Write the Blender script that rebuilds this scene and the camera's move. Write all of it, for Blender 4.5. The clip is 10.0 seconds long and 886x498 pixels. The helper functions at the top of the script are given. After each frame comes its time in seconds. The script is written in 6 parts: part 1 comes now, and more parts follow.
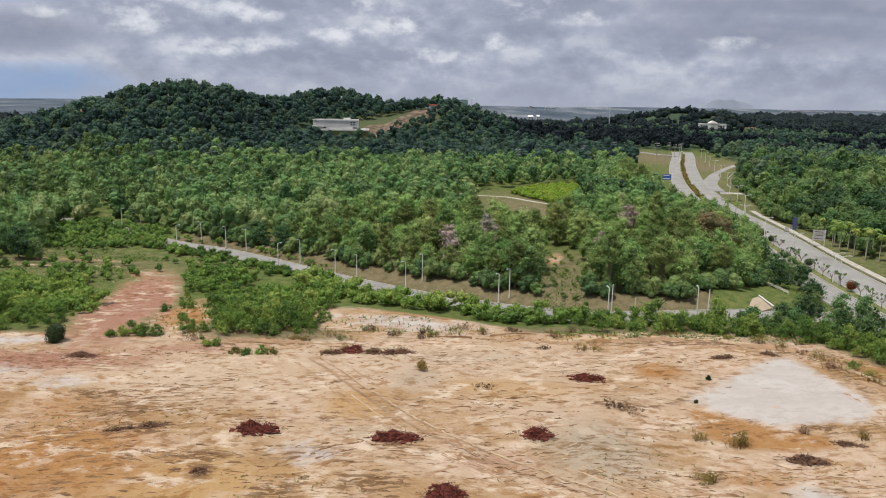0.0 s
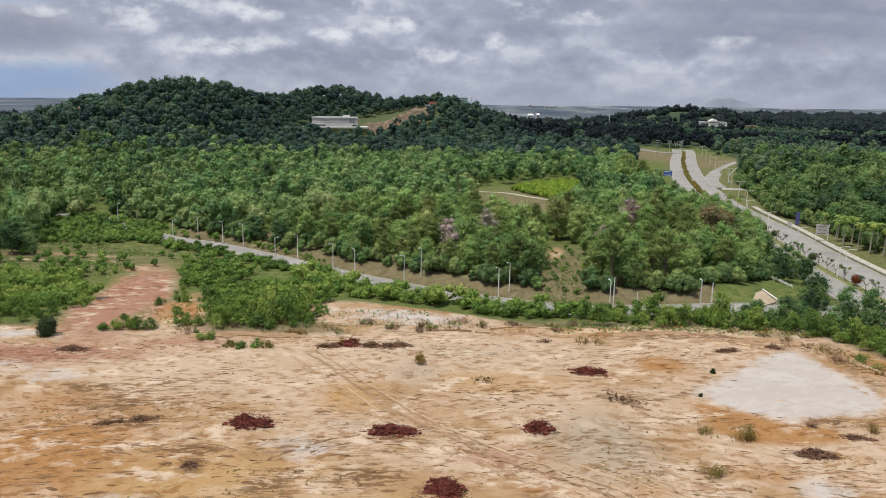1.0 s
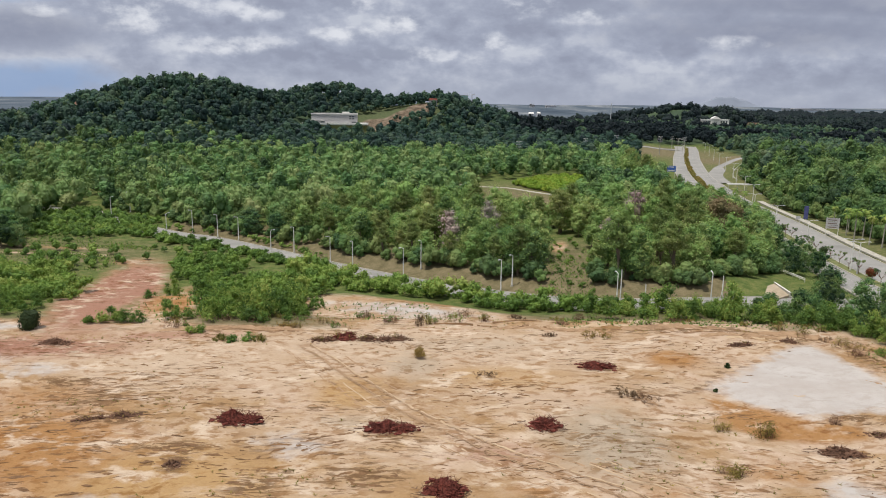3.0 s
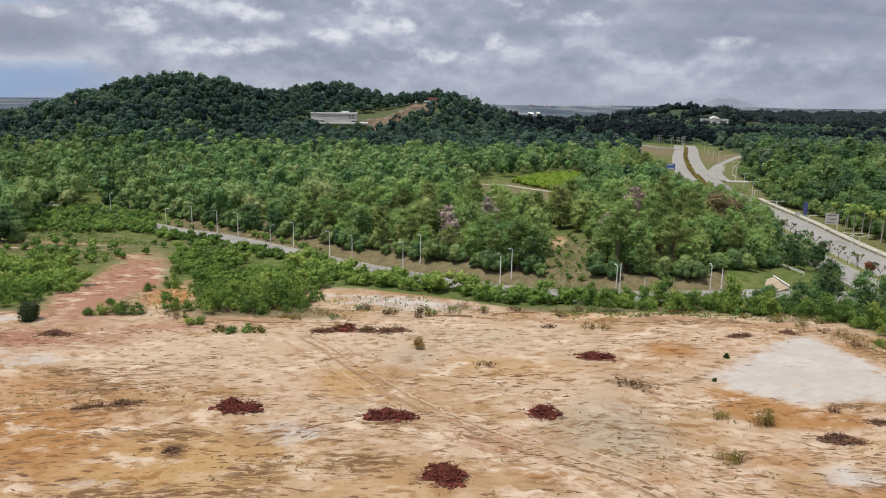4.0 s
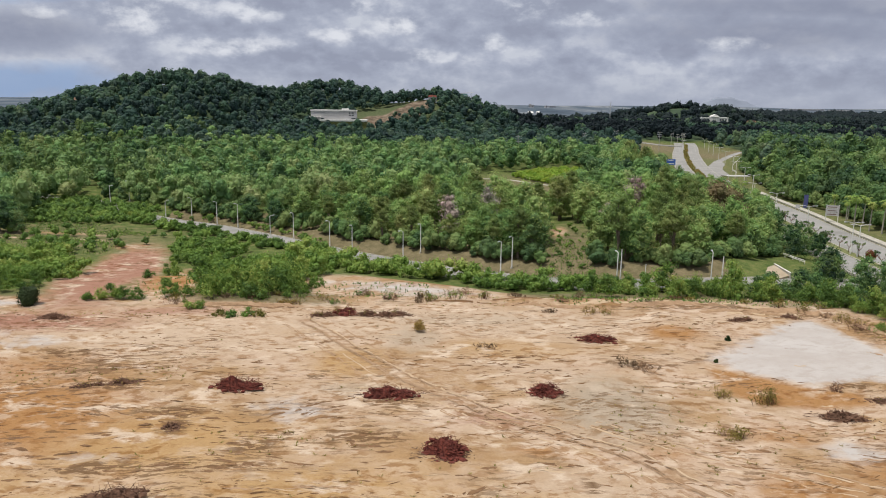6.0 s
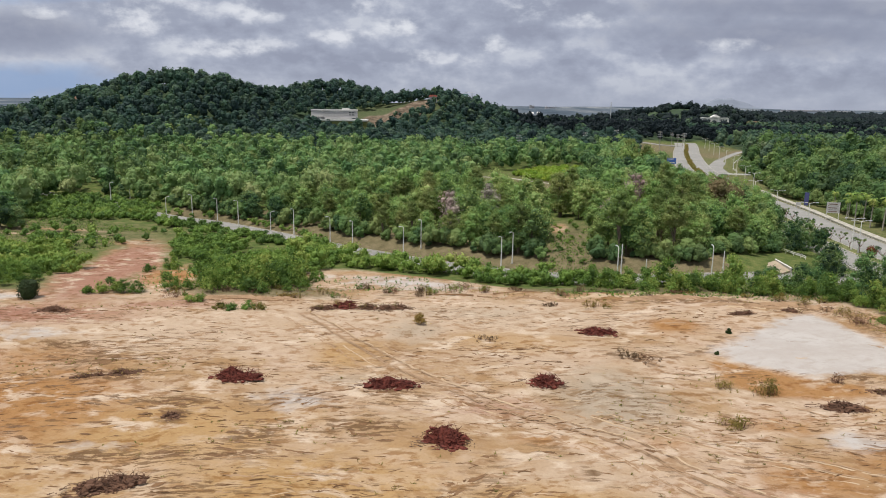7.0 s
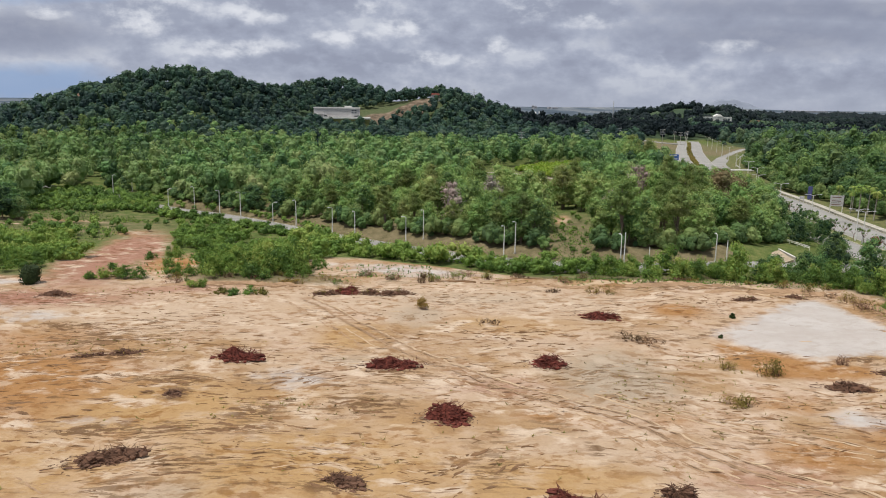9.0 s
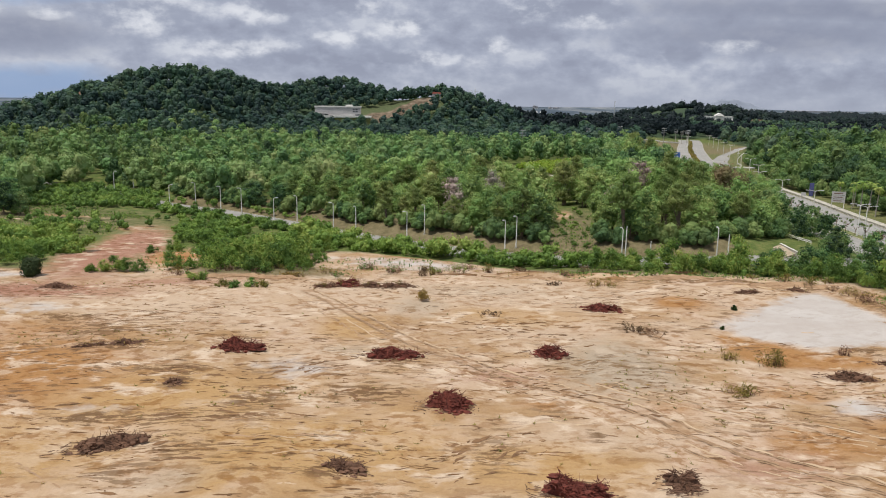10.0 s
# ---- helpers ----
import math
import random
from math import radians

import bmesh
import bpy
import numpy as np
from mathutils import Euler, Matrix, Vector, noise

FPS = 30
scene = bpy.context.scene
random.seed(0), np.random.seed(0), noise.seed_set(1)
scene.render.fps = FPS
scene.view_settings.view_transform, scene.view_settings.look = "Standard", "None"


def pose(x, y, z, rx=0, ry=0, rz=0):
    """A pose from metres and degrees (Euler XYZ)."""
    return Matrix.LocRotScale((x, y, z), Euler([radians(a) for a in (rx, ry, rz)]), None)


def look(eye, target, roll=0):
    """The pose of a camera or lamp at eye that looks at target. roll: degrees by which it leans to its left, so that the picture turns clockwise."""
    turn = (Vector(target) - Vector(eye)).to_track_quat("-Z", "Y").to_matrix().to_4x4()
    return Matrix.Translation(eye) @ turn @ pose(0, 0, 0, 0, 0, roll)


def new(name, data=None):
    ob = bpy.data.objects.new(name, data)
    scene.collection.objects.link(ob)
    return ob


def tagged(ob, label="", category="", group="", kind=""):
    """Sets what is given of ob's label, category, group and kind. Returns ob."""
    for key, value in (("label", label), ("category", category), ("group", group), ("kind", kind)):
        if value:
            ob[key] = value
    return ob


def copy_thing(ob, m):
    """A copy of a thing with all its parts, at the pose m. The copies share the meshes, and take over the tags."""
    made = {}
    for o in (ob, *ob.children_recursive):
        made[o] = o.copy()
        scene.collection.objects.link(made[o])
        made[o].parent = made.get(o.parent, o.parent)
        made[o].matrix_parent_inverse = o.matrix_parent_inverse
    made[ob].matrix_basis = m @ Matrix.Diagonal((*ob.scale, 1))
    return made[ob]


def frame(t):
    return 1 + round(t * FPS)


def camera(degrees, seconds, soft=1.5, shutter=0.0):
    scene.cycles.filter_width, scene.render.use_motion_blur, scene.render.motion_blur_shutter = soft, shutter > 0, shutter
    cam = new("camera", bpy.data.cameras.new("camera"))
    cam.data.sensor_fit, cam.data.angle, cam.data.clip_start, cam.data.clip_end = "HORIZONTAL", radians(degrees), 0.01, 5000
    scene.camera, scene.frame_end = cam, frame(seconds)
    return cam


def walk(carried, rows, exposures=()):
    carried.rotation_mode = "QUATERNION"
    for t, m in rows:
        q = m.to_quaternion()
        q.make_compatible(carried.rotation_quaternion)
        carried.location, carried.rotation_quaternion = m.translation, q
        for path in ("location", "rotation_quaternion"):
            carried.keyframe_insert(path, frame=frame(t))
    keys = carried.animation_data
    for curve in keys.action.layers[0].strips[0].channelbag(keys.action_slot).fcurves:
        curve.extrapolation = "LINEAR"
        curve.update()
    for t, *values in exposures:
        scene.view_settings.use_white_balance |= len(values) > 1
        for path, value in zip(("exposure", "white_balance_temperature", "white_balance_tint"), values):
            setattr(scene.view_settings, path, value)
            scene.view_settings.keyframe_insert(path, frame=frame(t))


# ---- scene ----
cam = camera(62.8, 10.0, soft=1.0)
METRES, EYE, TILT, LEAN, TURN = 24.0, 55.3, -11.6, -0.77, 0.0
ROWS = [
    (0.0, 0.0, 0.0, 0.0, 0.0, 0.0, 0.0),
    (0.5, 0.0038, 0.034, -0.0437, -0.01, -0.03, 0.0),
    (1.0, 0.0099, 0.1306, -0.0732, -0.01, -0.04, 0.03),
    (1.5, 0.0126, 0.2553, -0.0821, 0.02, -0.06, 0.03),
    (2.0, 0.012, 0.3811, -0.0932, 0.04, -0.08, 0.03),
    (2.5, 0.0083, 0.4229, -0.1228, 0.03, -0.08, 0.01),
    (4.0, 0.0111, 0.4184, -0.2464, -0.01, 0.0, 0.04),
    (4.5, 0.0095, 0.4216, -0.2784, -0.02, 0.03, 0.05),
    (5.0, 0.0086, 0.4272, -0.3092, -0.01, 0.02, 0.05),
    (5.5, 0.0049, 0.4326, -0.3507, -0.03, 0.02, 0.04),
    (7.0, 0.0042, 0.4424, -0.4588, 0.0, 0.13, -0.03),
    (7.5, 0.0012, 0.4467, -0.492, 0.01, 0.17, -0.06),
    (8.0, 0.0, 0.4512, -0.5253, 0.05, 0.21, -0.09),
    (8.5, 0.0001, 0.4566, -0.5579, 0.11, 0.21, -0.11),
    (9.0, -0.0007, 0.4612, -0.5919, 0.16, 0.2, -0.13),
    (9.5, -0.0007, 0.4655, -0.6287, 0.21, 0.22, -0.15),
    (10.0, -0.001, 0.4699, -0.6588, 0.24, 0.22, -0.16),
]
walk(cam, [(t, pose(0, 0, EYE, TILT, LEAN, TURN) @ pose(METRES * x, METRES * y, METRES * z, 90 + pitch, roll, yaw)) for t, x, y, z, yaw, pitch, roll in ROWS])

# ---- light ----
SUN_DIR = Vector((-0.28, -0.15, 0.95)).normalized()
sun = new("sun", bpy.data.lights.new("sun", "SUN"))
sun.data.energy, sun.data.angle, sun.data.color = 3.7, radians(0.8), (1.0, 0.95, 0.87)
sun.matrix_world = look(SUN_DIR * 300, (0, 0, 0))

scene.view_settings.exposure = 0.0


def node(tree, kind, x=0, **inputs):
    n = tree.nodes.new(kind)
    for key, value in inputs.items():
        n.inputs[key.replace("_", " ")].default_value = value
    return n


def maths(tree, op, a, b=None, clamp=False):
    n = tree.nodes.new("ShaderNodeMath")
    n.operation, n.use_clamp = op, clamp
    for i, v in enumerate((a, b)):
        if v is None:
            continue
        if isinstance(v, (int, float)):
            n.inputs[i].default_value = v
        else:
            tree.links.new(v, n.inputs[i])
    return n.outputs[0]


def noise_tex(tree, vec, scale, detail=4.0, rough=0.55, lac=2.0):
    n = tree.nodes.new("ShaderNodeTexNoise")
    n.inputs["Scale"].default_value, n.inputs["Detail"].default_value = scale, detail
    n.inputs["Roughness"].default_value, n.inputs["Lacunarity"].default_value = rough, lac
    if vec is not None:
        tree.links.new(vec, n.inputs["Vector"])
    return n.outputs["Fac"]


def ramp(tree, fac, stops, mode="LINEAR"):
    n = tree.nodes.new("ShaderNodeValToRGB")
    n.color_ramp.interpolation = mode
    els = n.color_ramp.elements
    while len(els) < len(stops):
        els.new(0.5)
    for e, (p, c) in zip(els, stops):
        e.position, e.color = p, ((c, c, c, 1) if isinstance(c, (int, float)) else (*c, 1))
    tree.links.new(fac, n.inputs["Fac"])
    return n.outputs["Color"]


def mix(tree, fac, a, b, mode="MIX"):
    n = tree.nodes.new("ShaderNodeMix")
    n.data_type, n.blend_type = "RGBA", mode
    for socket, v in ((n.inputs[0], fac), (n.inputs[6], a), (n.inputs[7], b)):
        if isinstance(v, (int, float)):
            socket.default_value = v
        elif isinstance(v, tuple):
            socket.default_value = (*v, 1)
        else:
            tree.links.new(v, socket)
    return n.outputs[2]


def mapped(tree, vec, scale=(1, 1, 1), loc=(0, 0, 0), rot=(0, 0, 0)):
    n = tree.nodes.new("ShaderNodeMapping")
    n.inputs["Scale"].default_value, n.inputs["Location"].default_value = scale, loc
    n.inputs["Rotation"].default_value = [radians(a) for a in rot]
    tree.links.new(vec, n.inputs["Vector"])
    return n.outputs[0]


# sky: clear air above, a broken deck of grey and white cloud below it
world = bpy.data.worlds.new("world")
scene.world = world
world.use_nodes = True
wt = world.node_tree
wt.nodes.clear()
sky = wt.nodes.new("ShaderNodeTexSky")
sky.sky_type, sky.sun_disc = "NISHITA", False
sky.sun_elevation = math.asin(SUN_DIR.z)
sky.sun_rotation = math.atan2(SUN_DIR.x, SUN_DIR.y)
sky.air_density, sky.dust_density = 1.2, 2.0
wc = wt.nodes.new("ShaderNodeTexCoord")
sep = wt.nodes.new("ShaderNodeSeparateXYZ")
wt.links.new(wc.outputs["Generated"], sep.inputs[0])
up = maths(wt, "MAXIMUM", sep.outputs["Z"], 0.0)
# cloud heaps: bearing, height, half-width, half-height
CLOUDS = [(-0.377, 0.104, 0.085, 0.034), (-0.237, 0.108, 0.055, 0.018), (-0.054, 0.094, 0.036, 0.015), (0.063, 0.073, 0.027, 0.014), (0.112, 0.120, 0.05, 0.024), (0.180, 0.112, 0.05, 0.02), (0.363, 0.0746, 0.045, 0.011), (-0.494, 0.103, 0.032, 0.009),
          (-0.587, 0.112, 0.03, 0.016), (-0.12, 0.116, 0.04, 0.012), (-0.26, 0.062, 0.07, 0.015), (-0.05, 0.055, 0.09, 0.010), (0.02, 0.21, 0.4, 0.06), (-0.5, 0.2, 0.2, 0.05), (0.5, 0.19, 0.2, 0.04), (-0.13, 0.078, 0.05, 0.010), (0.29, 0.062, 0.03, 0.007)]
ahead = maths(wt, "ADD", maths(wt, "ABSOLUTE", sep.outputs["Y"]), 0.05)
across, high = maths(wt, "DIVIDE", sep.outputs["X"], ahead), maths(wt, "DIVIDE", up, ahead)


def drift(scale, stretch, shift, detail, rough):
    return noise_tex(wt, mapped(wt, wc.outputs["Generated"], (1.0, 1.0, stretch), shift), scale, detail, rough)


def puff_at(u, v, a, b):
    """1 in the heart of a cloud at that bearing and height, falling to 0 and below outside."""
    du = maths(wt, "DIVIDE", maths(wt, "SUBTRACT", across, u), a)
    dv = maths(wt, "DIVIDE", maths(wt, "SUBTRACT", high, v), b)
    return maths(wt, "SUBTRACT", 1.0, maths(wt, "SQRT", maths(wt, "ADD", maths(wt, "MULTIPLY", du, du), maths(wt, "MULTIPLY", dv, dv))))


BILLOW = (12.5, 1.65)
billow = drift(*BILLOW, (0.3, 0.0, 0.4), 8.0, 0.56)
# the same heaps a little higher up: where they thin out upwards, the light falls on a cloud's top
above = drift(*BILLOW, (0.3, 0.0, 0.424), 8.0, 0.56)
relief = maths(wt, "MULTIPLY", maths(wt, "SUBTRACT", billow, above), 1.5)
sheet = drift(4.0, 3.0, (5.3, 1.0, 0.4), 6.0, 0.58)
fine = drift(34.0, 2.0, (2.3, 4.0, 1.4), 6.0, 0.6)
heaps = None
for u, v, a, b in CLOUDS:
    one = puff_at(u, v, a, b)
    heaps = one if heaps is None else maths(wt, "MAXIMUM", heaps, one)
edge = maths(wt, "ADD", heaps, maths(wt, "ADD", maths(wt, "MULTIPLY", maths(wt, "SUBTRACT", billow, 0.5), 1.5), maths(wt, "MULTIPLY", maths(wt, "SUBTRACT", fine, 0.5), 1.0)))
lit = ramp(wt, edge, [(-0.1, 0.0), (0.3, 0.36), (0.8, 0.72)])
deck = maths(wt, "ADD", maths(wt, "MULTIPLY", sheet, 0.4), maths(wt, "ADD", maths(wt, "MULTIPLY", billow, 0.4), maths(wt, "MULTIPLY", fine, 0.2)))
grey = ramp(wt, maths(wt, "ADD", deck, maths(wt, "MULTIPLY", relief, 0.3)),
            [(0.36, (0.300, 0.328, 0.424)), (0.45, (0.352, 0.386, 0.488)), (0.505, (0.398, 0.434, 0.536)), (0.55, (0.450, 0.484, 0.582)), (0.63, (0.560, 0.592, 0.672))])
heavy = ramp(wt, maths(wt, "ADD", maths(wt, "MAXIMUM", puff_at(0.42, 0.088, 0.26, 0.030), maths(wt, "MAXIMUM", puff_at(0.47, 0.12, 0.3, 0.02), puff_at(-0.55, 0.078, 0.16, 0.03))), maths(wt, "MULTIPLY", maths(wt, "SUBTRACT", deck, 0.5), 3.6)), [(0.0, 0.0), (0.75, 0.7)])
grey = mix(wt, heavy, grey, (0.245, 0.270, 0.362))
bright = ramp(wt, maths(wt, "ADD", maths(wt, "ADD", maths(wt, "MULTIPLY", fine, 0.4), maths(wt, "MULTIPLY", billow, 0.6)), relief), [(0.36, (0.335, 0.368, 0.465)), (0.47, (0.460, 0.492, 0.580)), (0.57, (0.630, 0.655, 0.725)), (0.70, (0.790, 0.808, 0.860))])
cloud = mix(wt, lit, grey, bright)
low = ramp(wt, high, [(0.0, 0.65), (0.045, 0.0)])
cloud = mix(wt, low, cloud, (0.375, 0.408, 0.498))
overhead = ramp(wt, sep.outputs["Z"], [(0.22, 0.0), (0.75, 1.0)])
cloud = mix(wt, overhead, cloud, mix(wt, sheet, (0.44, 0.47, 0.54), (0.68, 0.71, 0.76)))
clear = ramp(wt, maths(wt, "ADD", maths(wt, "MAXIMUM", puff_at(-0.50, 0.134, 0.13, 0.026), puff_at(-0.52, 0.016, 0.17, 0.030)), maths(wt, "MULTIPLY", maths(wt, "SUBTRACT", billow, 0.5), 1.6)), [(0.05, 1.0), (0.65, 0.12)])
cloud = mix(wt, clear, (0.30, 0.42, 0.65), cloud)
cover = maths(wt, "ADD", maths(wt, "MULTIPLY", clear, 0.1), 0.9)
bg_sky = node(wt, "ShaderNodeBackground", Strength=0.075)
wt.links.new(sky.outputs[0], bg_sky.inputs["Color"])
bg_cloud = node(wt, "ShaderNodeBackground", Strength=1.0)
wt.links.new(cloud, bg_cloud.inputs["Color"])
sky_mix = wt.nodes.new("ShaderNodeMixShader")
wt.links.new(cover, sky_mix.inputs[0])
wt.links.new(bg_sky.outputs[0], sky_mix.inputs[1])
wt.links.new(bg_cloud.outputs[0], sky_mix.inputs[2])
world_out = wt.nodes.new("ShaderNodeOutputWorld")
wt.links.new(sky_mix.outputs[0], world_out.inputs[0])


# ---- materials ----
def material(name):
    m = bpy.data.materials.new(name)
    m.use_nodes = True
    t = m.node_tree
    bsdf = t.nodes["Principled BSDF"]
    bsdf.inputs["Specular IOR Level"].default_value = 0.3
    return m, t, bsdf


def bump(t, bsdf, height, strength, distance):
    b = t.nodes.new("ShaderNodeBump")
    b.inputs["Strength"].default_value, b.inputs["Distance"].default_value = strength, distance
    t.links.new(height, b.inputs["Height"])
    t.links.new(b.outputs[0], bsdf.inputs["Normal"])


def position(t):
    return t.nodes.new("ShaderNodeNewGeometry").outputs["Position"]


def attribute(t, name):
    n = t.nodes.new("ShaderNodeAttribute")
    n.attribute_name = name
    return n.outputs["Fac"]


def worn(name, colour, dark, scale=0.6, rough=0.7, metal=0.0, bumps=0.0):
    """A surface with stains at two scales between two colours."""
    m, t, bsdf = material(name)
    p = t.nodes.new("ShaderNodeTexCoord").outputs["Object"]
    a = noise_tex(t, p, scale, 5.0, 0.6)
    b = noise_tex(t, p, scale * 9, 3.0, 0.6)
    f = maths(t, "ADD", maths(t, "MULTIPLY", a, 0.65), maths(t, "MULTIPLY", b, 0.35))
    t.links.new(ramp(t, f, [(0.3, dark), (0.62, colour)]), bsdf.inputs["Base Color"])
    bsdf.inputs["Roughness"].default_value, bsdf.inputs["Metallic"].default_value = rough, metal
    if bumps:
        bump(t, bsdf, b, 0.5, bumps)
    return m


def leaves(name, stops, through_light=0.26, patch=0.02, wide=0.6, dull=0.0, olive=0.85):
    """Foliage: colour by clump, by plant and by stand."""
    m, t, bsdf = material(name)
    info = t.nodes.new("ShaderNodeObjectInfo")
    f = maths(t, "ADD", attribute(t, "tint"), maths(t, "MULTIPLY", maths(t, "SUBTRACT", info.outputs["Random"], 0.5), wide))
    stand = noise_tex(t, position(t), patch, 3.0, 0.5)
    f = maths(t, "ADD", f, maths(t, "MULTIPLY", maths(t, "SUBTRACT", stand, 0.5), 0.9))
    col = ramp(t, f, [(k, (r * (1 + 0.06 * dull), g * 0.985, b * (1 + 0.3 * dull))) for k, (r, g, b) in stops])
    # some trees turn towards olive, others stay cool
    turned = ramp(t, noise_tex(t, mapped(t, position(t), (1.0, 1.0, 0.2)), 0.11, 2.0, 0.5), [(0.42, 0.0), (0.62, olive)])
    col = mix(t, turned, col, mix(t, 1.0, col, (1.28, 1.0, 1.12), "MULTIPLY"))
    t.links.new(col, bsdf.inputs["Base Color"])
    bsdf.inputs["Roughness"].default_value = 0.65
    bsdf.inputs["Specular IOR Level"].default_value = 0.2
    tr = t.nodes.new("ShaderNodeBsdfTranslucent")
    t.links.new(mix(t, 1.0, col, (1.0, 1.0, 0.72), "MULTIPLY"), tr.inputs["Color"])
    ms = t.nodes.new("ShaderNodeMixShader")
    ms.inputs[0].default_value = through_light
    t.links.new(bsdf.outputs[0], ms.inputs[1])
    t.links.new(tr.outputs[0], ms.inputs[2])
    t.links.new(ms.outputs[0], t.nodes["Material Output"].inputs[0])
    return m


LEAF = leaves("forest_leaves", [(0.0, (0.031, 0.078, 0.032)), (0.3, (0.085, 0.186, 0.060)), (0.6, (0.158, 0.300, 0.088)), (0.85, (0.216, 0.352, 0.108)), (1.0, (0.261, 0.375, 0.130))], 0.24, wide=0.6, dull=0.4)
# lit copy of the forest greens: light put into near trees' leaf colour
LEAF_LIT = leaves("lit_forest_leaves", [(0.0, (0.089, 0.178, 0.056)), (0.3, (0.164, 0.300, 0.082)), (0.6, (0.244, 0.402, 0.108)), (0.85, (0.302, 0.440, 0.128)), (1.0, (0.344, 0.445, 0.155))], 0.26, wide=0.55, dull=0.3)
# cloud shade is put into these hill greens
LEAF_HILL_DIM = leaves("shaded_hill_leaves", [(0.0, (0.018, 0.044, 0.041)), (0.4, (0.038, 0.086, 0.061)), (0.8, (0.078, 0.148, 0.080)), (1.0, (0.125, 0.20, 0.095))], patch=0.012)
# cloud shade and bluish haze are put into the far greens
LEAF_FAR_HAZED = leaves("shaded_hazed_leaves", [(0.0, (0.006, 0.015, 0.018)), (0.45, (0.012, 0.026, 0.026)), (0.8, (0.026, 0.050, 0.036)), (1.0, (0.050, 0.080, 0.048))], patch=0.005)
LEAF_DENSE = leaves("dense_leaves", [(0.0, (0.025, 0.062, 0.028)), (0.3, (0.061, 0.132, 0.044)), (0.6, (0.118, 0.216, 0.060)), (0.85, (0.176, 0.285, 0.080)), (1.0, (0.218, 0.31, 0.10))], dull=0.3)
FEATHER = leaves("feathery_leaves", [(0.0, (0.110, 0.180, 0.055)), (0.5, (0.207, 0.300, 0.092)), (1.0, (0.313, 0.39, 0.15))], 0.4)
SCRUB = leaves("scrub_leaves", [(0.0, (0.084, 0.160, 0.040)), (0.45, (0.158, 0.272, 0.056)), (0.8, (0.236, 0.350, 0.076)), (1.0, (0.32, 0.39, 0.10))], patch=0.05, wide=0.9, olive=0.2)
LIME = leaves("lime_leaves", [(0.0, (0.15, 0.27, 0.03)), (1.0, (0.27, 0.40, 0.05))])
DRY = leaves("dry_leaves", [(0.0, (0.10, 0.066, 0.038)), (0.5, (0.18, 0.125, 0.072)), (1.0, (0.26, 0.195, 0.12))], 0.1)
ASHEN = leaves("ashen_twigs", [(0.0, (0.24, 0.215, 0.180)), (0.5, (0.34, 0.305, 0.260)), (1.0, (0.44, 0.395, 0.34))], 0.1)
BROWNISH = leaves("brownish_leaves", [(0.0, (0.12, 0.115, 0.048)), (0.5, (0.19, 0.175, 0.085)), (1.0, (0.27, 0.235, 0.14))], 0.2)
OLIVE = leaves("weed_leaves", [(0.0, (0.13, 0.125, 0.032)), (0.5, (0.215, 0.205, 0.052)), (1.0, (0.32, 0.275, 0.09))], 0.3, 0.2)
RUST = leaves("rust_red_leaves", [(0.0, (0.10, 0.03, 0.012)), (1.0, (0.26, 0.085, 0.03))], 0.2)
BARK = worn("bark", (0.20, 0.16, 0.12), (0.09, 0.07, 0.05), 1.5, 0.9, 0, 0.05)
PALE_BARK = worn("pale_bark", (0.42, 0.39, 0.34), (0.24, 0.21, 0.17), 1.5, 0.9, 0, 0.03)
STEEL = worn("galvanised_steel", (0.62, 0.63, 0.64), (0.42, 0.43, 0.44), 2.0, 0.45, 0.3)
WHITE = worn("white_paint", (0.80, 0.79, 0.76), (0.60, 0.58, 0.54), 0.25, 0.6)
CREAM = worn("facade_cladding", (0.52, 0.51, 0.51), (0.40, 0.39, 0.39), 0.12, 0.6)
CONCRETE = worn("weathered_concrete", (0.50, 0.47, 0.41), (0.26, 0.24, 0.20), 0.5, 0.9, 0, 0.02)
INDIGO = worn("faded_indigo_paint", (0.085, 0.095, 0.24), (0.05, 0.055, 0.15), 0.6, 0.6)
SANDSTONE = worn("sandy_concrete", (0.42, 0.35, 0.26), (0.28, 0.22, 0.15), 0.4, 0.95, 0, 0.04)
BLUE = worn("blue_sign_paint", (0.055, 0.125, 0.40), (0.04, 0.09, 0.28), 0.6, 0.5)
GLASS = worn("window_glass", (0.05, 0.06, 0.07), (0.025, 0.03, 0.035), 0.3, 0.12)
NETTING = worn("green_netting", (0.30, 0.48, 0.44), (0.20, 0.36, 0.33), 0.2, 0.8)
# near-black for the shade inside pipe and drain openings
BLACK = worn("opening_dark", (0.03, 0.03, 0.03), (0.015, 0.015, 0.015), 3.0, 0.8)
ROOT = worn("dark_red_roots", (0.185, 0.048, 0.034), (0.030, 0.011, 0.009), 1.3, 0.95, 0, 0.05)
GREYWOOD = worn("grey_brown_deadwood", (0.19, 0.115, 0.078), (0.08, 0.05, 0.035), 1.5, 0.95, 0, 0.05)
BROWNWOOD = worn("brown_brushwood", (0.185, 0.100, 0.064), (0.060, 0.033, 0.022), 0.9, 0.95, 0, 0.05)


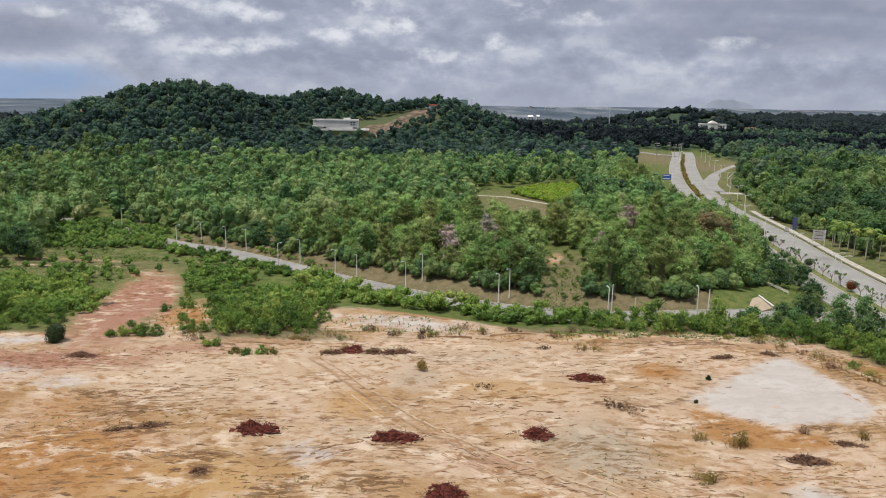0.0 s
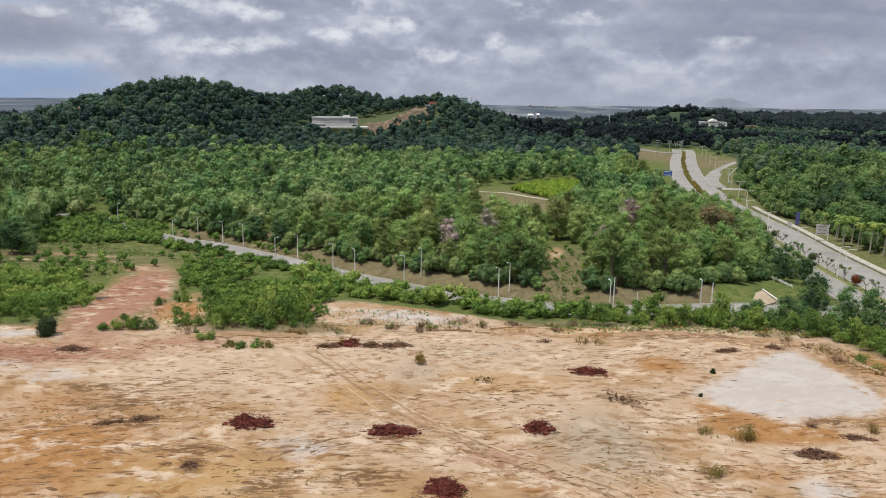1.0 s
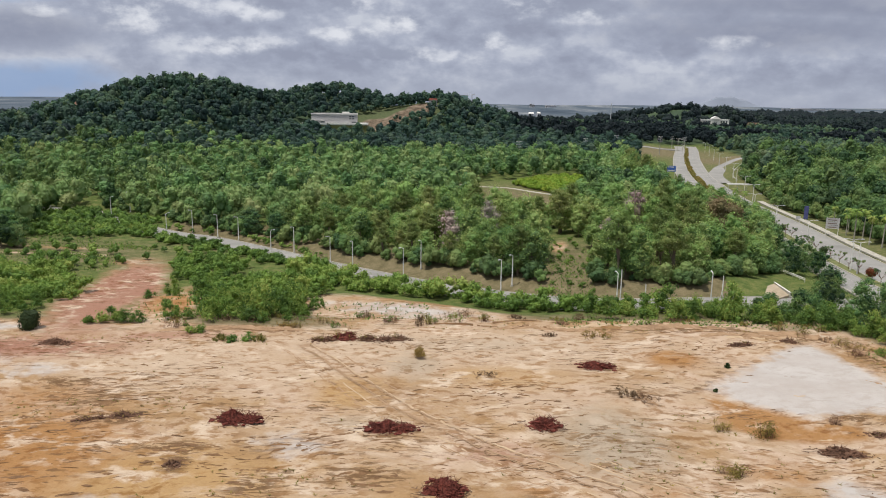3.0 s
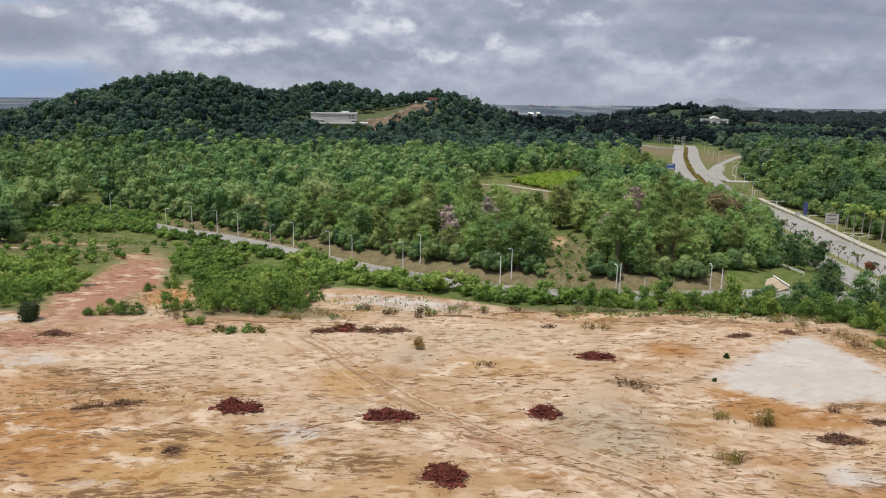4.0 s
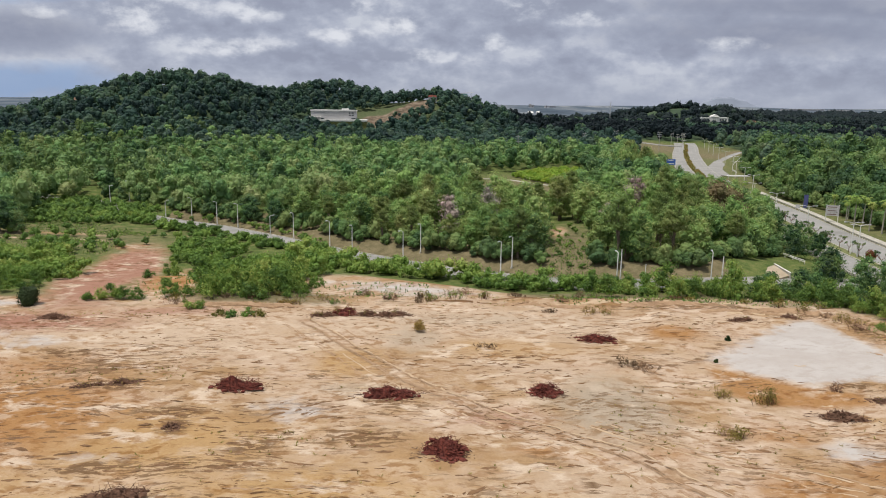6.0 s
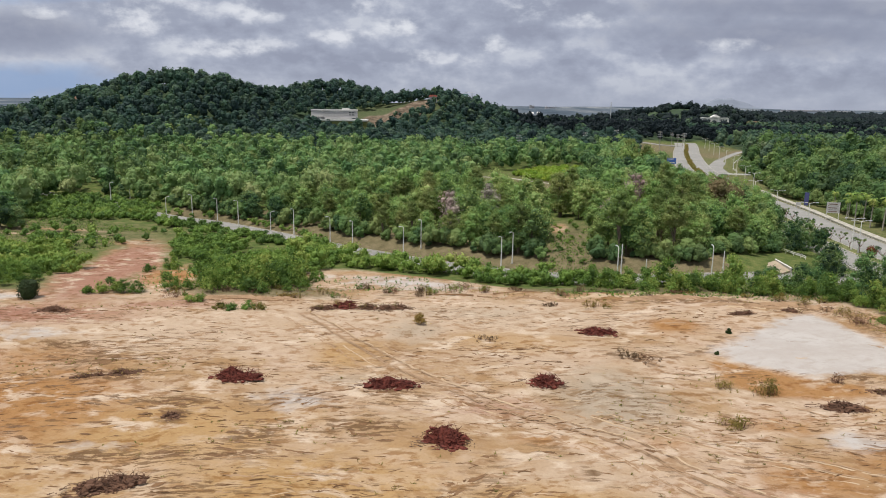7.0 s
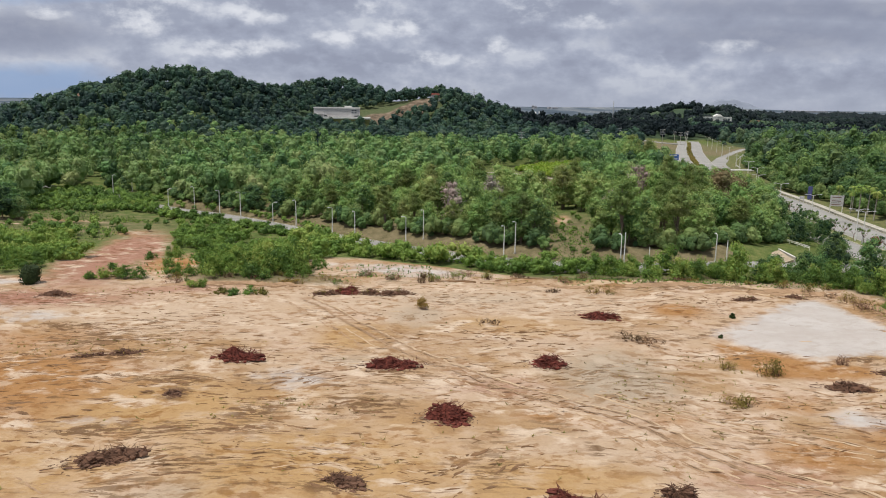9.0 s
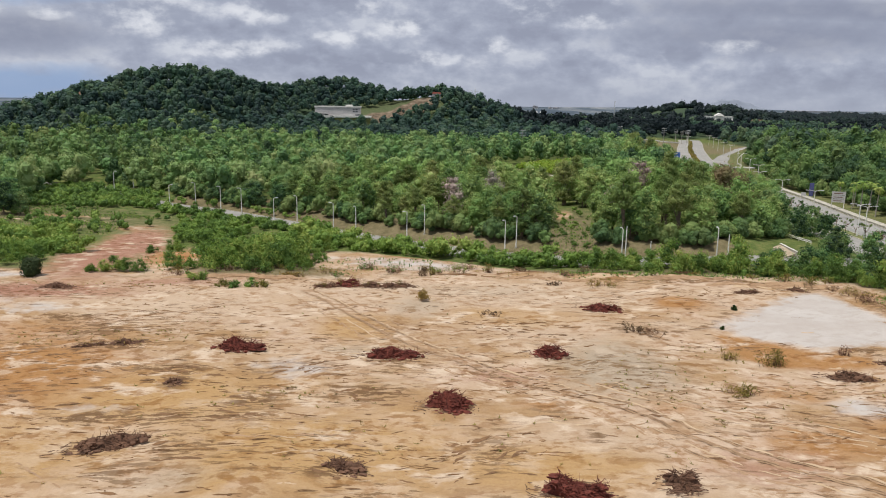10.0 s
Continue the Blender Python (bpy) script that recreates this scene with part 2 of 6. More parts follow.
def road_material():
    m, t, bsdf = material("sun_bleached_asphalt")
    p = position(t)
    a = noise_tex(t, p, 0.09, 5.0, 0.65)
    b = noise_tex(t, p, 2.2, 4.0, 0.65)
    f = maths(t, "ADD", maths(t, "MULTIPLY", a, 0.7), maths(t, "MULTIPLY", b, 0.3))
    t.links.new(ramp(t, f, [(0.3, (0.190, 0.183, 0.172)), (0.5, (0.268, 0.260, 0.245)), (0.7, (0.335, 0.322, 0.302))]), bsdf.inputs["Base Color"])
    bsdf.inputs["Roughness"].default_value = 0.9
    bump(t, bsdf, b, 0.3, 0.02)
    return m


ASPHALT = road_material()


def ground_material():
    """Bare clay with streaks, patches of orange, yellow, pink and white soil, and grass where nothing was dug."""
    m, t, bsdf = material("clay_and_grass")
    p = position(t)
    # scraped streaks run across the slope, bent by the machine's turns
    bend = t.nodes.new("ShaderNodeCombineXYZ")
    t.links.new(maths(t, "MULTIPLY", maths(t, "SUBTRACT", noise_tex(t, p, 0.028, 2.0, 0.5), 0.5), 11.0), bend.inputs[1])
    bent = t.nodes.new("ShaderNodeVectorMath")
    t.links.new(p, bent.inputs[0])
    t.links.new(bend.outputs[0], bent.inputs[1])
    q = bent.outputs[0]
    s1 = noise_tex(t, mapped(t, q, (0.48, 0.80, 0.4), rot=(0, 0, 9)), 0.34, 6.0, 0.60)
    s2 = noise_tex(t, mapped(t, q, (0.62, 1.05, 0.4), (7, 3, 0), (0, 0, -7)), 0.55, 6.0, 0.64)
    n0 = noise_tex(t, p, 0.045, 3.0, 0.5)
    nb = noise_tex(t, mapped(t, p, (0.7, 1.0, 1.0), (31, 12, 0)), 0.13, 5.0, 0.6)
    n1 = noise_tex(t, p, 0.35, 5.0, 0.6)
    n2 = noise_tex(t, p, 2.6, 4.0, 0.65)
    clay = ramp(t, maths(t, "ADD", maths(t, "MULTIPLY", n0, 0.55), maths(t, "MULTIPLY", nb, 0.45)),
                [(0.34, (0.285, 0.169, 0.081)), (0.44, (0.341, 0.225, 0.124)), (0.50, (0.407, 0.297, 0.201)), (0.56, (0.464, 0.354, 0.267)), (0.63, (0.376, 0.258, 0.150))])
    def zone(name, soft=0.5, weight=0.55):
        a = attribute(t, name)
        e = maths(t, "ADD", a, maths(t, "MULTIPLY", maths(t, "SUBTRACT", maths(t, "ADD", maths(t, "MULTIPLY", n1, 0.5), maths(t, "MULTIPLY", s1, 0.5)), 0.5), weight * 2))
        return ramp(t, e, [(0.5 - soft / 2, 0.0), (0.5 + soft / 2, 1.0)])
    col = mix(t, zone("cream", 0.5, 0.5), clay, mix(t, s2, (0.394, 0.291, 0.201), (0.503, 0.401, 0.306)))
    col = mix(t, zone("yellow"), col, mix(t, s2, (0.312, 0.188, 0.082), (0.452, 0.308, 0.156)))
    col = mix(t, zone("orange", 0.4), col, mix(t, s2, (0.275, 0.138, 0.052), (0.371, 0.215, 0.098)))
    col = mix(t, zone("pink"), col, mix(t, s2, (0.263, 0.125, 0.083), (0.353, 0.214, 0.160)))
    col = mix(t, zone("grey"), col, mix(t, s2, (0.293, 0.236, 0.173), (0.393, 0.325, 0.249)))
    # bleached scrapes, damp ones, and dark churned streaks, each in its own stretches
    pale = maths(t, "MULTIPLY", ramp(t, s1, [(0.505, 0.0), (0.60, 0.9)]), ramp(t, noise_tex(t, p, 0.06, 2.0, 0.5), [(0.42, 0.15), (0.58, 1.0)]))
    col = mix(t, pale, col, (0.537, 0.435, 0.338))
    damp = maths(t, "MULTIPLY", ramp(t, s2, [(0.49, 0.0), (0.59, 0.9)]), ramp(t, nb, [(0.40, 0.2), (0.56, 1.0)]))
    col = mix(t, damp, col, mix(t, 1.0, col, (0.60, 0.47, 0.34), "MULTIPLY"))
    dash = noise_tex(t, mapped(t, q, (0.25, 1.15, 0.4), (2, 9, 0), (0, 0, 7)), 1.15, 6.0, 0.68)
    clump = noise_tex(t, mapped(t, p, (0.6, 1.0, 1.0), (11, 5, 0)), 0.075, 3.0, 0.6)
    dirty = maths(t, "MULTIPLY", ramp(t, maths(t, "ADD", dash, maths(t, "MULTIPLY", attribute(t, "mud"), 0.085)), [(0.55, 0.0), (0.585, 1.0)]), maths(t, "MAXIMUM", ramp(t, clump, [(0.50, 0.05), (0.58, 0.85)]), ramp(t, attribute(t, "mud"), [(0.25, 0.0), (0.8, 1.0)])))
    col = mix(t, maths(t, "MULTIPLY", dirty, 0.88), col, mix(t, n2, (0.092, 0.050, 0.025), (0.166, 0.098, 0.049)))
    col = mix(t, maths(t, "MULTIPLY", attribute(t, "rut"), ramp(t, n1, [(0.3, 0.25), (0.6, 0.8)])), col, (0.246, 0.145, 0.087))
    col = mix(t, 0.35, col, mix(t, n2, (0.28, 0.24, 0.20), (0.72, 0.72, 0.72)), "OVERLAY")
    chalk = mix(t, ramp(t, nb, [(0.40, 0.0), (0.60, 1.0)]), mix(t, n1, (0.380, 0.334, 0.302), (0.446, 0.408, 0.380)), mix(t, n1, (0.423, 0.388, 0.363), (0.489, 0.454, 0.429)))
    chalk = mix(t, maths(t, "MULTIPLY", damp, 0.35), chalk, (0.289, 0.236, 0.183))
    col = mix(t, zone("white", 0.42, 0.75), col, chalk)
    # grass
    green = ramp(t, maths(t, "ADD", maths(t, "MULTIPLY", n1, 0.6), maths(t, "MULTIPLY", n2, 0.4)),
                 [(0.36, (0.050, 0.082, 0.022)), (0.5, (0.095, 0.125, 0.036)), (0.62, (0.165, 0.165, 0.062))])
    dry = ramp(t, maths(t, "ADD", maths(t, "MULTIPLY", n1, 0.6), maths(t, "MULTIPLY", n2, 0.4)),
               [(0.36, (0.105, 0.090, 0.046)), (0.5, (0.155, 0.130, 0.072)), (0.64, (0.215, 0.175, 0.105))])
    turf = mix(t, zone("dry", 0.6, 0.4), green, dry)
    col = mix(t, zone("grass", 0.35, 0.5), col, turf)
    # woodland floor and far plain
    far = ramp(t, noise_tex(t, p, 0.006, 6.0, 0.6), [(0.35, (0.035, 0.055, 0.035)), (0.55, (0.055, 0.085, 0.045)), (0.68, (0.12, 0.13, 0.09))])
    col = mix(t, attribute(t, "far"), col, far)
    stone = ramp(t, noise_tex(t, mapped(t, p, (1.0, 0.6, 1.6)), 0.16, 6.0, 0.7), [(0.36, (0.060, 0.046, 0.032)), (0.5, (0.140, 0.105, 0.074)), (0.64, (0.235, 0.185, 0.140))])
    col = mix(t, ramp(t, attribute(t, "rock"), [(0.2, 0.0), (0.5, 1.0)]), col, stone)
    t.links.new(col, bsdf.inputs["Base Color"])
    bsdf.inputs["Roughness"].default_value = 0.95
    bsdf.inputs["Specular IOR Level"].default_value = 0.1
    lumps = noise_tex(t, mapped(t, q, (0.75, 1.0, 1.0), (5, 8, 0)), 1.05, 6.0, 0.68)
    h = maths(t, "ADD", maths(t, "MULTIPLY", s2, 0.45), maths(t, "ADD", maths(t, "MULTIPLY", n2, 0.2), maths(t, "MULTIPLY", lumps, 0.55)))
    bump(t, bsdf, h, 0.85, 0.38)
    return m


GROUND = ground_material()
FADED = worn("faded_road_paint", (0.47, 0.46, 0.43), (0.32, 0.31, 0.29), 0.8, 0.9)
TURF = worn("median_turf", (0.19, 0.19, 0.075), (0.075, 0.105, 0.03), 0.5, 0.95, 0, 0.05)


# ---- building blocks ----
def smooth(a, b, x):
    k = np.clip((np.asarray(x, float) - a) / (b - a), 0, 1)
    return k * k * (3 - 2 * k)


def inside(poly, x, y):
    """Whether the points lie in the polygon."""
    x, y = np.asarray(x, float), np.asarray(y, float)
    hit = np.zeros(np.broadcast(x, y).shape, bool)
    for (x0, y0), (x1, y1) in zip(poly, poly[1:] + poly[:1]):
        cross = ((y0 > y) != (y1 > y)) & (x < (x1 - x0) * (y - y0) / ((y1 - y0) or 1e-9) + x0)
        hit ^= cross
    return hit


def along(points, step=4.0):
    """A smooth line (Catmull-Rom) through plan points, at even steps."""
    p = np.array([points[0], *points, points[-1]], float)
    out = []
    for a, b, c, d in zip(p, p[1:], p[2:], p[3:]):
        n = max(2, int(np.linalg.norm(c - b) / step))
        for k in np.linspace(0, 1, n, endpoint=False):
            out.append(0.5 * (2 * b + (c - a) * k + (2 * a - 5 * b + 4 * c - d) * k * k + (3 * b - a - 3 * c + d) * k ** 3))
    return np.array(out + [p[-1]])


def distance(line, x, y):
    """Distance of plan points from a line."""
    x, y = np.asarray(x, float), np.asarray(y, float)
    best = np.full(np.broadcast(x, y).shape, 1e9)
    for a, b in zip(line, line[1:]):
        d = b - a
        k = np.clip(((x - a[0]) * d[0] + (y - a[1]) * d[1]) / max(d @ d, 1e-9), 0, 1)
        best = np.minimum(best, np.hypot(x - a[0] - k * d[0], y - a[1] - k * d[1]))
    return best


def mesh_of(name, v, f, mat, values=None):
    """A mesh from arrays of places and triangles or quads; values: number per corner point, by name."""
    me = bpy.data.meshes.new(name)
    v, f = np.asarray(v, np.float32), np.asarray(f, np.int32)
    me.vertices.add(len(v))
    me.vertices.foreach_set("co", v.ravel())
    me.loops.add(f.size)
    me.loops.foreach_set("vertex_index", f.ravel())
    me.polygons.add(len(f))
    me.polygons.foreach_set("loop_start", np.arange(0, f.size, f.shape[1], dtype=np.int32))
    me.update(calc_edges=True)
    for key, value in (values or {}).items():
        me.attributes.new(key, "FLOAT", "POINT").data.foreach_set("value", np.asarray(value, np.float32))
    me.shade_flat()
    me.materials.append(mat)
    return me


def joined(pieces):
    """Several (places, faces) made one."""
    v, f, n = [], [], 0
    for a, b in pieces:
        v.append(a)
        f.append(np.asarray(b) + n)
        n += len(a)
    return np.concatenate(v), np.concatenate(f)


def box(x0, x1, y0, y1, z0, z1):
    v = np.array([(x, y, z) for z in (z0, z1) for y in (y0, y1) for x in (x0, x1)], float)
    return v, np.array([(0, 2, 3, 1), (4, 5, 7, 6), (0, 1, 5, 4), (2, 6, 7, 3), (0, 4, 6, 2), (1, 3, 7, 5)])


def tube(a, b, ra, rb, n=7):
    """A tapered round bar, closed at both ends by small caps, in quads."""
    a, b = np.array(a, float), np.array(b, float)
    d = (b - a) / np.linalg.norm(b - a)
    s = np.cross(d, (1, 0, 0) if abs(d[0]) < 0.8 else (0, 1, 0))
    s /= np.linalg.norm(s)
    u = np.cross(d, s)
    ring = [np.cos(k) * s + np.sin(k) * u for k in np.arange(n) * 2 * np.pi / n]
    v = [a + r * ra for r in ring] + [b + r * rb for r in ring] + [a + r * ra * 0.05 for r in ring] + [b + r * rb * 0.05 for r in ring]
    f = []
    for i in range(n):
        j = (i + 1) % n
        f += [(i, j, n + j, n + i), (j, i, 2 * n + i, 2 * n + j), (n + i, n + j, 3 * n + j, 3 * n + i)]
    return np.array(v), np.array(f)


def part(name, pieces, mat, parent=None, label="", values=None, kind=""):
    """Pieces of geometry as one mesh object under a thing."""
    v, f = joined(pieces) if isinstance(pieces, list) else pieces
    ob = new(name, mesh_of(name, v, f, mat, values))
    ob.parent = parent
    return tagged(ob, label, kind=kind)


bm = bmesh.new()
bmesh.ops.create_icosphere(bm, subdivisions=1, radius=1.0)
ICO_V = np.array([v.co[:] for v in bm.verts])
ICO_F = np.array([[v.index for v in f.verts] for f in bm.faces])
bm.free()


def foliage(rng, lobes, count, leaf, core=0.86, low=-0.45, slim=0.6, loose=0.14):
    """Leaf clumps over the lobes (x, y, z, r) of a crown, round closed inner masses. Gives places, triangles and tints."""
    lobes = np.array(lobes, float)
    weight = lobes[:, 3] ** 2
    k = rng.choice(len(lobes), count, p=weight / weight.sum())
    d = rng.normal(size=(count * 3, 3))
    d /= np.linalg.norm(d, axis=1, keepdims=True)
    d = d[d[:, 2] > low][:count]
    k = k[:len(d)]
    at = lobes[k, :3] + d * lobes[k, 3:] * (0.84 + loose * rng.uniform(0, 1.4, (len(d), 1)) ** 1.5 + rng.uniform(0, 0.12, (len(d), 1)))
    nrm = d + rng.normal(size=d.shape) * (0.2 + loose * 0.65)
    nrm /= np.linalg.norm(nrm, axis=1, keepdims=True)
    side = np.cross(nrm, rng.normal(size=d.shape))
    side /= np.linalg.norm(side, axis=1, keepdims=True)
    other = np.cross(nrm, side)
    a = leaf * rng.uniform(0.6, 1.25, (len(d), 1))
    b = a * slim * rng.uniform(0.7, 1.2, (len(d), 1))
    droop = nrm * a * 0.25
    v = np.stack([at - side * a - droop, at + other * b, at + side * a - droop, at - other * b], 1).reshape(-1, 3)
    n = np.arange(len(d))[:, None] * 4
    f = np.concatenate([n + (0, 1, 2), n + (0, 2, 3)])
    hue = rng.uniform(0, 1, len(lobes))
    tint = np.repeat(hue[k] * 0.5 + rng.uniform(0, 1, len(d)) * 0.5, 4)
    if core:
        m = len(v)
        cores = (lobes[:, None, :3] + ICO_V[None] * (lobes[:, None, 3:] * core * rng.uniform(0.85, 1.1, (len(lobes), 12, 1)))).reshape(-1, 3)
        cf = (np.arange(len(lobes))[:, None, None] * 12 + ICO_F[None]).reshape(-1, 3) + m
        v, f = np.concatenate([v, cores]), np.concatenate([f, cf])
        # inner masses get darker tints: shade between the leaves put into colour
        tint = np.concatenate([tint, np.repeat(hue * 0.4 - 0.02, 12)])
    return v, f, tint


def crown_lobes(rng, n, rx, rz, z, size):
    out = []
    for i in range(n):
        u, w = rng.uniform(-0.92, 1), rng.uniform(0, 2 * np.pi)
        s = math.sqrt(1 - u * u) * rng.uniform(0.45, 0.85)
        r = size * rng.uniform(0.75, 1.3)
        out.append((math.cos(w) * s * rx, math.sin(w) * s * rx, z + u * rz * 0.8, r))
    out.append((0, 0, z, size * 1.7))
    out.append((0, 0, z + rz * 0.45, size * 1.45))
    return out


def scattered(kinds, places, rng):
    """One mesh's arrays from copies of kinds (places, triangles, tints) at (x, y, z, size, hue)."""
    vs, fs, ts, n = [], [], [], 0
    for x, y, z, size, hue in places:
        v, f, t = kinds[rng.integers(len(kinds))]
        a = rng.uniform(0, 2 * np.pi)
        c, s = math.cos(a) * size, math.sin(a) * size
        w = size * rng.uniform(0.85, 1.2)
        vs.append(np.stack([v[:, 0] * c - v[:, 1] * s + x, v[:, 0] * s + v[:, 1] * c + y, v[:, 2] * w + z], 1))
        fs.append(f + n)
        ts.append(t * 0.4 + hue * 0.6)
        n += len(v)
    return np.concatenate(vs), np.concatenate(fs), np.concatenate(ts)


# ---- the lie of the land ----
SIDE_ROAD = along([(-215, 345), (-150, 322), (-117, 294), (-91, 281), (-64, 260), (-42, 241), (-25, 227), (-5, 212), (14, 201), (34, 189.5), (48, 186), (67, 186), (90, 187), (112, 184)])
MEDIAN = along([(118, 150), (121.5, 188), (124, 220), (128.5, 261), (136.5, 314), (144.5, 379), (158.5, 447), (177, 524), (213, 645), (253.5, 768), (275, 840)])
RIGHT_EDGE = along([(139.5, 190), (144, 240), (148, 292), (153, 333), (159, 377), (171, 435), (196, 551), (227, 652), (263, 755)])
SITE = [(-260, -80), (-260, 152), (-98, 155), (-62, 160), (-25, 162), (3, 165), (30, 165), (63, 165), (82, 162), (89, 150), (91, 134), (98, 100), (110, -80)]


def hills(x, y):
    def bell(cx, cy, top, sx, near, back, left=None):
        """A hill with its own steepness towards the near side, the back and the left."""
        wide = np.where(x < cx, left or sx, sx)
        return top * np.exp(-0.5 * (((x - cx) / wide) ** 2 + ((y - cy) / np.where(y < cy, near, back)) ** 2))
    flank = 1 - 0.55 * smooth(-225, -165, x) * (1 - smooth(790, 860, y))
    z = bell(-262, 775, 54, 78, 92, 165) * flank + bell(-385, 790, 17, 62, 90, 150) + bell(-520, 850, 3, 90, 90, 120)
    z = z + bell(-140, 1010, 49, 56, 88, 105) + bell(-10, 930, 37, 50, 72, 95) + bell(60, 1000, 13, 60, 80, 100)
    z = z + bell(265, 520, 8, 70, 110, 110) + bell(495, 1520, 28, 95, 150, 170, 80) + bell(640, 1560, 9, 190, 150, 200) + bell(300, 1050, 6, 200, 150, 150)
    rise = smooth(1300, 4700, y) * 29
    return z + rise * (0.75 + 0.25 * np.sin(x * 0.0021 + y * 0.0034) * np.cos(y * 0.0027 - x * 0.0013))


def land(x, y):
    """Height of the ground."""
    x, y = np.asarray(x, float), np.asarray(y, float)
    road = np.interp(x, [-220, -150, -100, -30, 15, 45, 70, 95], [0, -1.5, -4, -3.6, -3.0, -1.0, -0.3, 0])
    d = distance(SIDE_ROAD, x, y)
    edge = np.interp(x, [-100, -25, 20, 65, 90], [190, 200, 180, 171, 168])
    low = smooth(edge - 12, edge + 8, y) * (1 - smooth(330, 430, y))
    bank = smooth(6, 17, d) * smooth(0, 1, y - np.interp(x, SIDE_ROAD[:, 0], SIDE_ROAD[:, 1])) * 2.4
    near_main = 1 - smooth(24, 46, distance(MEDIAN[::3], x, y))
    z = (road * low + bank * (1 - smooth(330, 430, y))) * (1 - near_main)
    return z + hills(x, y) * (1 - 0.9 * near_main * (y < 900))


def cloudy(x, y, seed, octaves=3):
    """Smooth random heights from 0 to 1 over the plan."""
    total, weight = np.zeros_like(x), 0.0
    for k in range(octaves):
        table = np.random.default_rng(seed * 10 + k).uniform(0, 1, (256, 256))
        u, v = x * 2 ** k + 77 * k + 3000, y * 2 ** k + 31 * k + 3000
        i, j = np.floor(u).astype(int), np.floor(v).astype(int)
        a, b = smooth(0, 1, u - i), smooth(0, 1, v - j)
        t = lambda p, q: table[(i + p) % 256, (j + q) % 256]
        total += ((t(0, 0) * (1 - a) + t(1, 0) * a) * (1 - b) + (t(0, 1) * (1 - a) + t(1, 1) * a) * b) * 0.5 ** k
        weight += 0.5 ** k
    return total / weight


def surface(x, y):
    """Height of the ground with the scraped relief of the cleared land."""
    x, y = np.asarray(x, float), np.asarray(y, float)
    rough = (cloudy(x * 0.2 + y * 0.03, y * 0.5, 1) - 0.5) * 0.6 + (cloudy(x * 0.5 + y * 0.1, y * 0.95, 2) - 0.5) * 0.4 + (cloudy(x * 0.04, y * 0.05, 3) - 0.5) * 1.4
    mound = 0.9 * np.exp(-(((x - 18) / 60) ** 2 + ((y - 166) / 2.2) ** 2)) * (0.7 + 0.3 * np.sin(x * 0.4))
    near = (1 - smooth(300, 330, y)) * (1 - smooth(95, 112, x)) * (1 - smooth(150, 200, -x)) * smooth(7, 14, distance(SIDE_ROAD, x, y))
    return land(x, y) + near * (rough * np.where(inside(SITE, x, y), 1.0, 0.5)) + mound


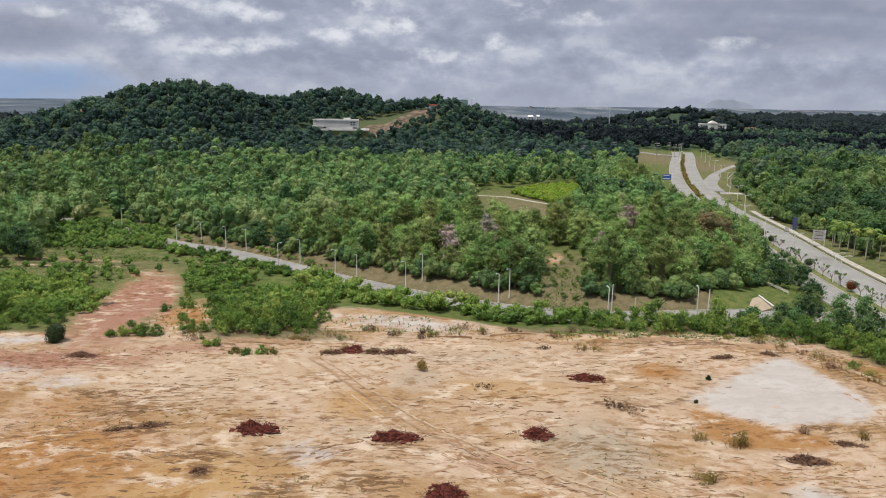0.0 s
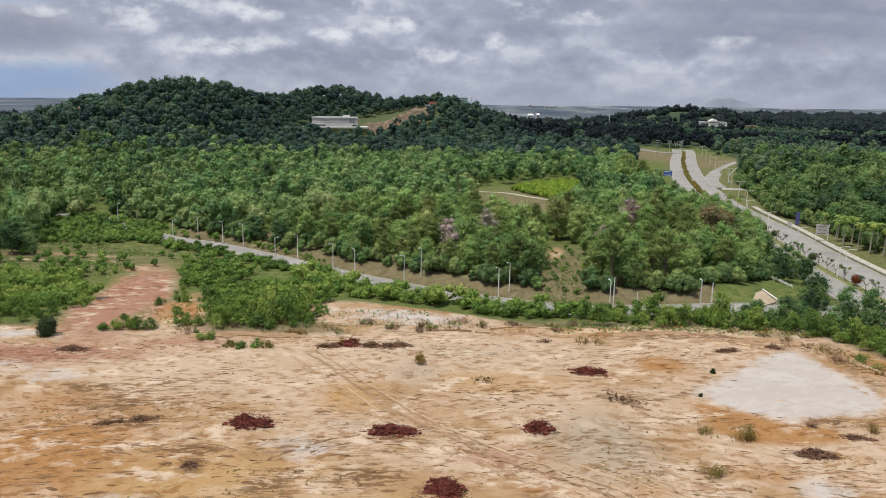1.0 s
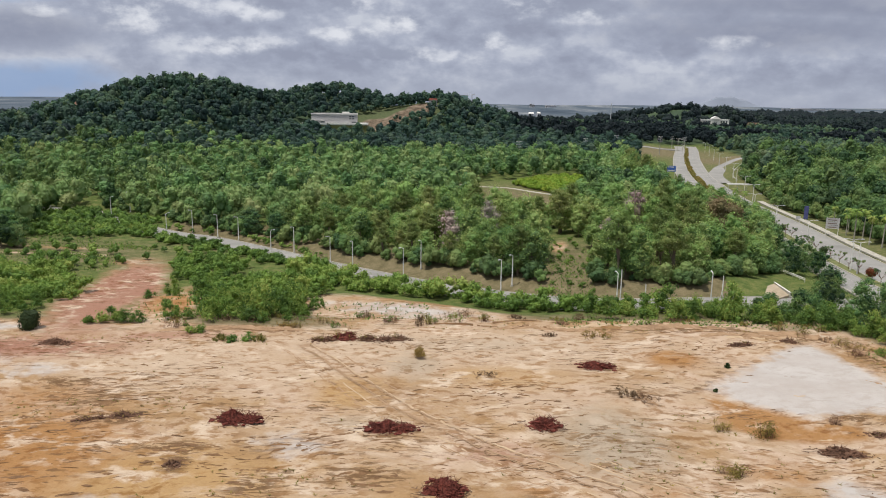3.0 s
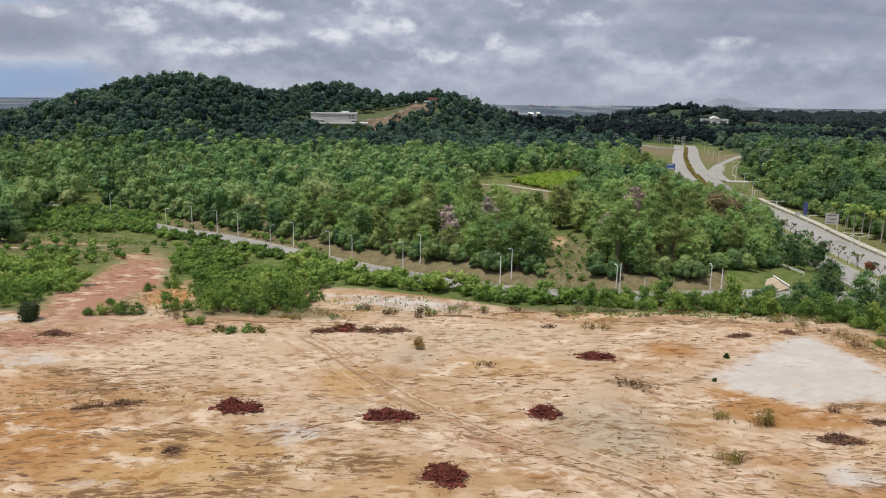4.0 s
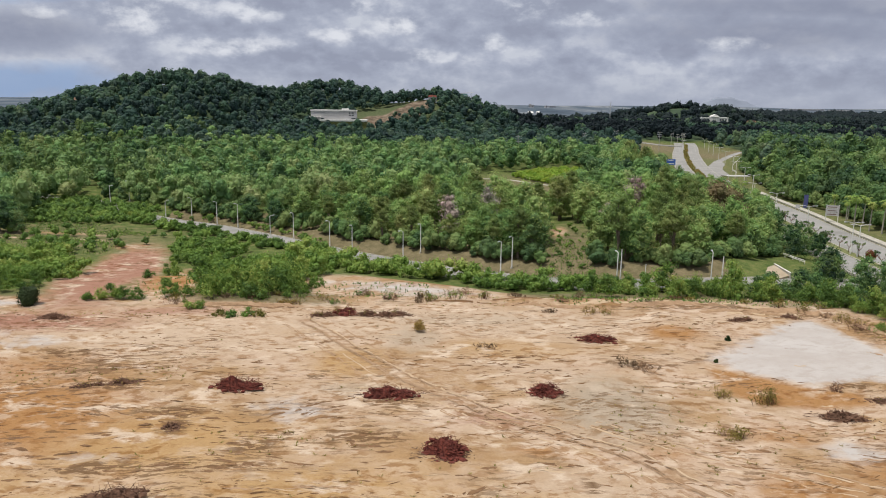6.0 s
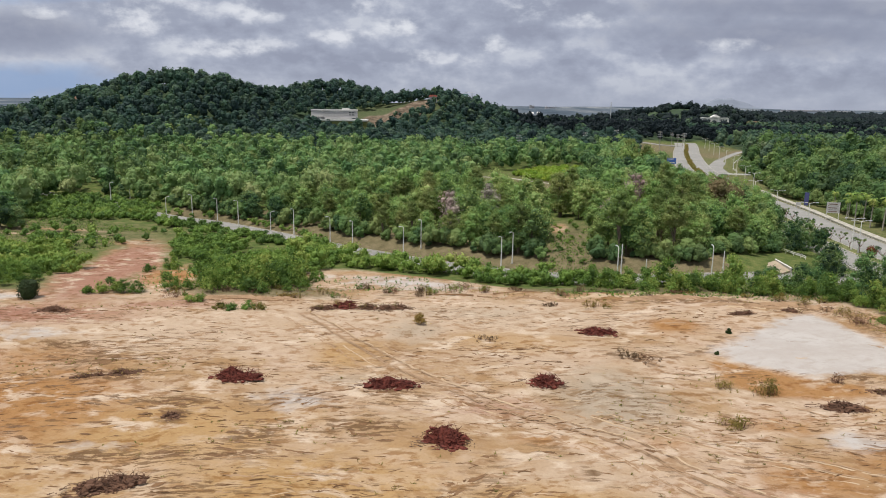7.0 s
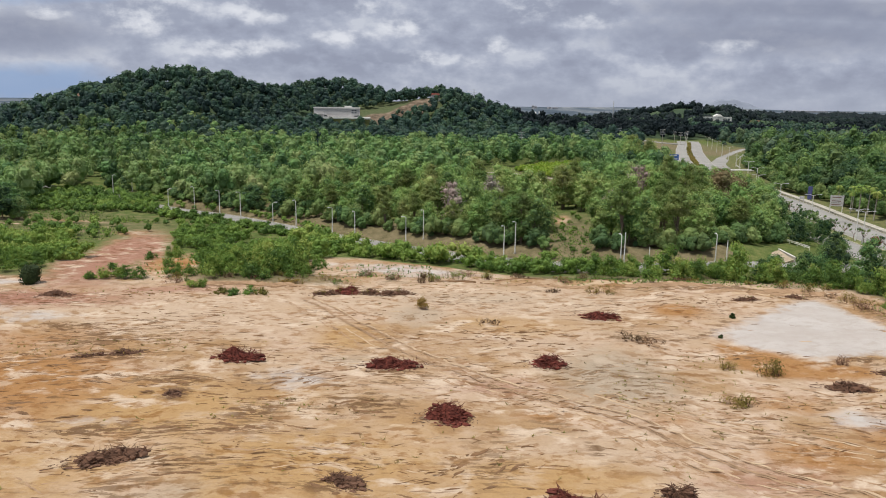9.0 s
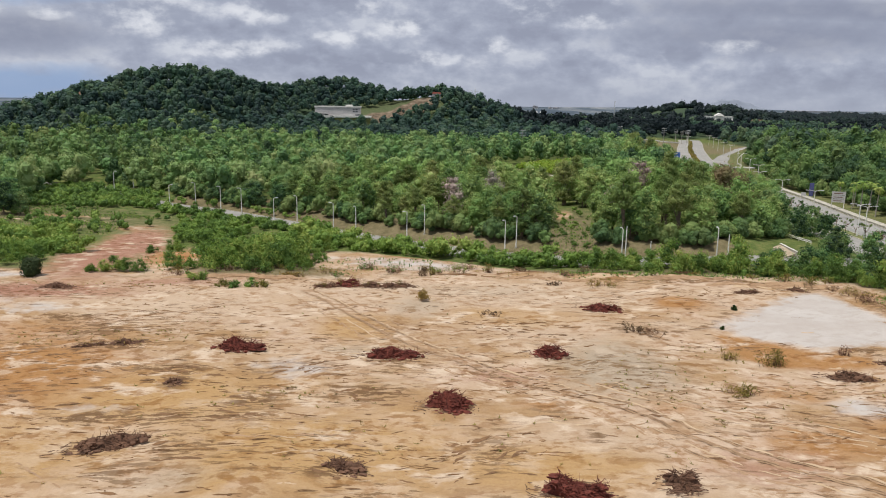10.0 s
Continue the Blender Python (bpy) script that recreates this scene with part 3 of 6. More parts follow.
def ground():
    xs = np.concatenate([-np.geomspace(4200, 125, 60), np.arange(-122, 122.1, 0.95), np.arange(123, 282, 2.5), np.geomspace(284, 4200, 46)])
    ys = np.concatenate([np.linspace(-400, 52, 14), np.arange(55, 215, 0.95), np.arange(216, 330, 2.2), np.geomspace(333, 4880, 110)])
    x, y = np.meshgrid(xs, ys)
    soil = inside(SITE, x, y)
    z = surface(x, y)
    d_side, d_main = distance(SIDE_ROAD, x, y), distance(MEDIAN[::2], x, y)
    z = np.where(d_side < 7, land(x, y) - 0.15, z)
    z = np.where(d_main < 19, land(x, y) - 0.45, z)
    def spot(cx, cy, rx, ry, turn=0.0):
        c, s = math.cos(radians(turn)), math.sin(radians(turn))
        u, w = (x - cx) * c + (y - cy) * s, -(x - cx) * s + (y - cy) * c
        return np.clip(1.25 - np.hypot(u / rx, w / ry) * 0.75, 0, 1)
    def within(poly, soft=2.0):
        """1 inside a plan shape, 0 outside, over a soft edge."""
        d = distance(np.array(poly + poly[:1], float), x, y)
        return np.clip(0.5 + np.where(inside(poly, x, y), d, -d) / (2 * soft), 0, 1)
    def most(*rows):
        return np.maximum.reduce([spot(*row[:4]) * row[4] for row in rows])
    chalk = within([(48, 130), (59, 139), (66, 146), (72, 151), (77, 153), (78.5, 147), (80.5, 137), (82, 127), (77, 122), (69, 120), (60.6, 118.5), (53.7, 123)], 3.4)
    values = {
        "white": np.maximum.reduce([chalk, most((-74, 134.4, 9, 5, 0.5), (-95, 138, 16, 5, 0.6), (-21.2, 107, 8.5, 5, 0.48), (-42.4, 91.6, 8.5, 2.2, 0.42), (55, 96, 4.2, 3.6, 0.66), (-98, 160, 10, 2.5, 0.8), (72, 84, 9, 4, 0.6)), spot(-9, 176, 20, 7, -14) * 0.62]),
        "cream": most((2, 149, 56, 13, 0.9), (17.2, 86, 9, 5.5, 0.75), (-22, 132, 13, 9, 0.7), (40.5, 130, 9, 4, 0.75), (30, 76, 9, 4, 0.6), (-47.5, 138, 24, 13, 0.9), (20, 128, 30, 12, 0.6), (7, 107, 7, 3.5, 0.6), (-18, 112, 16, 6, 0.55), (-64, 140, 16, 7, 0.6)),
        "orange": np.maximum.reduce([most((-60, 104, 18, 16, 0.85), (-66, 122, 14, 8, 0.6), (45.5, 143.3, 6.5, 6, 0.78), (44, 85, 8, 6.5, 0.72), (13, 95, 4.5, 2.5, 0.65), (29.6, 94.5, 4.5, 3, 0.55), (47, 101, 10, 4, 0.6), (60, 88, 12, 8, 0.7), (91, 142, 6, 14, 0.75), (96, 126, 6, 14, 0.7)), within([(46, 127), (49, 125), (54, 121.5), (61, 116.5), (66, 115.5), (66, 111), (58, 110), (49, 110.5), (45, 117)], 2.2) * 0.95, spot(-66, 186, 8, 20, 12) * 0.85]),
        "yellow": most((-15.7, 127, 7, 8, 0.75), (-13.6, 82, 22, 11, 0.8), (-22.4, 76.5, 3, 5.5, 1.0), (12, 78, 12, 6.5, 0.8), (13.7, 75.3, 2.6, 2, 1.0), (12, 134, 15, 7, 0.62), (-38, 96, 20, 12, 0.8), (-45, 78, 14, 10, 0.7), (-62, 178, 8, 6, 0.8), (-52, 86, 12, 8, 0.62)),
        "pink": np.maximum.reduce([spot(-87, 198, 12, 46, 11), most((-84, 147, 24, 7, 0.85), (9.6, 105.4, 10, 4, 0.55), (-57, 154.6, 18, 3.6, 0.6), (36, 79, 9, 5, 0.55))]),
        "grey": most((25.6, 109, 10, 12, 0.85), (-4.5, 138.4, 6.5, 9, 0.6), (-12, 114.4, 8, 4, 0.55), (-27, 74.6, 6, 3, 0.55), (5, 152, 30, 6, 0.45)),
    }
    mud = [most((-56, 122, 10.5, 5.5, 0.8), (-50.4, 113.8, 7.2, 2.4, 1.0), (-38.5, 105.4, 6.5, 2.2, 1.0), (-36, 101.2, 2.2, 2.8, 1.0), (-23.8, 95.2, 4.4, 5, 0.85), (-29.2, 89.5, 13, 1.8, 0.9), (-42, 89, 7.5, 2, 1.0), (-9, 98.4, 5, 2.4, 1.0), (-21.2, 107, 8, 3.6, 0.8), (-64, 129, 6, 2.6, 1.0), (5.8, 81.8, 4.5, 6.5, 0.7), (-29, 80.5, 5.5, 2, 0.9), (-12, 76.8, 3, 1.6, 1.0),
                (18.6, 86.4, 1.4, 3.6, 0.8), (40.7, 101, 4, 3.2, 0.7), (34.6, 126.8, 5, 3, 0.9), (67.4, 118, 4, 1.9, 1.0), (-6.7, 109.7, 5, 2.2, 0.9), (-33, 75.5, 6, 3.6, 0.7), (13.7, 92.7, 3.5, 4, 0.6), (54, 162, 18, 2.2, 1.0), (-45, 132, 9, 2, 0.6), (28, 108, 8, 4, 0.5), (78, 157, 13, 3, 0.8), (85, 143, 3, 10, 0.85), (89, 128, 4, 12, 0.8), (74, 117.5, 8, 2, 0.7)),
           np.exp(-(np.minimum(np.hypot(x - 48, y - 130.5), distance(np.array([(40, 126), (48, 131), (53, 138)], float), x, y)) / 1.2) ** 2) * 0.75]
    values["mud"] = np.maximum.reduce(mud)
    z = z + values["mud"] * soil * (0.28 * cloudy(x * 0.9, y * 1.6, 5) - 0.10)
    track = along([(-27, 150), (-15, 132.5), (-3.6, 117.8), (5, 109.6), (17, 100), (26, 93), (33, 84), (45, 75), (60, 66)], 1.0)
    dt = distance(track, x, y)
    other = along([(-55, 120), (-20, 128), (10, 124), (35, 126), (48, 132), (57, 140)], 1.0)
    do = distance(other, x, y)
    values["rut"] = 0.6 * np.maximum(np.exp(-((np.abs(dt - 1.1)) / 0.45) ** 2), 0.5 * np.exp(-((np.abs(do - 1.1)) / 0.5) ** 2)) * soil
    z -= values["rut"] * 0.18
    grass = np.where(soil, 0.0, 1.0)
    bare = [spot(-87, 198, 10.5, 43, 11), spot(-66, 182, 9, 24, 12) * 0.9, spot(-150, 249, 16, 1.6, 4) * 0.4, spot(-112, 246, 7, 1.6) * 0.5, spot(-10, 176, 27, 11, -14) * 1.1, spot(-128, 255, 26, 2.4, 3) * 0.55, spot(-118, 247, 12, 1.6, 6) * 0.8, spot(-140, 243, 10, 1.2, -4) * 0.8, spot(-100, 240, 8, 6, 0) * 0.6, spot(62, 169, 36, 2.6, 1) * 0.8, spot(90, 152, 5, 16, 20) * 0.8, spot(98, 118, 6, 30, 8) * 0.8, spot(-98, 161, 16, 4), spot(35, 167, 40, 3) * 0.6, spot(40, 250, 3, 9, -10) * 0.75]
    grass = grass - np.maximum.reduce(bare) * 1.1
    fringe = np.clip((distance(np.array([p for p in SITE[2:11]], float), x, y)) / 6, 0, 1)
    grass = np.where(soil, 0.42 * (1 - fringe), np.maximum(grass, 0.1) * (0.45 + 0.55 * fringe))
    values["grass"] = np.clip(grass, 0, 1)
    up_side = y > np.interp(x, SIDE_ROAD[:, 0], SIDE_ROAD[:, 1])
    bank = (d_side < 26) & up_side & (x < 78) & (x > -110)
    verge = (distance(RIGHT_EDGE, x, y) < 24) & (y > 225)
    values["dry"] = np.maximum.reduce([bank * 0.95, verge * 0.42, spot(40, 375, 40, 70) * 0.75, spot(39, 228, 9, 34, -12) * 0.8, spot(-85, 955, 10, 10) * 0.0, spot(220, 740, 60, 90) * 0.85, spot(240, 630, 35, 60) * 0.9, spot(-130, 250, 55, 26) * 0.58])
    margin = distance(np.array(SITE[2:12], float), x, y)
    values["dry"] = np.maximum.reduce([values["dry"], (1 - smooth(6, 20, margin)) * 0.85 * (y < 200), most((-150, 250, 30, 5, 0.8), (-120, 238, 18, 4, 0.75), (-112, 262, 12, 4, 0.7))])
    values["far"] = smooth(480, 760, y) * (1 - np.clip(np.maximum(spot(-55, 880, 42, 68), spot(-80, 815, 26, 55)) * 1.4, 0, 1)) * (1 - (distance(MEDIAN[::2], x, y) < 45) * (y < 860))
    cut = np.clip(np.maximum.reduce([spot(-60, 880, 34, 60), spot(-80, 820, 22, 50), spot(-24, 905, 16, 40)]) * 1.3, 0, 1)
    bare_rock = within([(-96, 832), (-58, 842), (-14, 880), (-8, 925), (-32, 928), (-58, 892), (-84, 880), (-100, 860)], 5.0)
    values["orange"] = np.maximum(values["orange"], spot(-26, 902, 8, 22) * 0.4 * (y > 800))
    values["grey"] = np.maximum(values["grey"], np.clip(spot(-50, 850, 16, 22) * 0.9, 0, 1) * (y > 800))
    values["grass"] = np.where(cut > 0.25, 0.95 - 0.85 * bare_rock, values["grass"])
    values["dry"] = np.where(cut > 0.25, 0.45, values["dry"])
    # far green mixed in dims the cutting: cloud shade put into its colour
    values["far"] = np.where(cut > 0.25, 0.58 + 0.1 * bare_rock, values["far"])
    values["pink"] = np.maximum(values["pink"], np.clip(spot(-38, 878, 22, 42) * 0.6, 0, 1) * (y > 800))
    values["rock"] = np.where(y > 780, bare_rock * np.clip(cut * 3, 0, 1), 0.0)
    nx, ny = len(xs), len(ys)
    i = (np.arange(ny - 1)[:, None] * nx + np.arange(nx - 1)[None]).ravel()
    f = np.stack([i, i + 1, i + nx + 1, i + nx], 1)
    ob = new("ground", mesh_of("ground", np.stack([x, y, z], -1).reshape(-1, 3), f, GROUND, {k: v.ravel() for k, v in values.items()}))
    ob.data.shade_smooth()
    return tagged(ob, "scraped pale clay ground with orange and white soil and rough grass", "ground", kind="structure")



earth = ground()


def pressed(line, width, seed, lift=0.025):
    """A strip of pressed mud along a plan line, uneven in width and broken here and there."""
    rng = np.random.default_rng(seed)
    d = np.gradient(line, axis=0)
    d /= np.linalg.norm(d, axis=1, keepdims=True)
    side = np.stack([d[:, 1], -d[:, 0]], 1)
    w = width * (0.35 + 0.9 * cloudy(np.arange(len(line)) * 0.35, np.full(len(line), seed * 3.7), seed)) / 2
    a, b = line - side * w[:, None], line + side * w[:, None]
    rows = np.stack([np.column_stack([a, surface(a[:, 0], a[:, 1]) + lift * 0.4]), np.column_stack([line, surface(line[:, 0], line[:, 1]) + lift]), np.column_stack([b, surface(b[:, 0], b[:, 1]) + lift * 0.4])], 1)
    n = np.arange(len(line) - 1)
    n = n[rng.uniform(size=len(n)) > 0.12][:, None] * 3
    return rows.reshape(-1, 3), np.concatenate([n + (0, 3, 4, 1), n + (1, 4, 5, 2)])


PRESSED = worn("pressed_clay", (0.37, 0.245, 0.148), (0.255, 0.160, 0.092), 0.5, 0.95, 0, 0.05)
MUD = worn("churned_mud", (0.215, 0.120, 0.060), (0.110, 0.060, 0.030), 0.5, 0.95, 0, 0.05)
CREAM_CLAY = worn("bleached_clay", (0.48, 0.358, 0.240), (0.39, 0.272, 0.165), 0.5, 0.95, 0, 0.05)
TRACK = along([(-27, 150), (-15, 132.5), (-3.6, 117.8), (5, 109.6), (17, 100), (26, 93), (33, 84), (45, 75), (60, 66)], 0.7)
for k, off in enumerate((-1.25, -0.85, 0.85, 1.25, 3.1, -3.3, 4.6, 5.0)):
    d = np.gradient(TRACK, axis=0)
    d /= np.linalg.norm(d, axis=1, keepdims=True)
    part("tyre_track", pressed(TRACK + np.stack([d[:, 1], -d[:, 0]], 1) * off, 0.36, k + 1), PRESSED if k % 4 else CREAM_CLAY, earth, "pressed tyre track in clay")
SIDE_TRACK = along([(22, 103), (30, 97.5), (38, 93), (46, 88.5), (56, 83), (68, 77)], 0.7)
for k, off in enumerate((-1.0, -0.6, 1.0, 1.4)):
    d = np.gradient(SIDE_TRACK, axis=0)
    d /= np.linalg.norm(d, axis=1, keepdims=True)
    part("tyre_track", pressed(SIDE_TRACK + np.stack([d[:, 1], -d[:, 0]], 1) * off, 0.34, k + 11), CREAM_CLAY if k % 2 else PRESSED, earth, "pressed tyre track in clay")
rng = np.random.default_rng(77)
for k in range(75):
    x, y = rng.uniform(-95, 78), rng.uniform(66, 160)
    lean = rng.normal(4, 13) if rng.uniform() < 0.8 else rng.normal(-32, 8)
    long = rng.uniform(3, 14)
    curve = rng.normal(0, 0.006)
    s = np.arange(-long / 2, long / 2, 0.7)
    ang = radians(lean) + curve * s
    line = np.column_stack([x + s * np.cos(ang), y + s * np.sin(ang)])
    white_soil = np.hypot((line[:, 0] - 66) / 19, (line[:, 1] - 134) / 17).min() < 1
    if not inside(SITE, line[:, 0], line[:, 1] + 3).all() or white_soil or len(line) < 4:
        continue
    part("scrape", pressed(line, rng.uniform(0.18, 0.42), 20 + k), PRESSED if rng.uniform() < 0.75 else CREAM_CLAY, earth)


def streaks(name, mat, seed, zones, label, lift=0.02):
    """Short broken streaks over stretches of the clearing (x, y, half-width, half-depth, slant in degrees, number), as one sheet."""
    rng = np.random.default_rng(seed)
    rows, faces, n = [], [], 0
    for cx, cy, w, d, slant, count in zones:
        for k in range(count):
            x, y = cx + rng.normal(0, 0.5) * w, cy + rng.normal(0, 0.5) * d
            long = rng.uniform(0.8, 2.6) * rng.choice((1.0, 1.6, 2.4), p=(0.6, 0.3, 0.1))
            a, bend = radians(slant + rng.normal(0, 7)), rng.normal(0, 0.05)
            s = np.linspace(-long / 2, long / 2, max(4, int(long / 0.4)))
            wide = rng.uniform(0.15, 1.0) ** 1.3 * min(1.1, long / 2) * np.sin(np.linspace(0.12, math.pi - 0.12, len(s))) * rng.uniform(0.3, 1.0, len(s)) / 2
            mx, my = x + s * np.cos(a + bend * s), y + s * np.sin(a + bend * s) + rng.normal(0, 0.05, len(s))
            for off, up in ((-1, 0.4), (0, 1.0), (1, 0.4)):
                rows.append(np.column_stack([mx - off * wide * math.sin(a), my + off * wide * math.cos(a), np.full(len(s), up * lift * rng.uniform(0.8, 1.6))]))
            m = len(s)
            q = n + np.arange(m - 1)[:, None]
            faces += [q + (0, 1, m + 1, m), q + (m, m + 1, 2 * m + 1, 2 * m)]
            n += 3 * m
    v = np.concatenate(rows)
    v[:, 2] += surface(v[:, 0], v[:, 1])
    return part(name, (v, np.concatenate(faces)[:, ::-1]), mat, earth, label, kind="stuff")


streaks("mud_streaks", MUD, 91, [(-56, 122, 10, 5, 20, 110), (-51, 114, 8, 3, 14, 60), (-39, 105.5, 8, 3, -8, 60), (-62, 112, 14, 8, 12, 60), (-52, 96, 14, 8, 8, 60), (-36, 101, 3, 3, -20, 14), (-24, 95, 5, 5, 4, 60), (-29, 89.5, 15, 2.2, 3, 60), (-42, 89, 9, 2.4, 5, 40), (-9, 98.5, 6, 2.6, -6, 26), (-21, 107, 9, 3.6, 24, 80), (-64, 129, 7, 3, 9, 26), (6, 82, 5, 6, 40, 40), (-29, 80.5, 7, 2.4, 12, 26),
                                   (-33, 75.5, 7, 4, 6, 34), (-12, 77, 4, 2, 3, 14), (87, 147, 5, 9, -62, 60), (92, 134, 4, 12, -74, 60), (70, 158, 14, 3, -8, 50), (40.7, 101, 5, 4, -14, 24), (35, 126.5, 6, 3.4, 4, 24), (67, 118, 5, 2, -6, 16), (-7, 110, 6, 2.4, -4, 16), (-36, 131, 26, 8, 4, 34), (8, 128, 22, 8, -6, 22), (52, 92, 10, 6, -22, 24), (-5, 125, 70, 30, 3, 40), (0, 88, 45, 14, -4, 50)], "dark streaks of churned mud")
streaks("mud_streaks", PRESSED, 92, [(84, 138, 4, 14, -66, 70), (88, 143, 6, 16, -66, 90), (66, 158, 20, 4, -4, 60), (-35, 115, 45, 20, 6, 70), (20, 112, 45, 24, -7, 60), (0, 85, 50, 13, -5, 70), (45, 97, 22, 14, -22, 40)], "brown streaks of pressed clay")
streaks("clay_streaks", CREAM_CLAY, 93, [(-30, 122, 45, 22, 5, 60), (20, 118, 45, 24, -6, 50), (-5, 84, 50, 14, -3, 50)], "bleached streaks of scraped clay")
for k, (pts, mat) in enumerate([([(12, 165.5), (30, 166.8), (52, 166.4)], MUD), ([(20, 163.4), (42, 164.6), (66, 164.4), (80, 161)], CREAM_CLAY), ([(28, 161.6), (48, 162.4), (70, 161.8)], MUD), ([(48, 159.8), (62, 160.4), (76, 157)], MUD), ([(78, 158), (84, 151), (88, 143), (92, 130)], MUD), ([(81, 156.5), (87, 148), (91, 138)], CREAM_CLAY), ([(60, 156.8), (68, 157.4), (74, 155)], CREAM_CLAY),
                                ([(85, 155), (90, 146), (94, 132), (97, 118)], MUD), ([(-60, 157), (-44, 158), (-30, 158)], MUD), ([(-2, 164.5), (10, 163.6), (24, 164)], MUD), ([(-30, 166), (-18, 168.5), (0, 167.5)], MUD)]):
    part("scrape", pressed(along(pts, 0.7), 0.9 if mat is MUD else 1.5, 300 + k, 0.06), mat, earth)


# ---- roads ----
def ribbon(line, left, right, lift, thick, z_of=land):
    """A slab along a line, from left to right of it (metres), its top lifted over the land."""
    d = np.gradient(line, axis=0)
    d /= np.linalg.norm(d, axis=1, keepdims=True)
    side = np.stack([d[:, 1], -d[:, 0]], 1)
    a, b = (line + side * np.broadcast_to(k, len(line))[:, None] for k in (left, right))
    z = z_of(line[:, 0], line[:, 1]) + lift
    rows = [np.column_stack([a, z - thick]), np.column_stack([a, z]), np.column_stack([b, z]), np.column_stack([b, z - thick])]
    v = np.stack(rows, 1).reshape(-1, 3)
    n = np.arange(len(line) - 1)[:, None] * 4
    f = np.concatenate([n + (k, k + 1, k + 5, k + 4) for k in range(3)])
    return v, f


def dashes(line, offset, width, lift, dash, gap):
    """Painted lane dashes."""
    length = np.concatenate([[0], np.cumsum(np.linalg.norm(np.diff(line, axis=0), axis=1))])
    out, s = [], 0.0
    while s + dash < length[-1]:
        at = np.array([[np.interp(k, length, line[:, i]) for i in (0, 1)] for k in np.linspace(s, s + dash, 3)])
        out.append(ribbon(at, offset - width / 2, offset + width / 2, lift, 0.01))
        s += dash + gap
    return joined(out)


def structure(name, pieces, mat, label, category):
    return tagged(part(name, pieces, mat), label, category, kind="structure")


road = structure("road", ribbon(SIDE_ROAD[2:], -5.2, 5.2, 0.06, 0.5), ASPHALT, "bleached grey asphalt side road between lamp posts", "road")
part("lane_marking", dashes(SIDE_ROAD[2:], 0, 0.15, 0.068, 3, 4.5), FADED, road, "worn white lane dashes")
for s in (-1, 1):
    part("kerb", ribbon(SIDE_ROAD[2:], s * 5.35 - 0.15, s * 5.35 + 0.15, 0.2, 0.5), CONCRETE, road, "weathered concrete kerb")
LEFT_WIDE = np.interp(MEDIAN[2:, 1], [300, 500], [11.6, 10.8])
RIGHT_WIDE = np.interp(MEDIAN[2:, 1], [300, 380, 480], [15.4, 13.5, 11.4])
main = structure("road", [ribbon(MEDIAN[2:], -LEFT_WIDE, -1.8, 0.08, 0.6), ribbon(MEDIAN[2:], 1.8, RIGHT_WIDE, 0.08, 0.6)], ASPHALT, "wide bleached asphalt dual carriageway", "road")
for off in (-9.0, -5.4, 5.4, 9.0):
    part("lane_marking", dashes(MEDIAN[2:], off, 0.15, 0.09, 3, 6), FADED, main, "worn white lane dashes")
for off in (-1.65, 1.65):
    part("kerb", ribbon(MEDIAN[2:], off - 0.16, off + 0.16, 0.26, 0.6), CONCRETE, main, "weathered concrete kerb")
structure("trim", ribbon(MEDIAN[2:], -1.49, 1.49, 0.24, 0.6), TURF, "grassed median strip between the carriageways", "median")
for off in (-LEFT_WIDE - 0.15, RIGHT_WIDE + 0.15):
    part("kerb", ribbon(MEDIAN[2:], off - 0.15, off + 0.15, 0.24, 0.6), CONCRETE, main, "weathered concrete kerb")
structure("pavement", ribbon(MEDIAN[2:58], 17.6, 20.4, 0.2, 0.5), CONCRETE, "pale concrete footpath beside the dual carriageway", "footpath")
BRANCH = along([(150, 830), (185, 815), (216, 804), (250, 772)])
structure("road", ribbon(BRANCH, -5, 5, 0.5, 0.8), ASPHALT, "narrow far road joining the dual carriageway", "road")
GLADE_PATH = along([(8, 440), (21, 429), (38, 423), (49, 406), (60, 388), (68, 368)], 3.0)
structure("pavement", ribbon(GLADE_PATH, -1.3, 1.3, 0.12, 0.4), CONCRETE, "pale concrete path across a grassy glade", "footpath")
RAMP = along([(176, 462), (187, 505), (204, 545), (222, 580), (245, 600), (275, 600)])
structure("road", ribbon(RAMP, -5, 5, 0.12, 0.6), ASPHALT, "curved slip road beside the dual carriageway", "road")


# ---- trees ----
def tree_kind(seed, height, spread, count, leaf, mat, n_lobes=18, label="", bark=BARK):
    """A broad-leaved tree: tapered trunk with limbs, and an uneven crown of leaf clumps."""
    rng = np.random.default_rng(seed)
    tree = new("tree")
    rz = height * 0.46
    z = height - rz * 1.1
    lobes = crown_lobes(rng, n_lobes, spread, rz, z, spread * 0.34)
    top = np.array([rng.normal(0, 0.2), rng.normal(0, 0.2), z])
    pieces = [tube((0, 0, -0.6), top * 0.5, height * 0.022, height * 0.016), tube(top * 0.5, top, height * 0.016, height * 0.008)]
    for lx, ly, lz, lr in lobes[:7]:
        pieces.append(tube(top * rng.uniform(0.4, 0.8), (lx * 0.8, ly * 0.8, lz), height * 0.009, height * 0.004, 5))
    part("trunk", pieces, bark, tree)
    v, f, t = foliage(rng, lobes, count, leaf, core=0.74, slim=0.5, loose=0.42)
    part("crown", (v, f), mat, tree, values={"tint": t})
    return tagged(tree, label, "tree", "trees at the woodland edge")


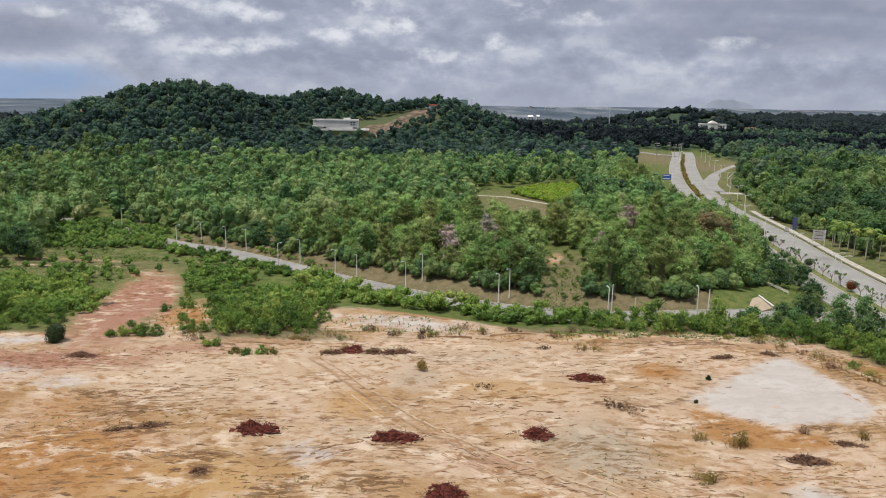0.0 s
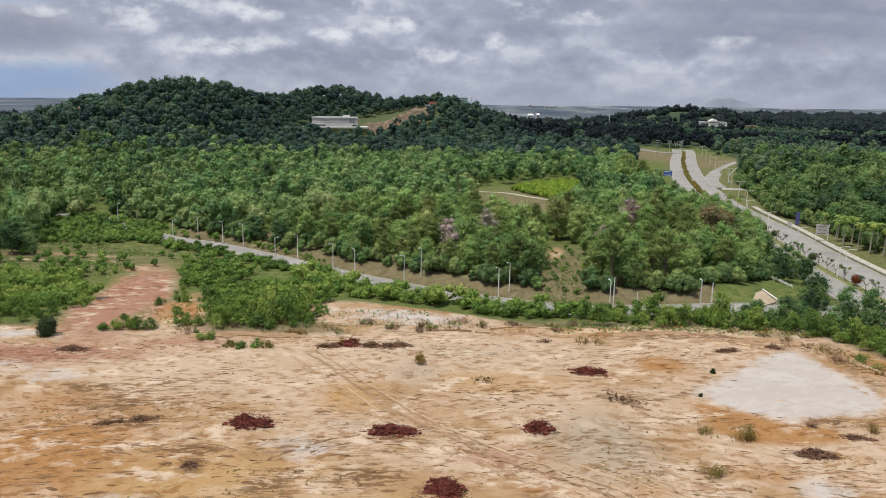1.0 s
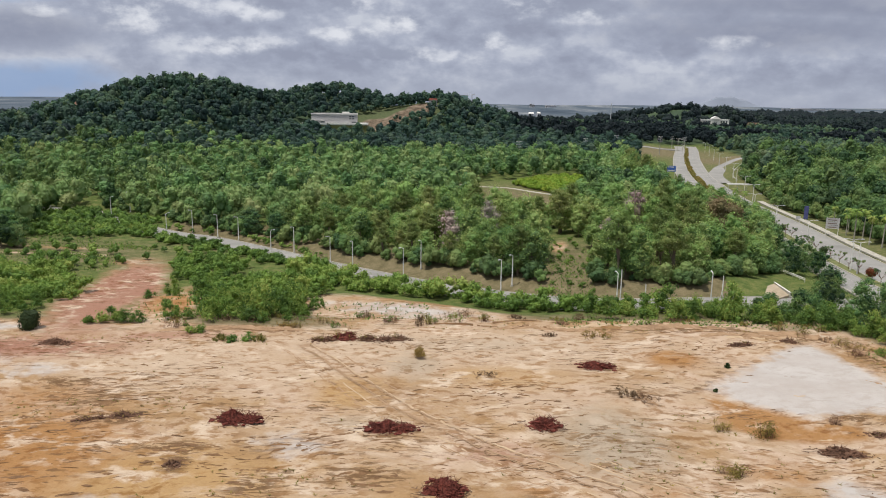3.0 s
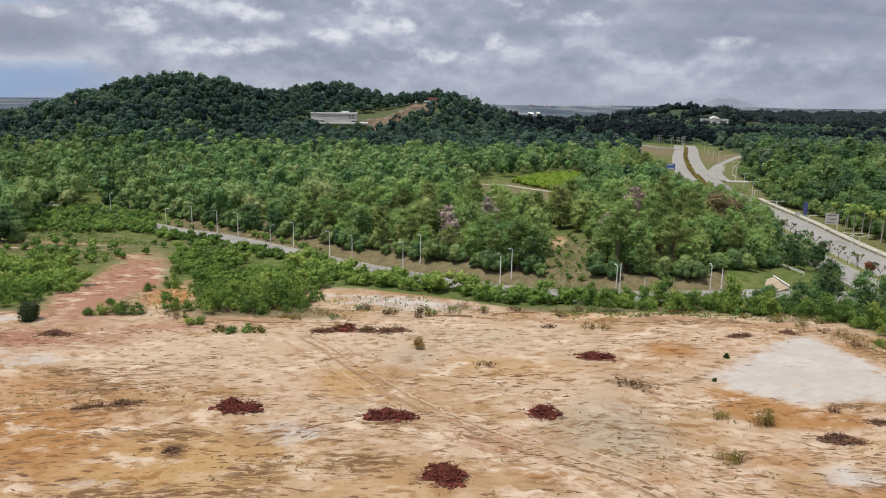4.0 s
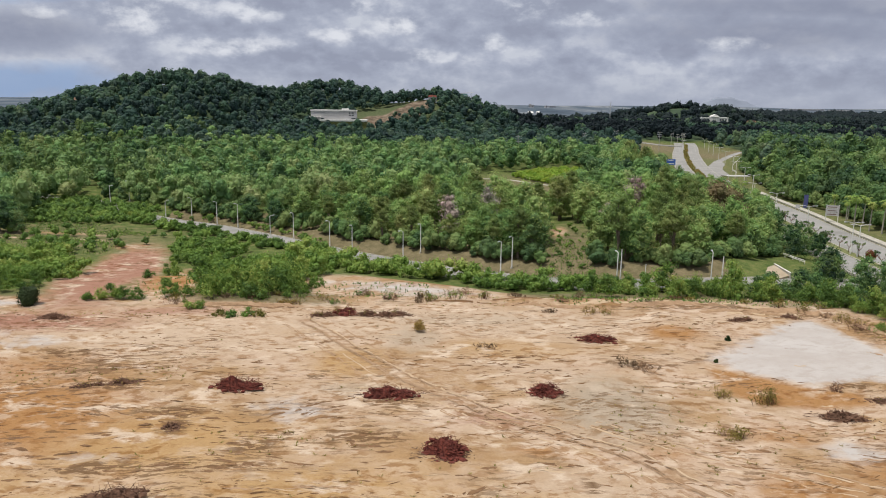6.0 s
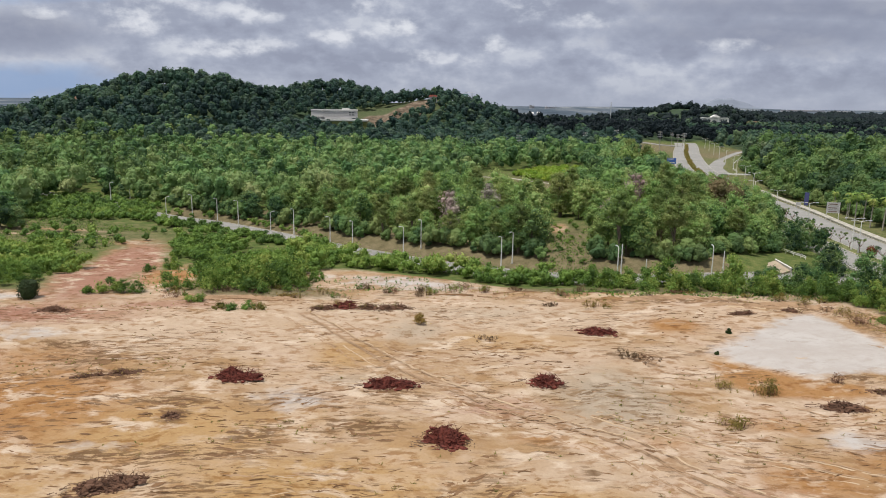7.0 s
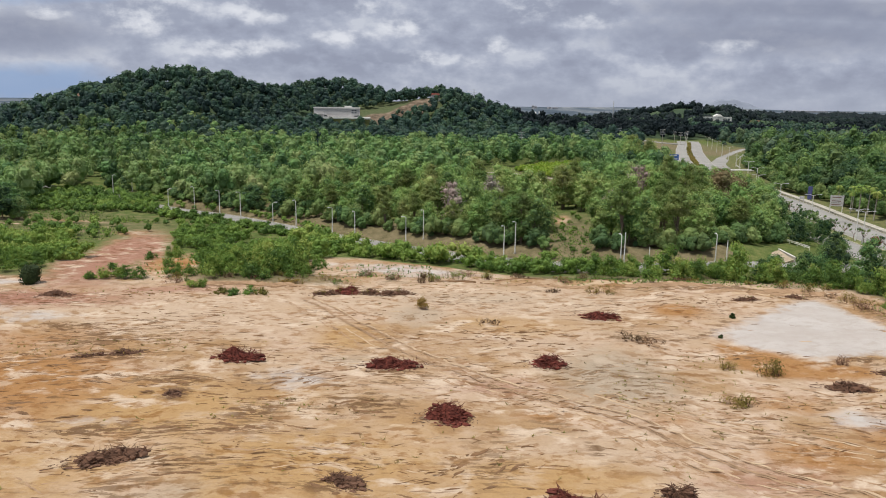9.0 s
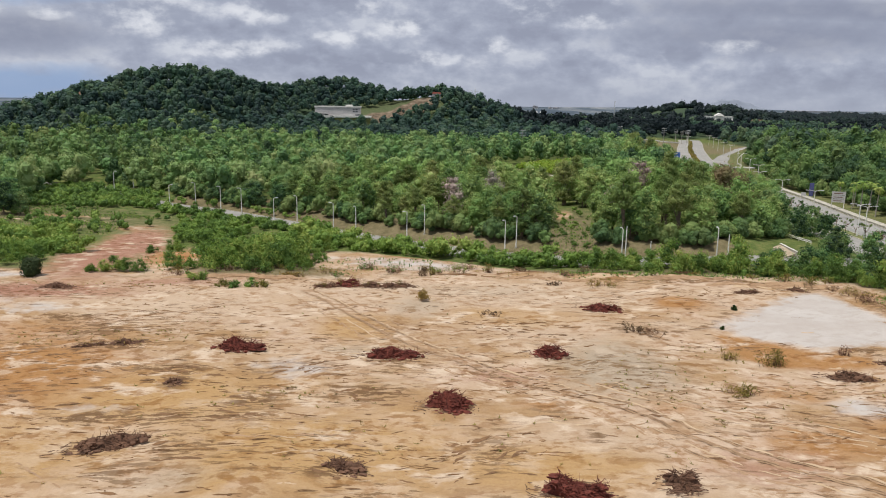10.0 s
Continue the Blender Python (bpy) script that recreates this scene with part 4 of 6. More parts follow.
def crowns(seed, kinds, height, spread, n_lobes, count, leaf, loose=0.26):
    """Simple crowns with a stem for the joined woods."""
    out = []
    for k in range(kinds):
        rng = np.random.default_rng(seed + k)
        rz = height * 0.38
        lobes = crown_lobes(rng, n_lobes, spread, rz, height - rz * 1.1, spread * 0.46)
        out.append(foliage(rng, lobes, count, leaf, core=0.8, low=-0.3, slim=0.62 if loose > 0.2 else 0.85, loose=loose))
    return out


WOOD = [(-330, 236), (-200, 236), (-152, 239), (-140, 249), (-150, 272), (-162, 300), (-152, 335), (-117, 312), (-73, 281), (-45, 262), (-27, 245), (-7, 231), (14, 217),
        (24, 211), (36, 203), (53, 200), (70, 199), (80, 206), (90, 212), (104, 224), (107, 240), (111, 262), (115, 290), (118, 320), (120, 385), (124, 447), (130, 500), (152, 590), (182, 690), (190, 740), (180, 790), (90, 850), (90, 1250), (-1000, 1250), (-1000, 500)]
GLADES = [[(18, 452), (50, 468), (84, 492), (95, 474), (80, 420), (68, 372), (60, 318), (50, 298), (16, 304), (14, 325)], [(26, 192), (40, 192), (50, 238), (49, 264), (38, 264), (34, 238)], [(130, 418), (138, 418), (156, 484), (172, 498), (166, 524), (150, 520), (140, 470)],
          [(-166, 800), (-78, 800), (-74, 856), (-148, 856), (-148, 826), (-166, 824)], [(-100, 850), (-84, 815), (-62, 812), (-40, 850), (-14, 900), (-14, 926), (-46, 922), (-104, 900)], [(208, 700), (226, 720), (248, 795), (208, 812)]]
WOOD_RIGHT = [(160, 205), (160, 262), (162, 286), (165, 303), (166, 327), (165, 359), (178, 400), (189, 449), (204, 500), (222, 535), (252, 556), (292, 576), (290, 640), (270, 720), (300, 830), (260, 1250), (1100, 1250), (1100, 215)]


def spots(poly, step, y0, y1, rng, holes=(), wide=0.68):
    """Jittered places inside a plan shape, within a wedge that widens away from the start."""
    xs, ys = np.meshgrid(np.arange(-1000, 1100, step), np.arange(y0, y1, step))
    xs = xs + rng.uniform(-0.42, 0.42, xs.shape) * step
    ys = ys + rng.uniform(-0.42, 0.42, ys.shape) * step
    ok = inside(poly, xs, ys) & (np.abs(xs) < wide * ys + 45) & (ys >= y0) & (ys < y1)
    for h in holes:
        ok &= ~inside(h, xs, ys)
    return np.column_stack([xs[ok], ys[ok]])


rng = np.random.default_rng(11)
near = np.concatenate([spots(WOOD, 6.9, 200, 330, rng, GLADES), spots(WOOD_RIGHT, 7.8, 215, 345, rng)])
near = near[np.argsort(near[:, 1] + np.abs(near[:, 0]) * 0.25)]
beyond = near[near[:, 0] > 150]
near = near[near[:, 0] <= 150]
kinds = [tree_kind(21, 12.0, 3.1, 1900, 0.27, LEAF_LIT, 22, "broad green tree at the woodland edge"),
         tree_kind(22, 13.5, 3.4, 2000, 0.27, LEAF_LIT, 24, "broad green tree at the woodland edge"),
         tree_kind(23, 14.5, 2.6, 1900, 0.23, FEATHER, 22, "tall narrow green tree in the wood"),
         tree_kind(24, 10.5, 3.3, 1900, 0.27, LEAF_LIT, 20, "low spreading green tree at the woodland edge"),
         tree_kind(25, 12.5, 3.0, 2000, 0.26, LEAF_LIT, 26, "dense rounded green tree at the woodland edge")]
kinds += [tree_kind(28, 12.0, 3.5, 1900, 0.27, LEAF, 22, "deep green tree behind the side road"), tree_kind(29, 10.5, 3.6, 1900, 0.27, LEAF, 20, "low deep green tree behind the side road")]
dry_tree = tree_kind(26, 12.0, 3.0, 800, 0.26, ASHEN, 14, "ash-grey dead tree among green ones", PALE_BARK)
brown_tree = tree_kind(27, 12.0, 4.4, 1500, 0.28, BROWNISH, 18, "broad brownish tree with withered leaves", PALE_BARK)
used = set()
DRY_TREES = [(2.8, 241.6, 1.2), (17.4, 268, 1.15), (69.8, 267, 1.3), (55, 244, 0.85), (94, 252, 1.35), (100, 257, 1.2)]
ALONE = 290
for i, (x, y) in enumerate(near[:ALONE]):
    k = int(rng.choice(5, p=(0.2, 0.18, 0.28, 0.16, 0.18))) if x > -55 or rng.uniform() < 0.1 else int(rng.integers(5, 7))
    size = rng.uniform(0.7, 1.28) * (0.9 if x < 0 else 1.05)
    if any(abs(x - a) < 5 and -20 < y - b < 6 for a, b, c in DRY_TREES):
        size *= 0.62
    m = pose(x, y, float(land(x, y)), 0, 0, rng.uniform(0, 360)) @ Matrix.Diagonal((size * 1.15, size * 1.15, size * rng.uniform(0.85, 1.12), 1))
    if k in used:
        tree = copy_thing(kinds[k], m)
    else:
        tree = kinds[k]
    tree.matrix_basis = m
    used.add(k)
for i, (x, y, size) in enumerate(DRY_TREES):
    m = pose(x, y, float(land(x, y)), 0, 0, 60 * i) @ Matrix.Scale(size * 1.15, 4)
    if i in (0, 4):
        (dry_tree if i == 0 else brown_tree).matrix_basis = m
    else:
        copy_thing(dry_tree if i < 4 else brown_tree, m).matrix_basis = m

# a row of tall trees between the wood and the carriageway
for i, (x, y, size) in enumerate([(107, 246, 1.05), (111.5, 258, 1.15), (113, 272, 1.2), (115.5, 287, 1.2), (117, 301, 1.15), (118.5, 316, 1.2), (120, 332, 1.15), (121.5, 350, 1.1), (109, 264, 1.1), (112, 281, 1.15), (122, 368, 1.1), (124, 388, 1.1), (114.5, 262, 1.15), (116.5, 276, 1.2), (118.5, 291, 1.2), (120.5, 306, 1.2), (122, 322, 1.15), (123.5, 340, 1.1), (112.5, 250, 1.0)]):
    m = pose(x, y, float(land(x, y)), 0, 0, 83 * i) @ Matrix.Scale(size, 4)
    copy_thing(kinds[(5, 0, 6, 4)[i % 4]], m).matrix_basis = m

# a clump of big old trees beside the meadow
for i, (x, y, size) in enumerate([(106, 424, 1.45), (110, 436, 1.8), (112, 447, 1.65), (110, 452, 1.5), (101, 436, 1.2), (118, 430, 1.5), (124, 446, 1.45), (129, 462, 1.3), (117, 458, 1.6), (122, 420, 1.2), (132, 478, 1.3)]):
    m = pose(x, y, float(land(x, y)), 0, 0, 75 * i) @ Matrix.Scale(size, 4)
    copy_thing(kinds[(1, 4, 2)[i % 3]], m).matrix_basis = m


def woods(name, kinds, at, mat, sizes, label, seed):
    rng = np.random.default_rng(seed)
    places = [(x, y, z, rng.uniform(*sizes), rng.uniform(0, 1)) for (x, y), z in zip(at, land(at[:, 0], at[:, 1]))]
    v, f, t = scattered(kinds, places, rng)
    ob = new(name, mesh_of(name, v, f, mat, {"tint": t}))
    return tagged(ob, label, "woodland", kind="stuff")


rest = near[ALONE:]
woods("woodland", crowns(34, 5, 12.0, 3.5, 10, 380, 0.42), rest[rest[:, 0] < -45], LEAF, (0.7, 1.25), "dense deep green woodland canopy", 12)
rest = rest[rest[:, 0] >= -45]
woods("woodland", crowns(40, 6, 12.5, 3.4, 12, 500, 0.38), rest, LEAF_LIT, (0.7, 1.25), "dense green broad-leaved woodland canopy", 1)
woods("woodland", crowns(45, 6, 12.5, 4.6, 7, 330, 0.5), beyond, LEAF_DENSE, (0.7, 1.25), "dense dark green wood beside the footpath", 9)
mid_at = spots(WOOD, 7.8, 330, 640, rng, GLADES)
# leaf colour dimmed for cloud shade takes over where the slope begins
up_hill = mid_at[:, 1] + rng.normal(0, 35, len(mid_at)) + np.clip(-mid_at[:, 0] - 120, 0, 200) * 0.25 > 620
low_hill, mid_at = mid_at[up_hill], mid_at[~up_hill]
deep = mid_at[:, 0] / mid_at[:, 1] + rng.normal(0, 0.16, len(mid_at)) < -0.46
woods("woodland", crowns(56, 5, 12.5, 3.9, 6, 130, 0.68), mid_at[deep], LEAF_DENSE, (0.55, 1.25), "dense deep green woodland canopy", 10)
mid_at = mid_at[~deep]
woods("woodland", crowns(50, 7, 12.5, 3.9, 6, 130, 0.68), mid_at, LEAF, (0.55, 1.25), "dense green broad-leaved woodland canopy", 2)
right_at = spots(WOOD_RIGHT, 8.0, 345, 700, rng)
# the back rows take the dimmed leaves, cloud shade put into colour
back_row = right_at[:, 1] + rng.normal(0, 30, len(right_at)) > 500
woods("woodland", crowns(64, 4, 12.5, 4.8, 4, 80, 0.9, 0.12), right_at[back_row], LEAF_HILL_DIM, (0.65, 1.3), "dark green woodland behind the dual carriageway", 13)
right_at = right_at[~back_row]
woods("woodland", crowns(60, 6, 12.5, 4.6, 5, 120, 0.76), right_at, LEAF_DENSE, (0.65, 1.35), "dense green woodland beside the dual carriageway", 3)
hill_at = spots(WOOD, 9.5, 640, 1200, rng, GLADES)
# the far slopes are thinner
near_side = land(hill_at[:, 0] * 0.96, hill_at[:, 1] * 0.96) < land(hill_at[:, 0], hill_at[:, 1]) + 3
hill_at = hill_at[near_side | (rng.uniform(size=len(hill_at)) < 0.2)]
woods("woodland", crowns(70, 6, 12.0, 5.6, 4, 40, 1.1, 0.06), np.concatenate([low_hill, hill_at]), LEAF_HILL_DIM, (0.6, 1.3), "dark green wooded hills", 4)
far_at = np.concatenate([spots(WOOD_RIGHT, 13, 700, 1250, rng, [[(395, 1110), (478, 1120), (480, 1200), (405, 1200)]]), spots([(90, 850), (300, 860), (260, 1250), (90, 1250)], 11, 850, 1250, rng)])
# sunlit stands are picked by noise and get a lighter leaf colour
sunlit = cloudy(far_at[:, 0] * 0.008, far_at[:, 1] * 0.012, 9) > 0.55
woods("woodland", crowns(84, 4, 12.0, 6.2, 3, 28, 1.4, 0.08), far_at[sunlit], LEAF_HILL_DIM, (0.5, 1.25), "green stands in the far woodland", 15)
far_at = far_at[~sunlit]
woods("woodland", crowns(80, 5, 12.0, 6.4, 3, 28, 1.5, 0.05), far_at, LEAF_FAR_HAZED, (0.5, 1.3), "dark green far woodland", 5)
rng = np.random.default_rng(12)
yy = rng.uniform(1250 ** 0.5, 2900 ** 0.5, 6500) ** 2
back_at = np.column_stack([yy * rng.uniform(-0.68, 0.68, len(yy)), yy])
bearing = back_at[:, 0] / back_at[:, 1]
back_at = back_at[(back_at[:, 1] < 1800) | (bearing < 0.0) & (bearing > -0.4) | (bearing > 0.3)]
woods("woodland", crowns(90, 4, 12.0, 14.0, 2, 10, 2.2, 0.02), back_at[back_at[:, 1] < 2100], LEAF_FAR_HAZED, (0.4, 0.95), "dark far woods to the horizon", 6)
woods("woodland", crowns(95, 4, 8.0, 22.0, 3, 0, 2.0), back_at[(back_at[:, 1] >= 2100) & (back_at[:, 1] < 2900)], LEAF_FAR_HAZED, (0.5, 1.0), "dark far woods towards the horizon", 7)


# ---- scrub ----
def shrub_kind(seed, height, spread, count, leaf, mat, n_lobes, label, name="shrub"):
    rng = np.random.default_rng(seed)
    lobes = []
    for k in range(n_lobes + 3):
        up = rng.uniform(0.12, 1.0) ** 1.2
        reach = spread * (0.78 - 0.5 * up)
        lobes.append((rng.uniform(-1, 1) * reach, rng.uniform(-1, 1) * reach, height * (0.1 + 0.82 * up), spread * rng.uniform(0.2, 0.42) * (1.1 - 0.5 * up)))
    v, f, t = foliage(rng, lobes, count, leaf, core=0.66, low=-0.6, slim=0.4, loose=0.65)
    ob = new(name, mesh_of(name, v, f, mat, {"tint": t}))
    return tagged(ob, label, name, "shrubs round the cleared land")


SCRUB_MID = [(-53, 165), (-30, 165), (-28, 180), (-32, 200), (-42, 216), (-54, 222), (-62, 212), (-64, 197), (-58, 180)]
SCRUB_BACK = [(-77, 214), (-85, 232), (-90, 252), (-76, 250), (-62, 236), (-60, 224), (-66, 210)]
SCRUB_LEFT = [(-170, 168), (-106, 167), (-93, 170), (-91, 182), (-99, 204), (-113, 226), (-132, 222), (-170, 214)]
HEDGE = along([(-36, 207), (-21, 200), (-11, 196), (5, 191), (17, 186.5), (30, 180.5), (48, 174.5), (66, 171.5), (82, 169), (94, 160), (100, 146), (103, 128)])
shrubs = [shrub_kind(31, 3.2, 2.1, 730, 0.18, SCRUB, 9, "bright green leafy shrub at the edge of the clearing"),
          shrub_kind(32, 2.6, 2.3, 730, 0.18, SCRUB, 9, "bright green leafy shrub at the edge of the clearing"),
          shrub_kind(33, 4.0, 2.0, 800, 0.18, SCRUB, 10, "tall bright green shrub at the edge of the clearing"),
          shrub_kind(34, 2.0, 1.7, 556, 0.18, SCRUB, 7, "low bright green shrub at the edge of the clearing")]
at = [spots(SCRUB_MID, 2.7, 160, 250, rng), spots(SCRUB_BACK, 2.9, 205, 256, rng), spots(SCRUB_LEFT, 3.2, 162, 230, rng, wide=0.9)]
hedge = []
for p in HEDGE[::1]:
    for k in range(8):
        hedge.append((p[0] + rng.uniform(-3.4, 3.4), p[1] + (rng.normal(4.5, 3.2) if p[0] < 70 else rng.uniform(-1.2, 5.0))))
kerb_side = along([(-100, 272), (-75, 256), (-52, 236), (-38, 222), (-20, 208), (0, 198)], 1.1)
hedge += [(x + rng.uniform(-2, 2), y + rng.uniform(-3, 5)) for x, y in kerb_side if x > -48]
hedge += [(x + rng.uniform(-2, 2), y + rng.uniform(0, 7)) for x, y in kerb_side if x > -48 for k in range(2)]
at = np.concatenate([np.array(hedge)] + at)
at = at[np.argsort(at[:, 1])]
first = set()
ONE = 300
for i, (x, y) in enumerate(at[:ONE]):
    k = rng.integers(4)
    clump = bool(inside(SCRUB_MID, x, y)) and y < 182
    size = rng.choice((0.35, 0.55, 0.8, 1.0, 1.3), p=(0.16, 0.24, 0.28, 0.2, 0.12)) * rng.uniform(0.85, 1.15) * (1.12 if x > -25 else 1.4 if clump else 1.3)
    size *= 0.5 + 1.05 * float(cloudy(np.array([x * 0.11]), np.array([y * 0.11]), 8, 2)[0]) + (0.1 if clump else 0)
    m = pose(x, y, float(land(x, y)) - 0.1, 0, 0, rng.uniform(0, 360)) @ Matrix.Diagonal((size, size, size * rng.uniform(0.8, 1.35), 1))
    ob = copy_thing(shrubs[k], m) if k in first else shrubs[k]
    ob.matrix_basis = m
    first.add(k)


thin = [foliage(np.random.default_rng(300 + k), [(rng.uniform(-1.3, 1.3), rng.uniform(-1.3, 1.3), rng.uniform(0.8, 2.4), rng.uniform(0.5, 0.9)) for n in range(7)], 200, 0.27, core=0.8, low=-0.6, slim=0.5, loose=0.4) for k in range(5)]
rest = at[ONE:]
by_road = (rest[:, 0] > -50) & (rest[:, 1] > 190)
thicket = (rest[:, 0] < -88) & (rest[:, 1] < 232)
woods("scrub", thin, rest[thicket], SCRUB, (0.75, 1.5), "dense bright green scrub thicket", 16)
woods("scrub", thin, rest[~by_road & ~thicket], SCRUB, (0.45, 1.25), "bright green scrub thicket", 8)
woods("scrub", thin, rest[by_road][::3], SCRUB, (0.7, 1.7), "tall green scrub before the side road", 14)

# low growth that leans over the kerb of the side road
low = np.repeat(kerb_side[kerb_side[:, 0] < -46], 3, axis=0)
low = low + np.column_stack([rng.uniform(-2, 2, len(low)), rng.uniform(1, 7, len(low))])
low = low[(distance(SIDE_ROAD, low[:, 0], low[:, 1]) > 5.6) & (cloudy(low[:, 0] * 0.12, low[:, 1] * 0.12, 4, 2) > 0.4)]
woods("scrub", thin, low, SCRUB, (0.3, 1.0), "low green scrub along the kerb of the side road", 17)
far_side = along(SIDE_ROAD[::2], 2.0) + (3.5, 7.5)
far_side = far_side[(far_side[:, 0] > -120) & (far_side[:, 0] < -30) & (rng.uniform(size=len(far_side)) < 0.4)]
woods("scrub", thin, far_side + rng.uniform(-1.2, 1.2, far_side.shape), SCRUB, (0.25, 0.95), "scattered round bushes on the verge behind the side road", 18)

# undergrowth along the foot of the wood
edge = along(WOOD[6:20], 1.5)
edge = edge[rng.uniform(size=len(edge)) < 0.75]
edge = edge + rng.uniform(-1.5, 6.0, (len(edge), 1)) * (-0.25, 1.0)
edge = edge[(edge[:, 0] > -160) & (edge[:, 0] < 100) & ~inside(GLADES[1], edge[:, 0], edge[:, 1])]
woods("undergrowth", [foliage(np.random.default_rng(310 + k), crown_lobes(np.random.default_rng(340 + k), 9, 2.3, 1.7, 2.1, 1.0), 330, 0.2, low=-0.5, loose=0.25) for k in range(5)], edge, LEAF_DENSE, (0.4, 1.5), "dark green undergrowth at the foot of the wood", 31)
edge = along(WOOD_RIGHT[1:10], 1.8)
edge = edge + rng.uniform(-2.5, 1.5, (len(edge), 1)) * (1.0, 0.2)
woods("undergrowth", crowns(315, 5, 4.6, 2.4, 6, 190, 0.28), edge, LEAF_DENSE, (0.5, 1.4), "dark green undergrowth at the foot of the wood", 32)
woods("scrub", thin, spots(GLADES[1], 5.0, 196, 264, rng), SCRUB, (0.25, 0.65), "low green scrub in a gap of the wood", 33)


# ---- trees and shrubs that stand alone ----
def on(x, y, turn=0.0, size=1.0, sink=0.0):
    return pose(x, y, float(surface(x, y)) - sink, 0, 0, turn) @ Matrix.Scale(size, 4)


def round_bush(name, seed, height, spread, mat, label, at, group="", count=700, leaf=0.2, n=10):
    ob = shrub_kind(seed, height, spread, count, leaf, mat, n, label, name)
    ob["group"] = group or "single bushes on the cleared land"
    ob.matrix_basis = on(*at, seed * 40, 1, 0.15)
    return ob


DEEP = leaves("dark_bush_leaves", [(0.0, (0.022, 0.045, 0.014)), (1.0, (0.055, 0.095, 0.028))], 0.15)
dome = new("shrub", mesh_of("shrub", *(lambda a: (a[0], a[1], DEEP, {"tint": a[2]}))(foliage(np.random.default_rng(51), [(0, 0, 2.0, 2.3), (0.5, 0.3, 2.9, 1.8), (-0.6, 0.2, 2.6, 1.7), (0.2, -0.5, 1.6, 2.0), (-0.4, 0.5, 1.2, 2.0)], 1300, 0.2, low=-1))))
dome.matrix_basis = on(-88, 158.6, 0, 1, 0.2)
tagged(dome, "dark round bush beside the clay track", "shrub", "single bushes on the cleared land")
round_bush("shrub", 52, 2.6, 1.4, OLIVE, "dull olive conical bush on bare clay", (-3.9, 143.1))
round_bush("shrub", 53, 1.0, 0.5, DEEP, "small dark bush at the edge of white soil", (54.7, 139.2))
round_bush("shrub", 54, 0.7, 0.38, DEEP, "small dark round bush at the edge of white soil", (48.7, 128.8))
for k, (x, y) in enumerate(((-45.5, 152.6), (-42.5, 152.2), (-39.5, 152.5), (-37, 152), (-52.5, 155.5), (-50.5, 156))):
    round_bush("shrub", 250 + k, 1.2 + 0.3 * (k % 3), 1.7, SCRUB if k % 3 else OLIVE, "low sprawling green bush on clay", (x, y), count=420, leaf=0.17)
for k, (x, y, h) in enumerate([(-77, 162, 1.6), (-74.5, 163, 3.0), (-73, 164.5, 3.4), (-71, 163.5, 3.9), (-69, 163, 3.6), (-67, 163.8, 3.0), (-61, 166, 4.6), (-60, 167.5, 3.8), (-56.5, 166, 2.6), (-65, 176, 2.0), (-72, 184, 2.6), (-70, 190, 3.4), (-67, 188, 3.2), (-63, 191, 2.8), (-75, 207, 3.8)]):
    round_bush("shrub", 60 + k, h, 1.75, SCRUB, "bright green shrub on orange clay", (x, y), "shrubs round the cleared land", 560, 0.2, 10)
for k, (x, y, h) in enumerate([(-121, 287.5, 3.4), (-117, 285, 4.0), (-113, 282.5, 3.6), (-109, 281, 4.2), (-105, 279, 3.4), (-101, 277, 3.0), (-124, 290, 3.0), (-98, 274, 2.2)]):
    round_bush("shrub", 130 + k, h, 1.9, SCRUB, "green shrub beside the kerb of the side road", (x, y), "shrubs round the cleared land", 480, 0.22, 9)
for k, (x, y, h) in enumerate([(-94, 826, 13.0), (-91, 827, 12.0)]):
    round_bush("tall_shrub", 150 + k, h, 3.6, LEAF_HILL_DIM, "dark round tree beside the pale hall", (x, y), "dark trees beside the hall", 260, 0.7, 12)
# taller growth beside the road junction
for k, (x, y, h, w) in enumerate([(88, 172, 6.9, 3.3), (93, 176, 8.1, 4.0), (98, 172, 7.5, 3.7), (96, 164, 6.9, 3.5), (101, 166, 8.1, 4.0), (104, 158, 7.5, 3.9), (100, 152, 5.6, 3.3), (105, 146, 6.9, 3.7), (102, 178, 6.2, 3.3), (105, 168, 6.2, 3.5),
                                  (105, 150, 6.2, 3.3), (104, 138, 6.2, 3.3), (105, 132, 6.2, 3.3), (100, 188, 5.0, 2.9), (110, 235, 7.5, 3.7), (113, 246, 7.5, 3.5), (108, 226, 8.1, 3.7), (105, 218, 6.2, 3.3), (116, 262, 7.5, 3.7), (120, 285, 7.5, 3.5), (124, 312, 7.5, 3.7), (76, 176, 4.2, 2.8), (80, 179, 4.8, 3.0), (84, 175, 5.0, 3.2), (90, 183, 4.6, 3.2), (95, 184, 5.0, 3.4), (108, 178, 5.4, 3.6), (109, 164, 5.6, 3.6), (109, 152, 5.6, 3.6), (110, 214, 8.4, 4.2), (112, 224, 8.8, 4.4), (114, 236, 9.0, 4.4), (109, 205, 6.0, 3.4)]):
    h *= 1.45 if x > 90 and 160 < y < 200 else 1.0
    round_bush("tall_shrub", 80 + k, h, w, LEAF_DENSE if k % 2 else LEAF, "tall leafy green bush beside the road", (x, y), "tall bushes at the road junction", 1300, 0.27, 22)


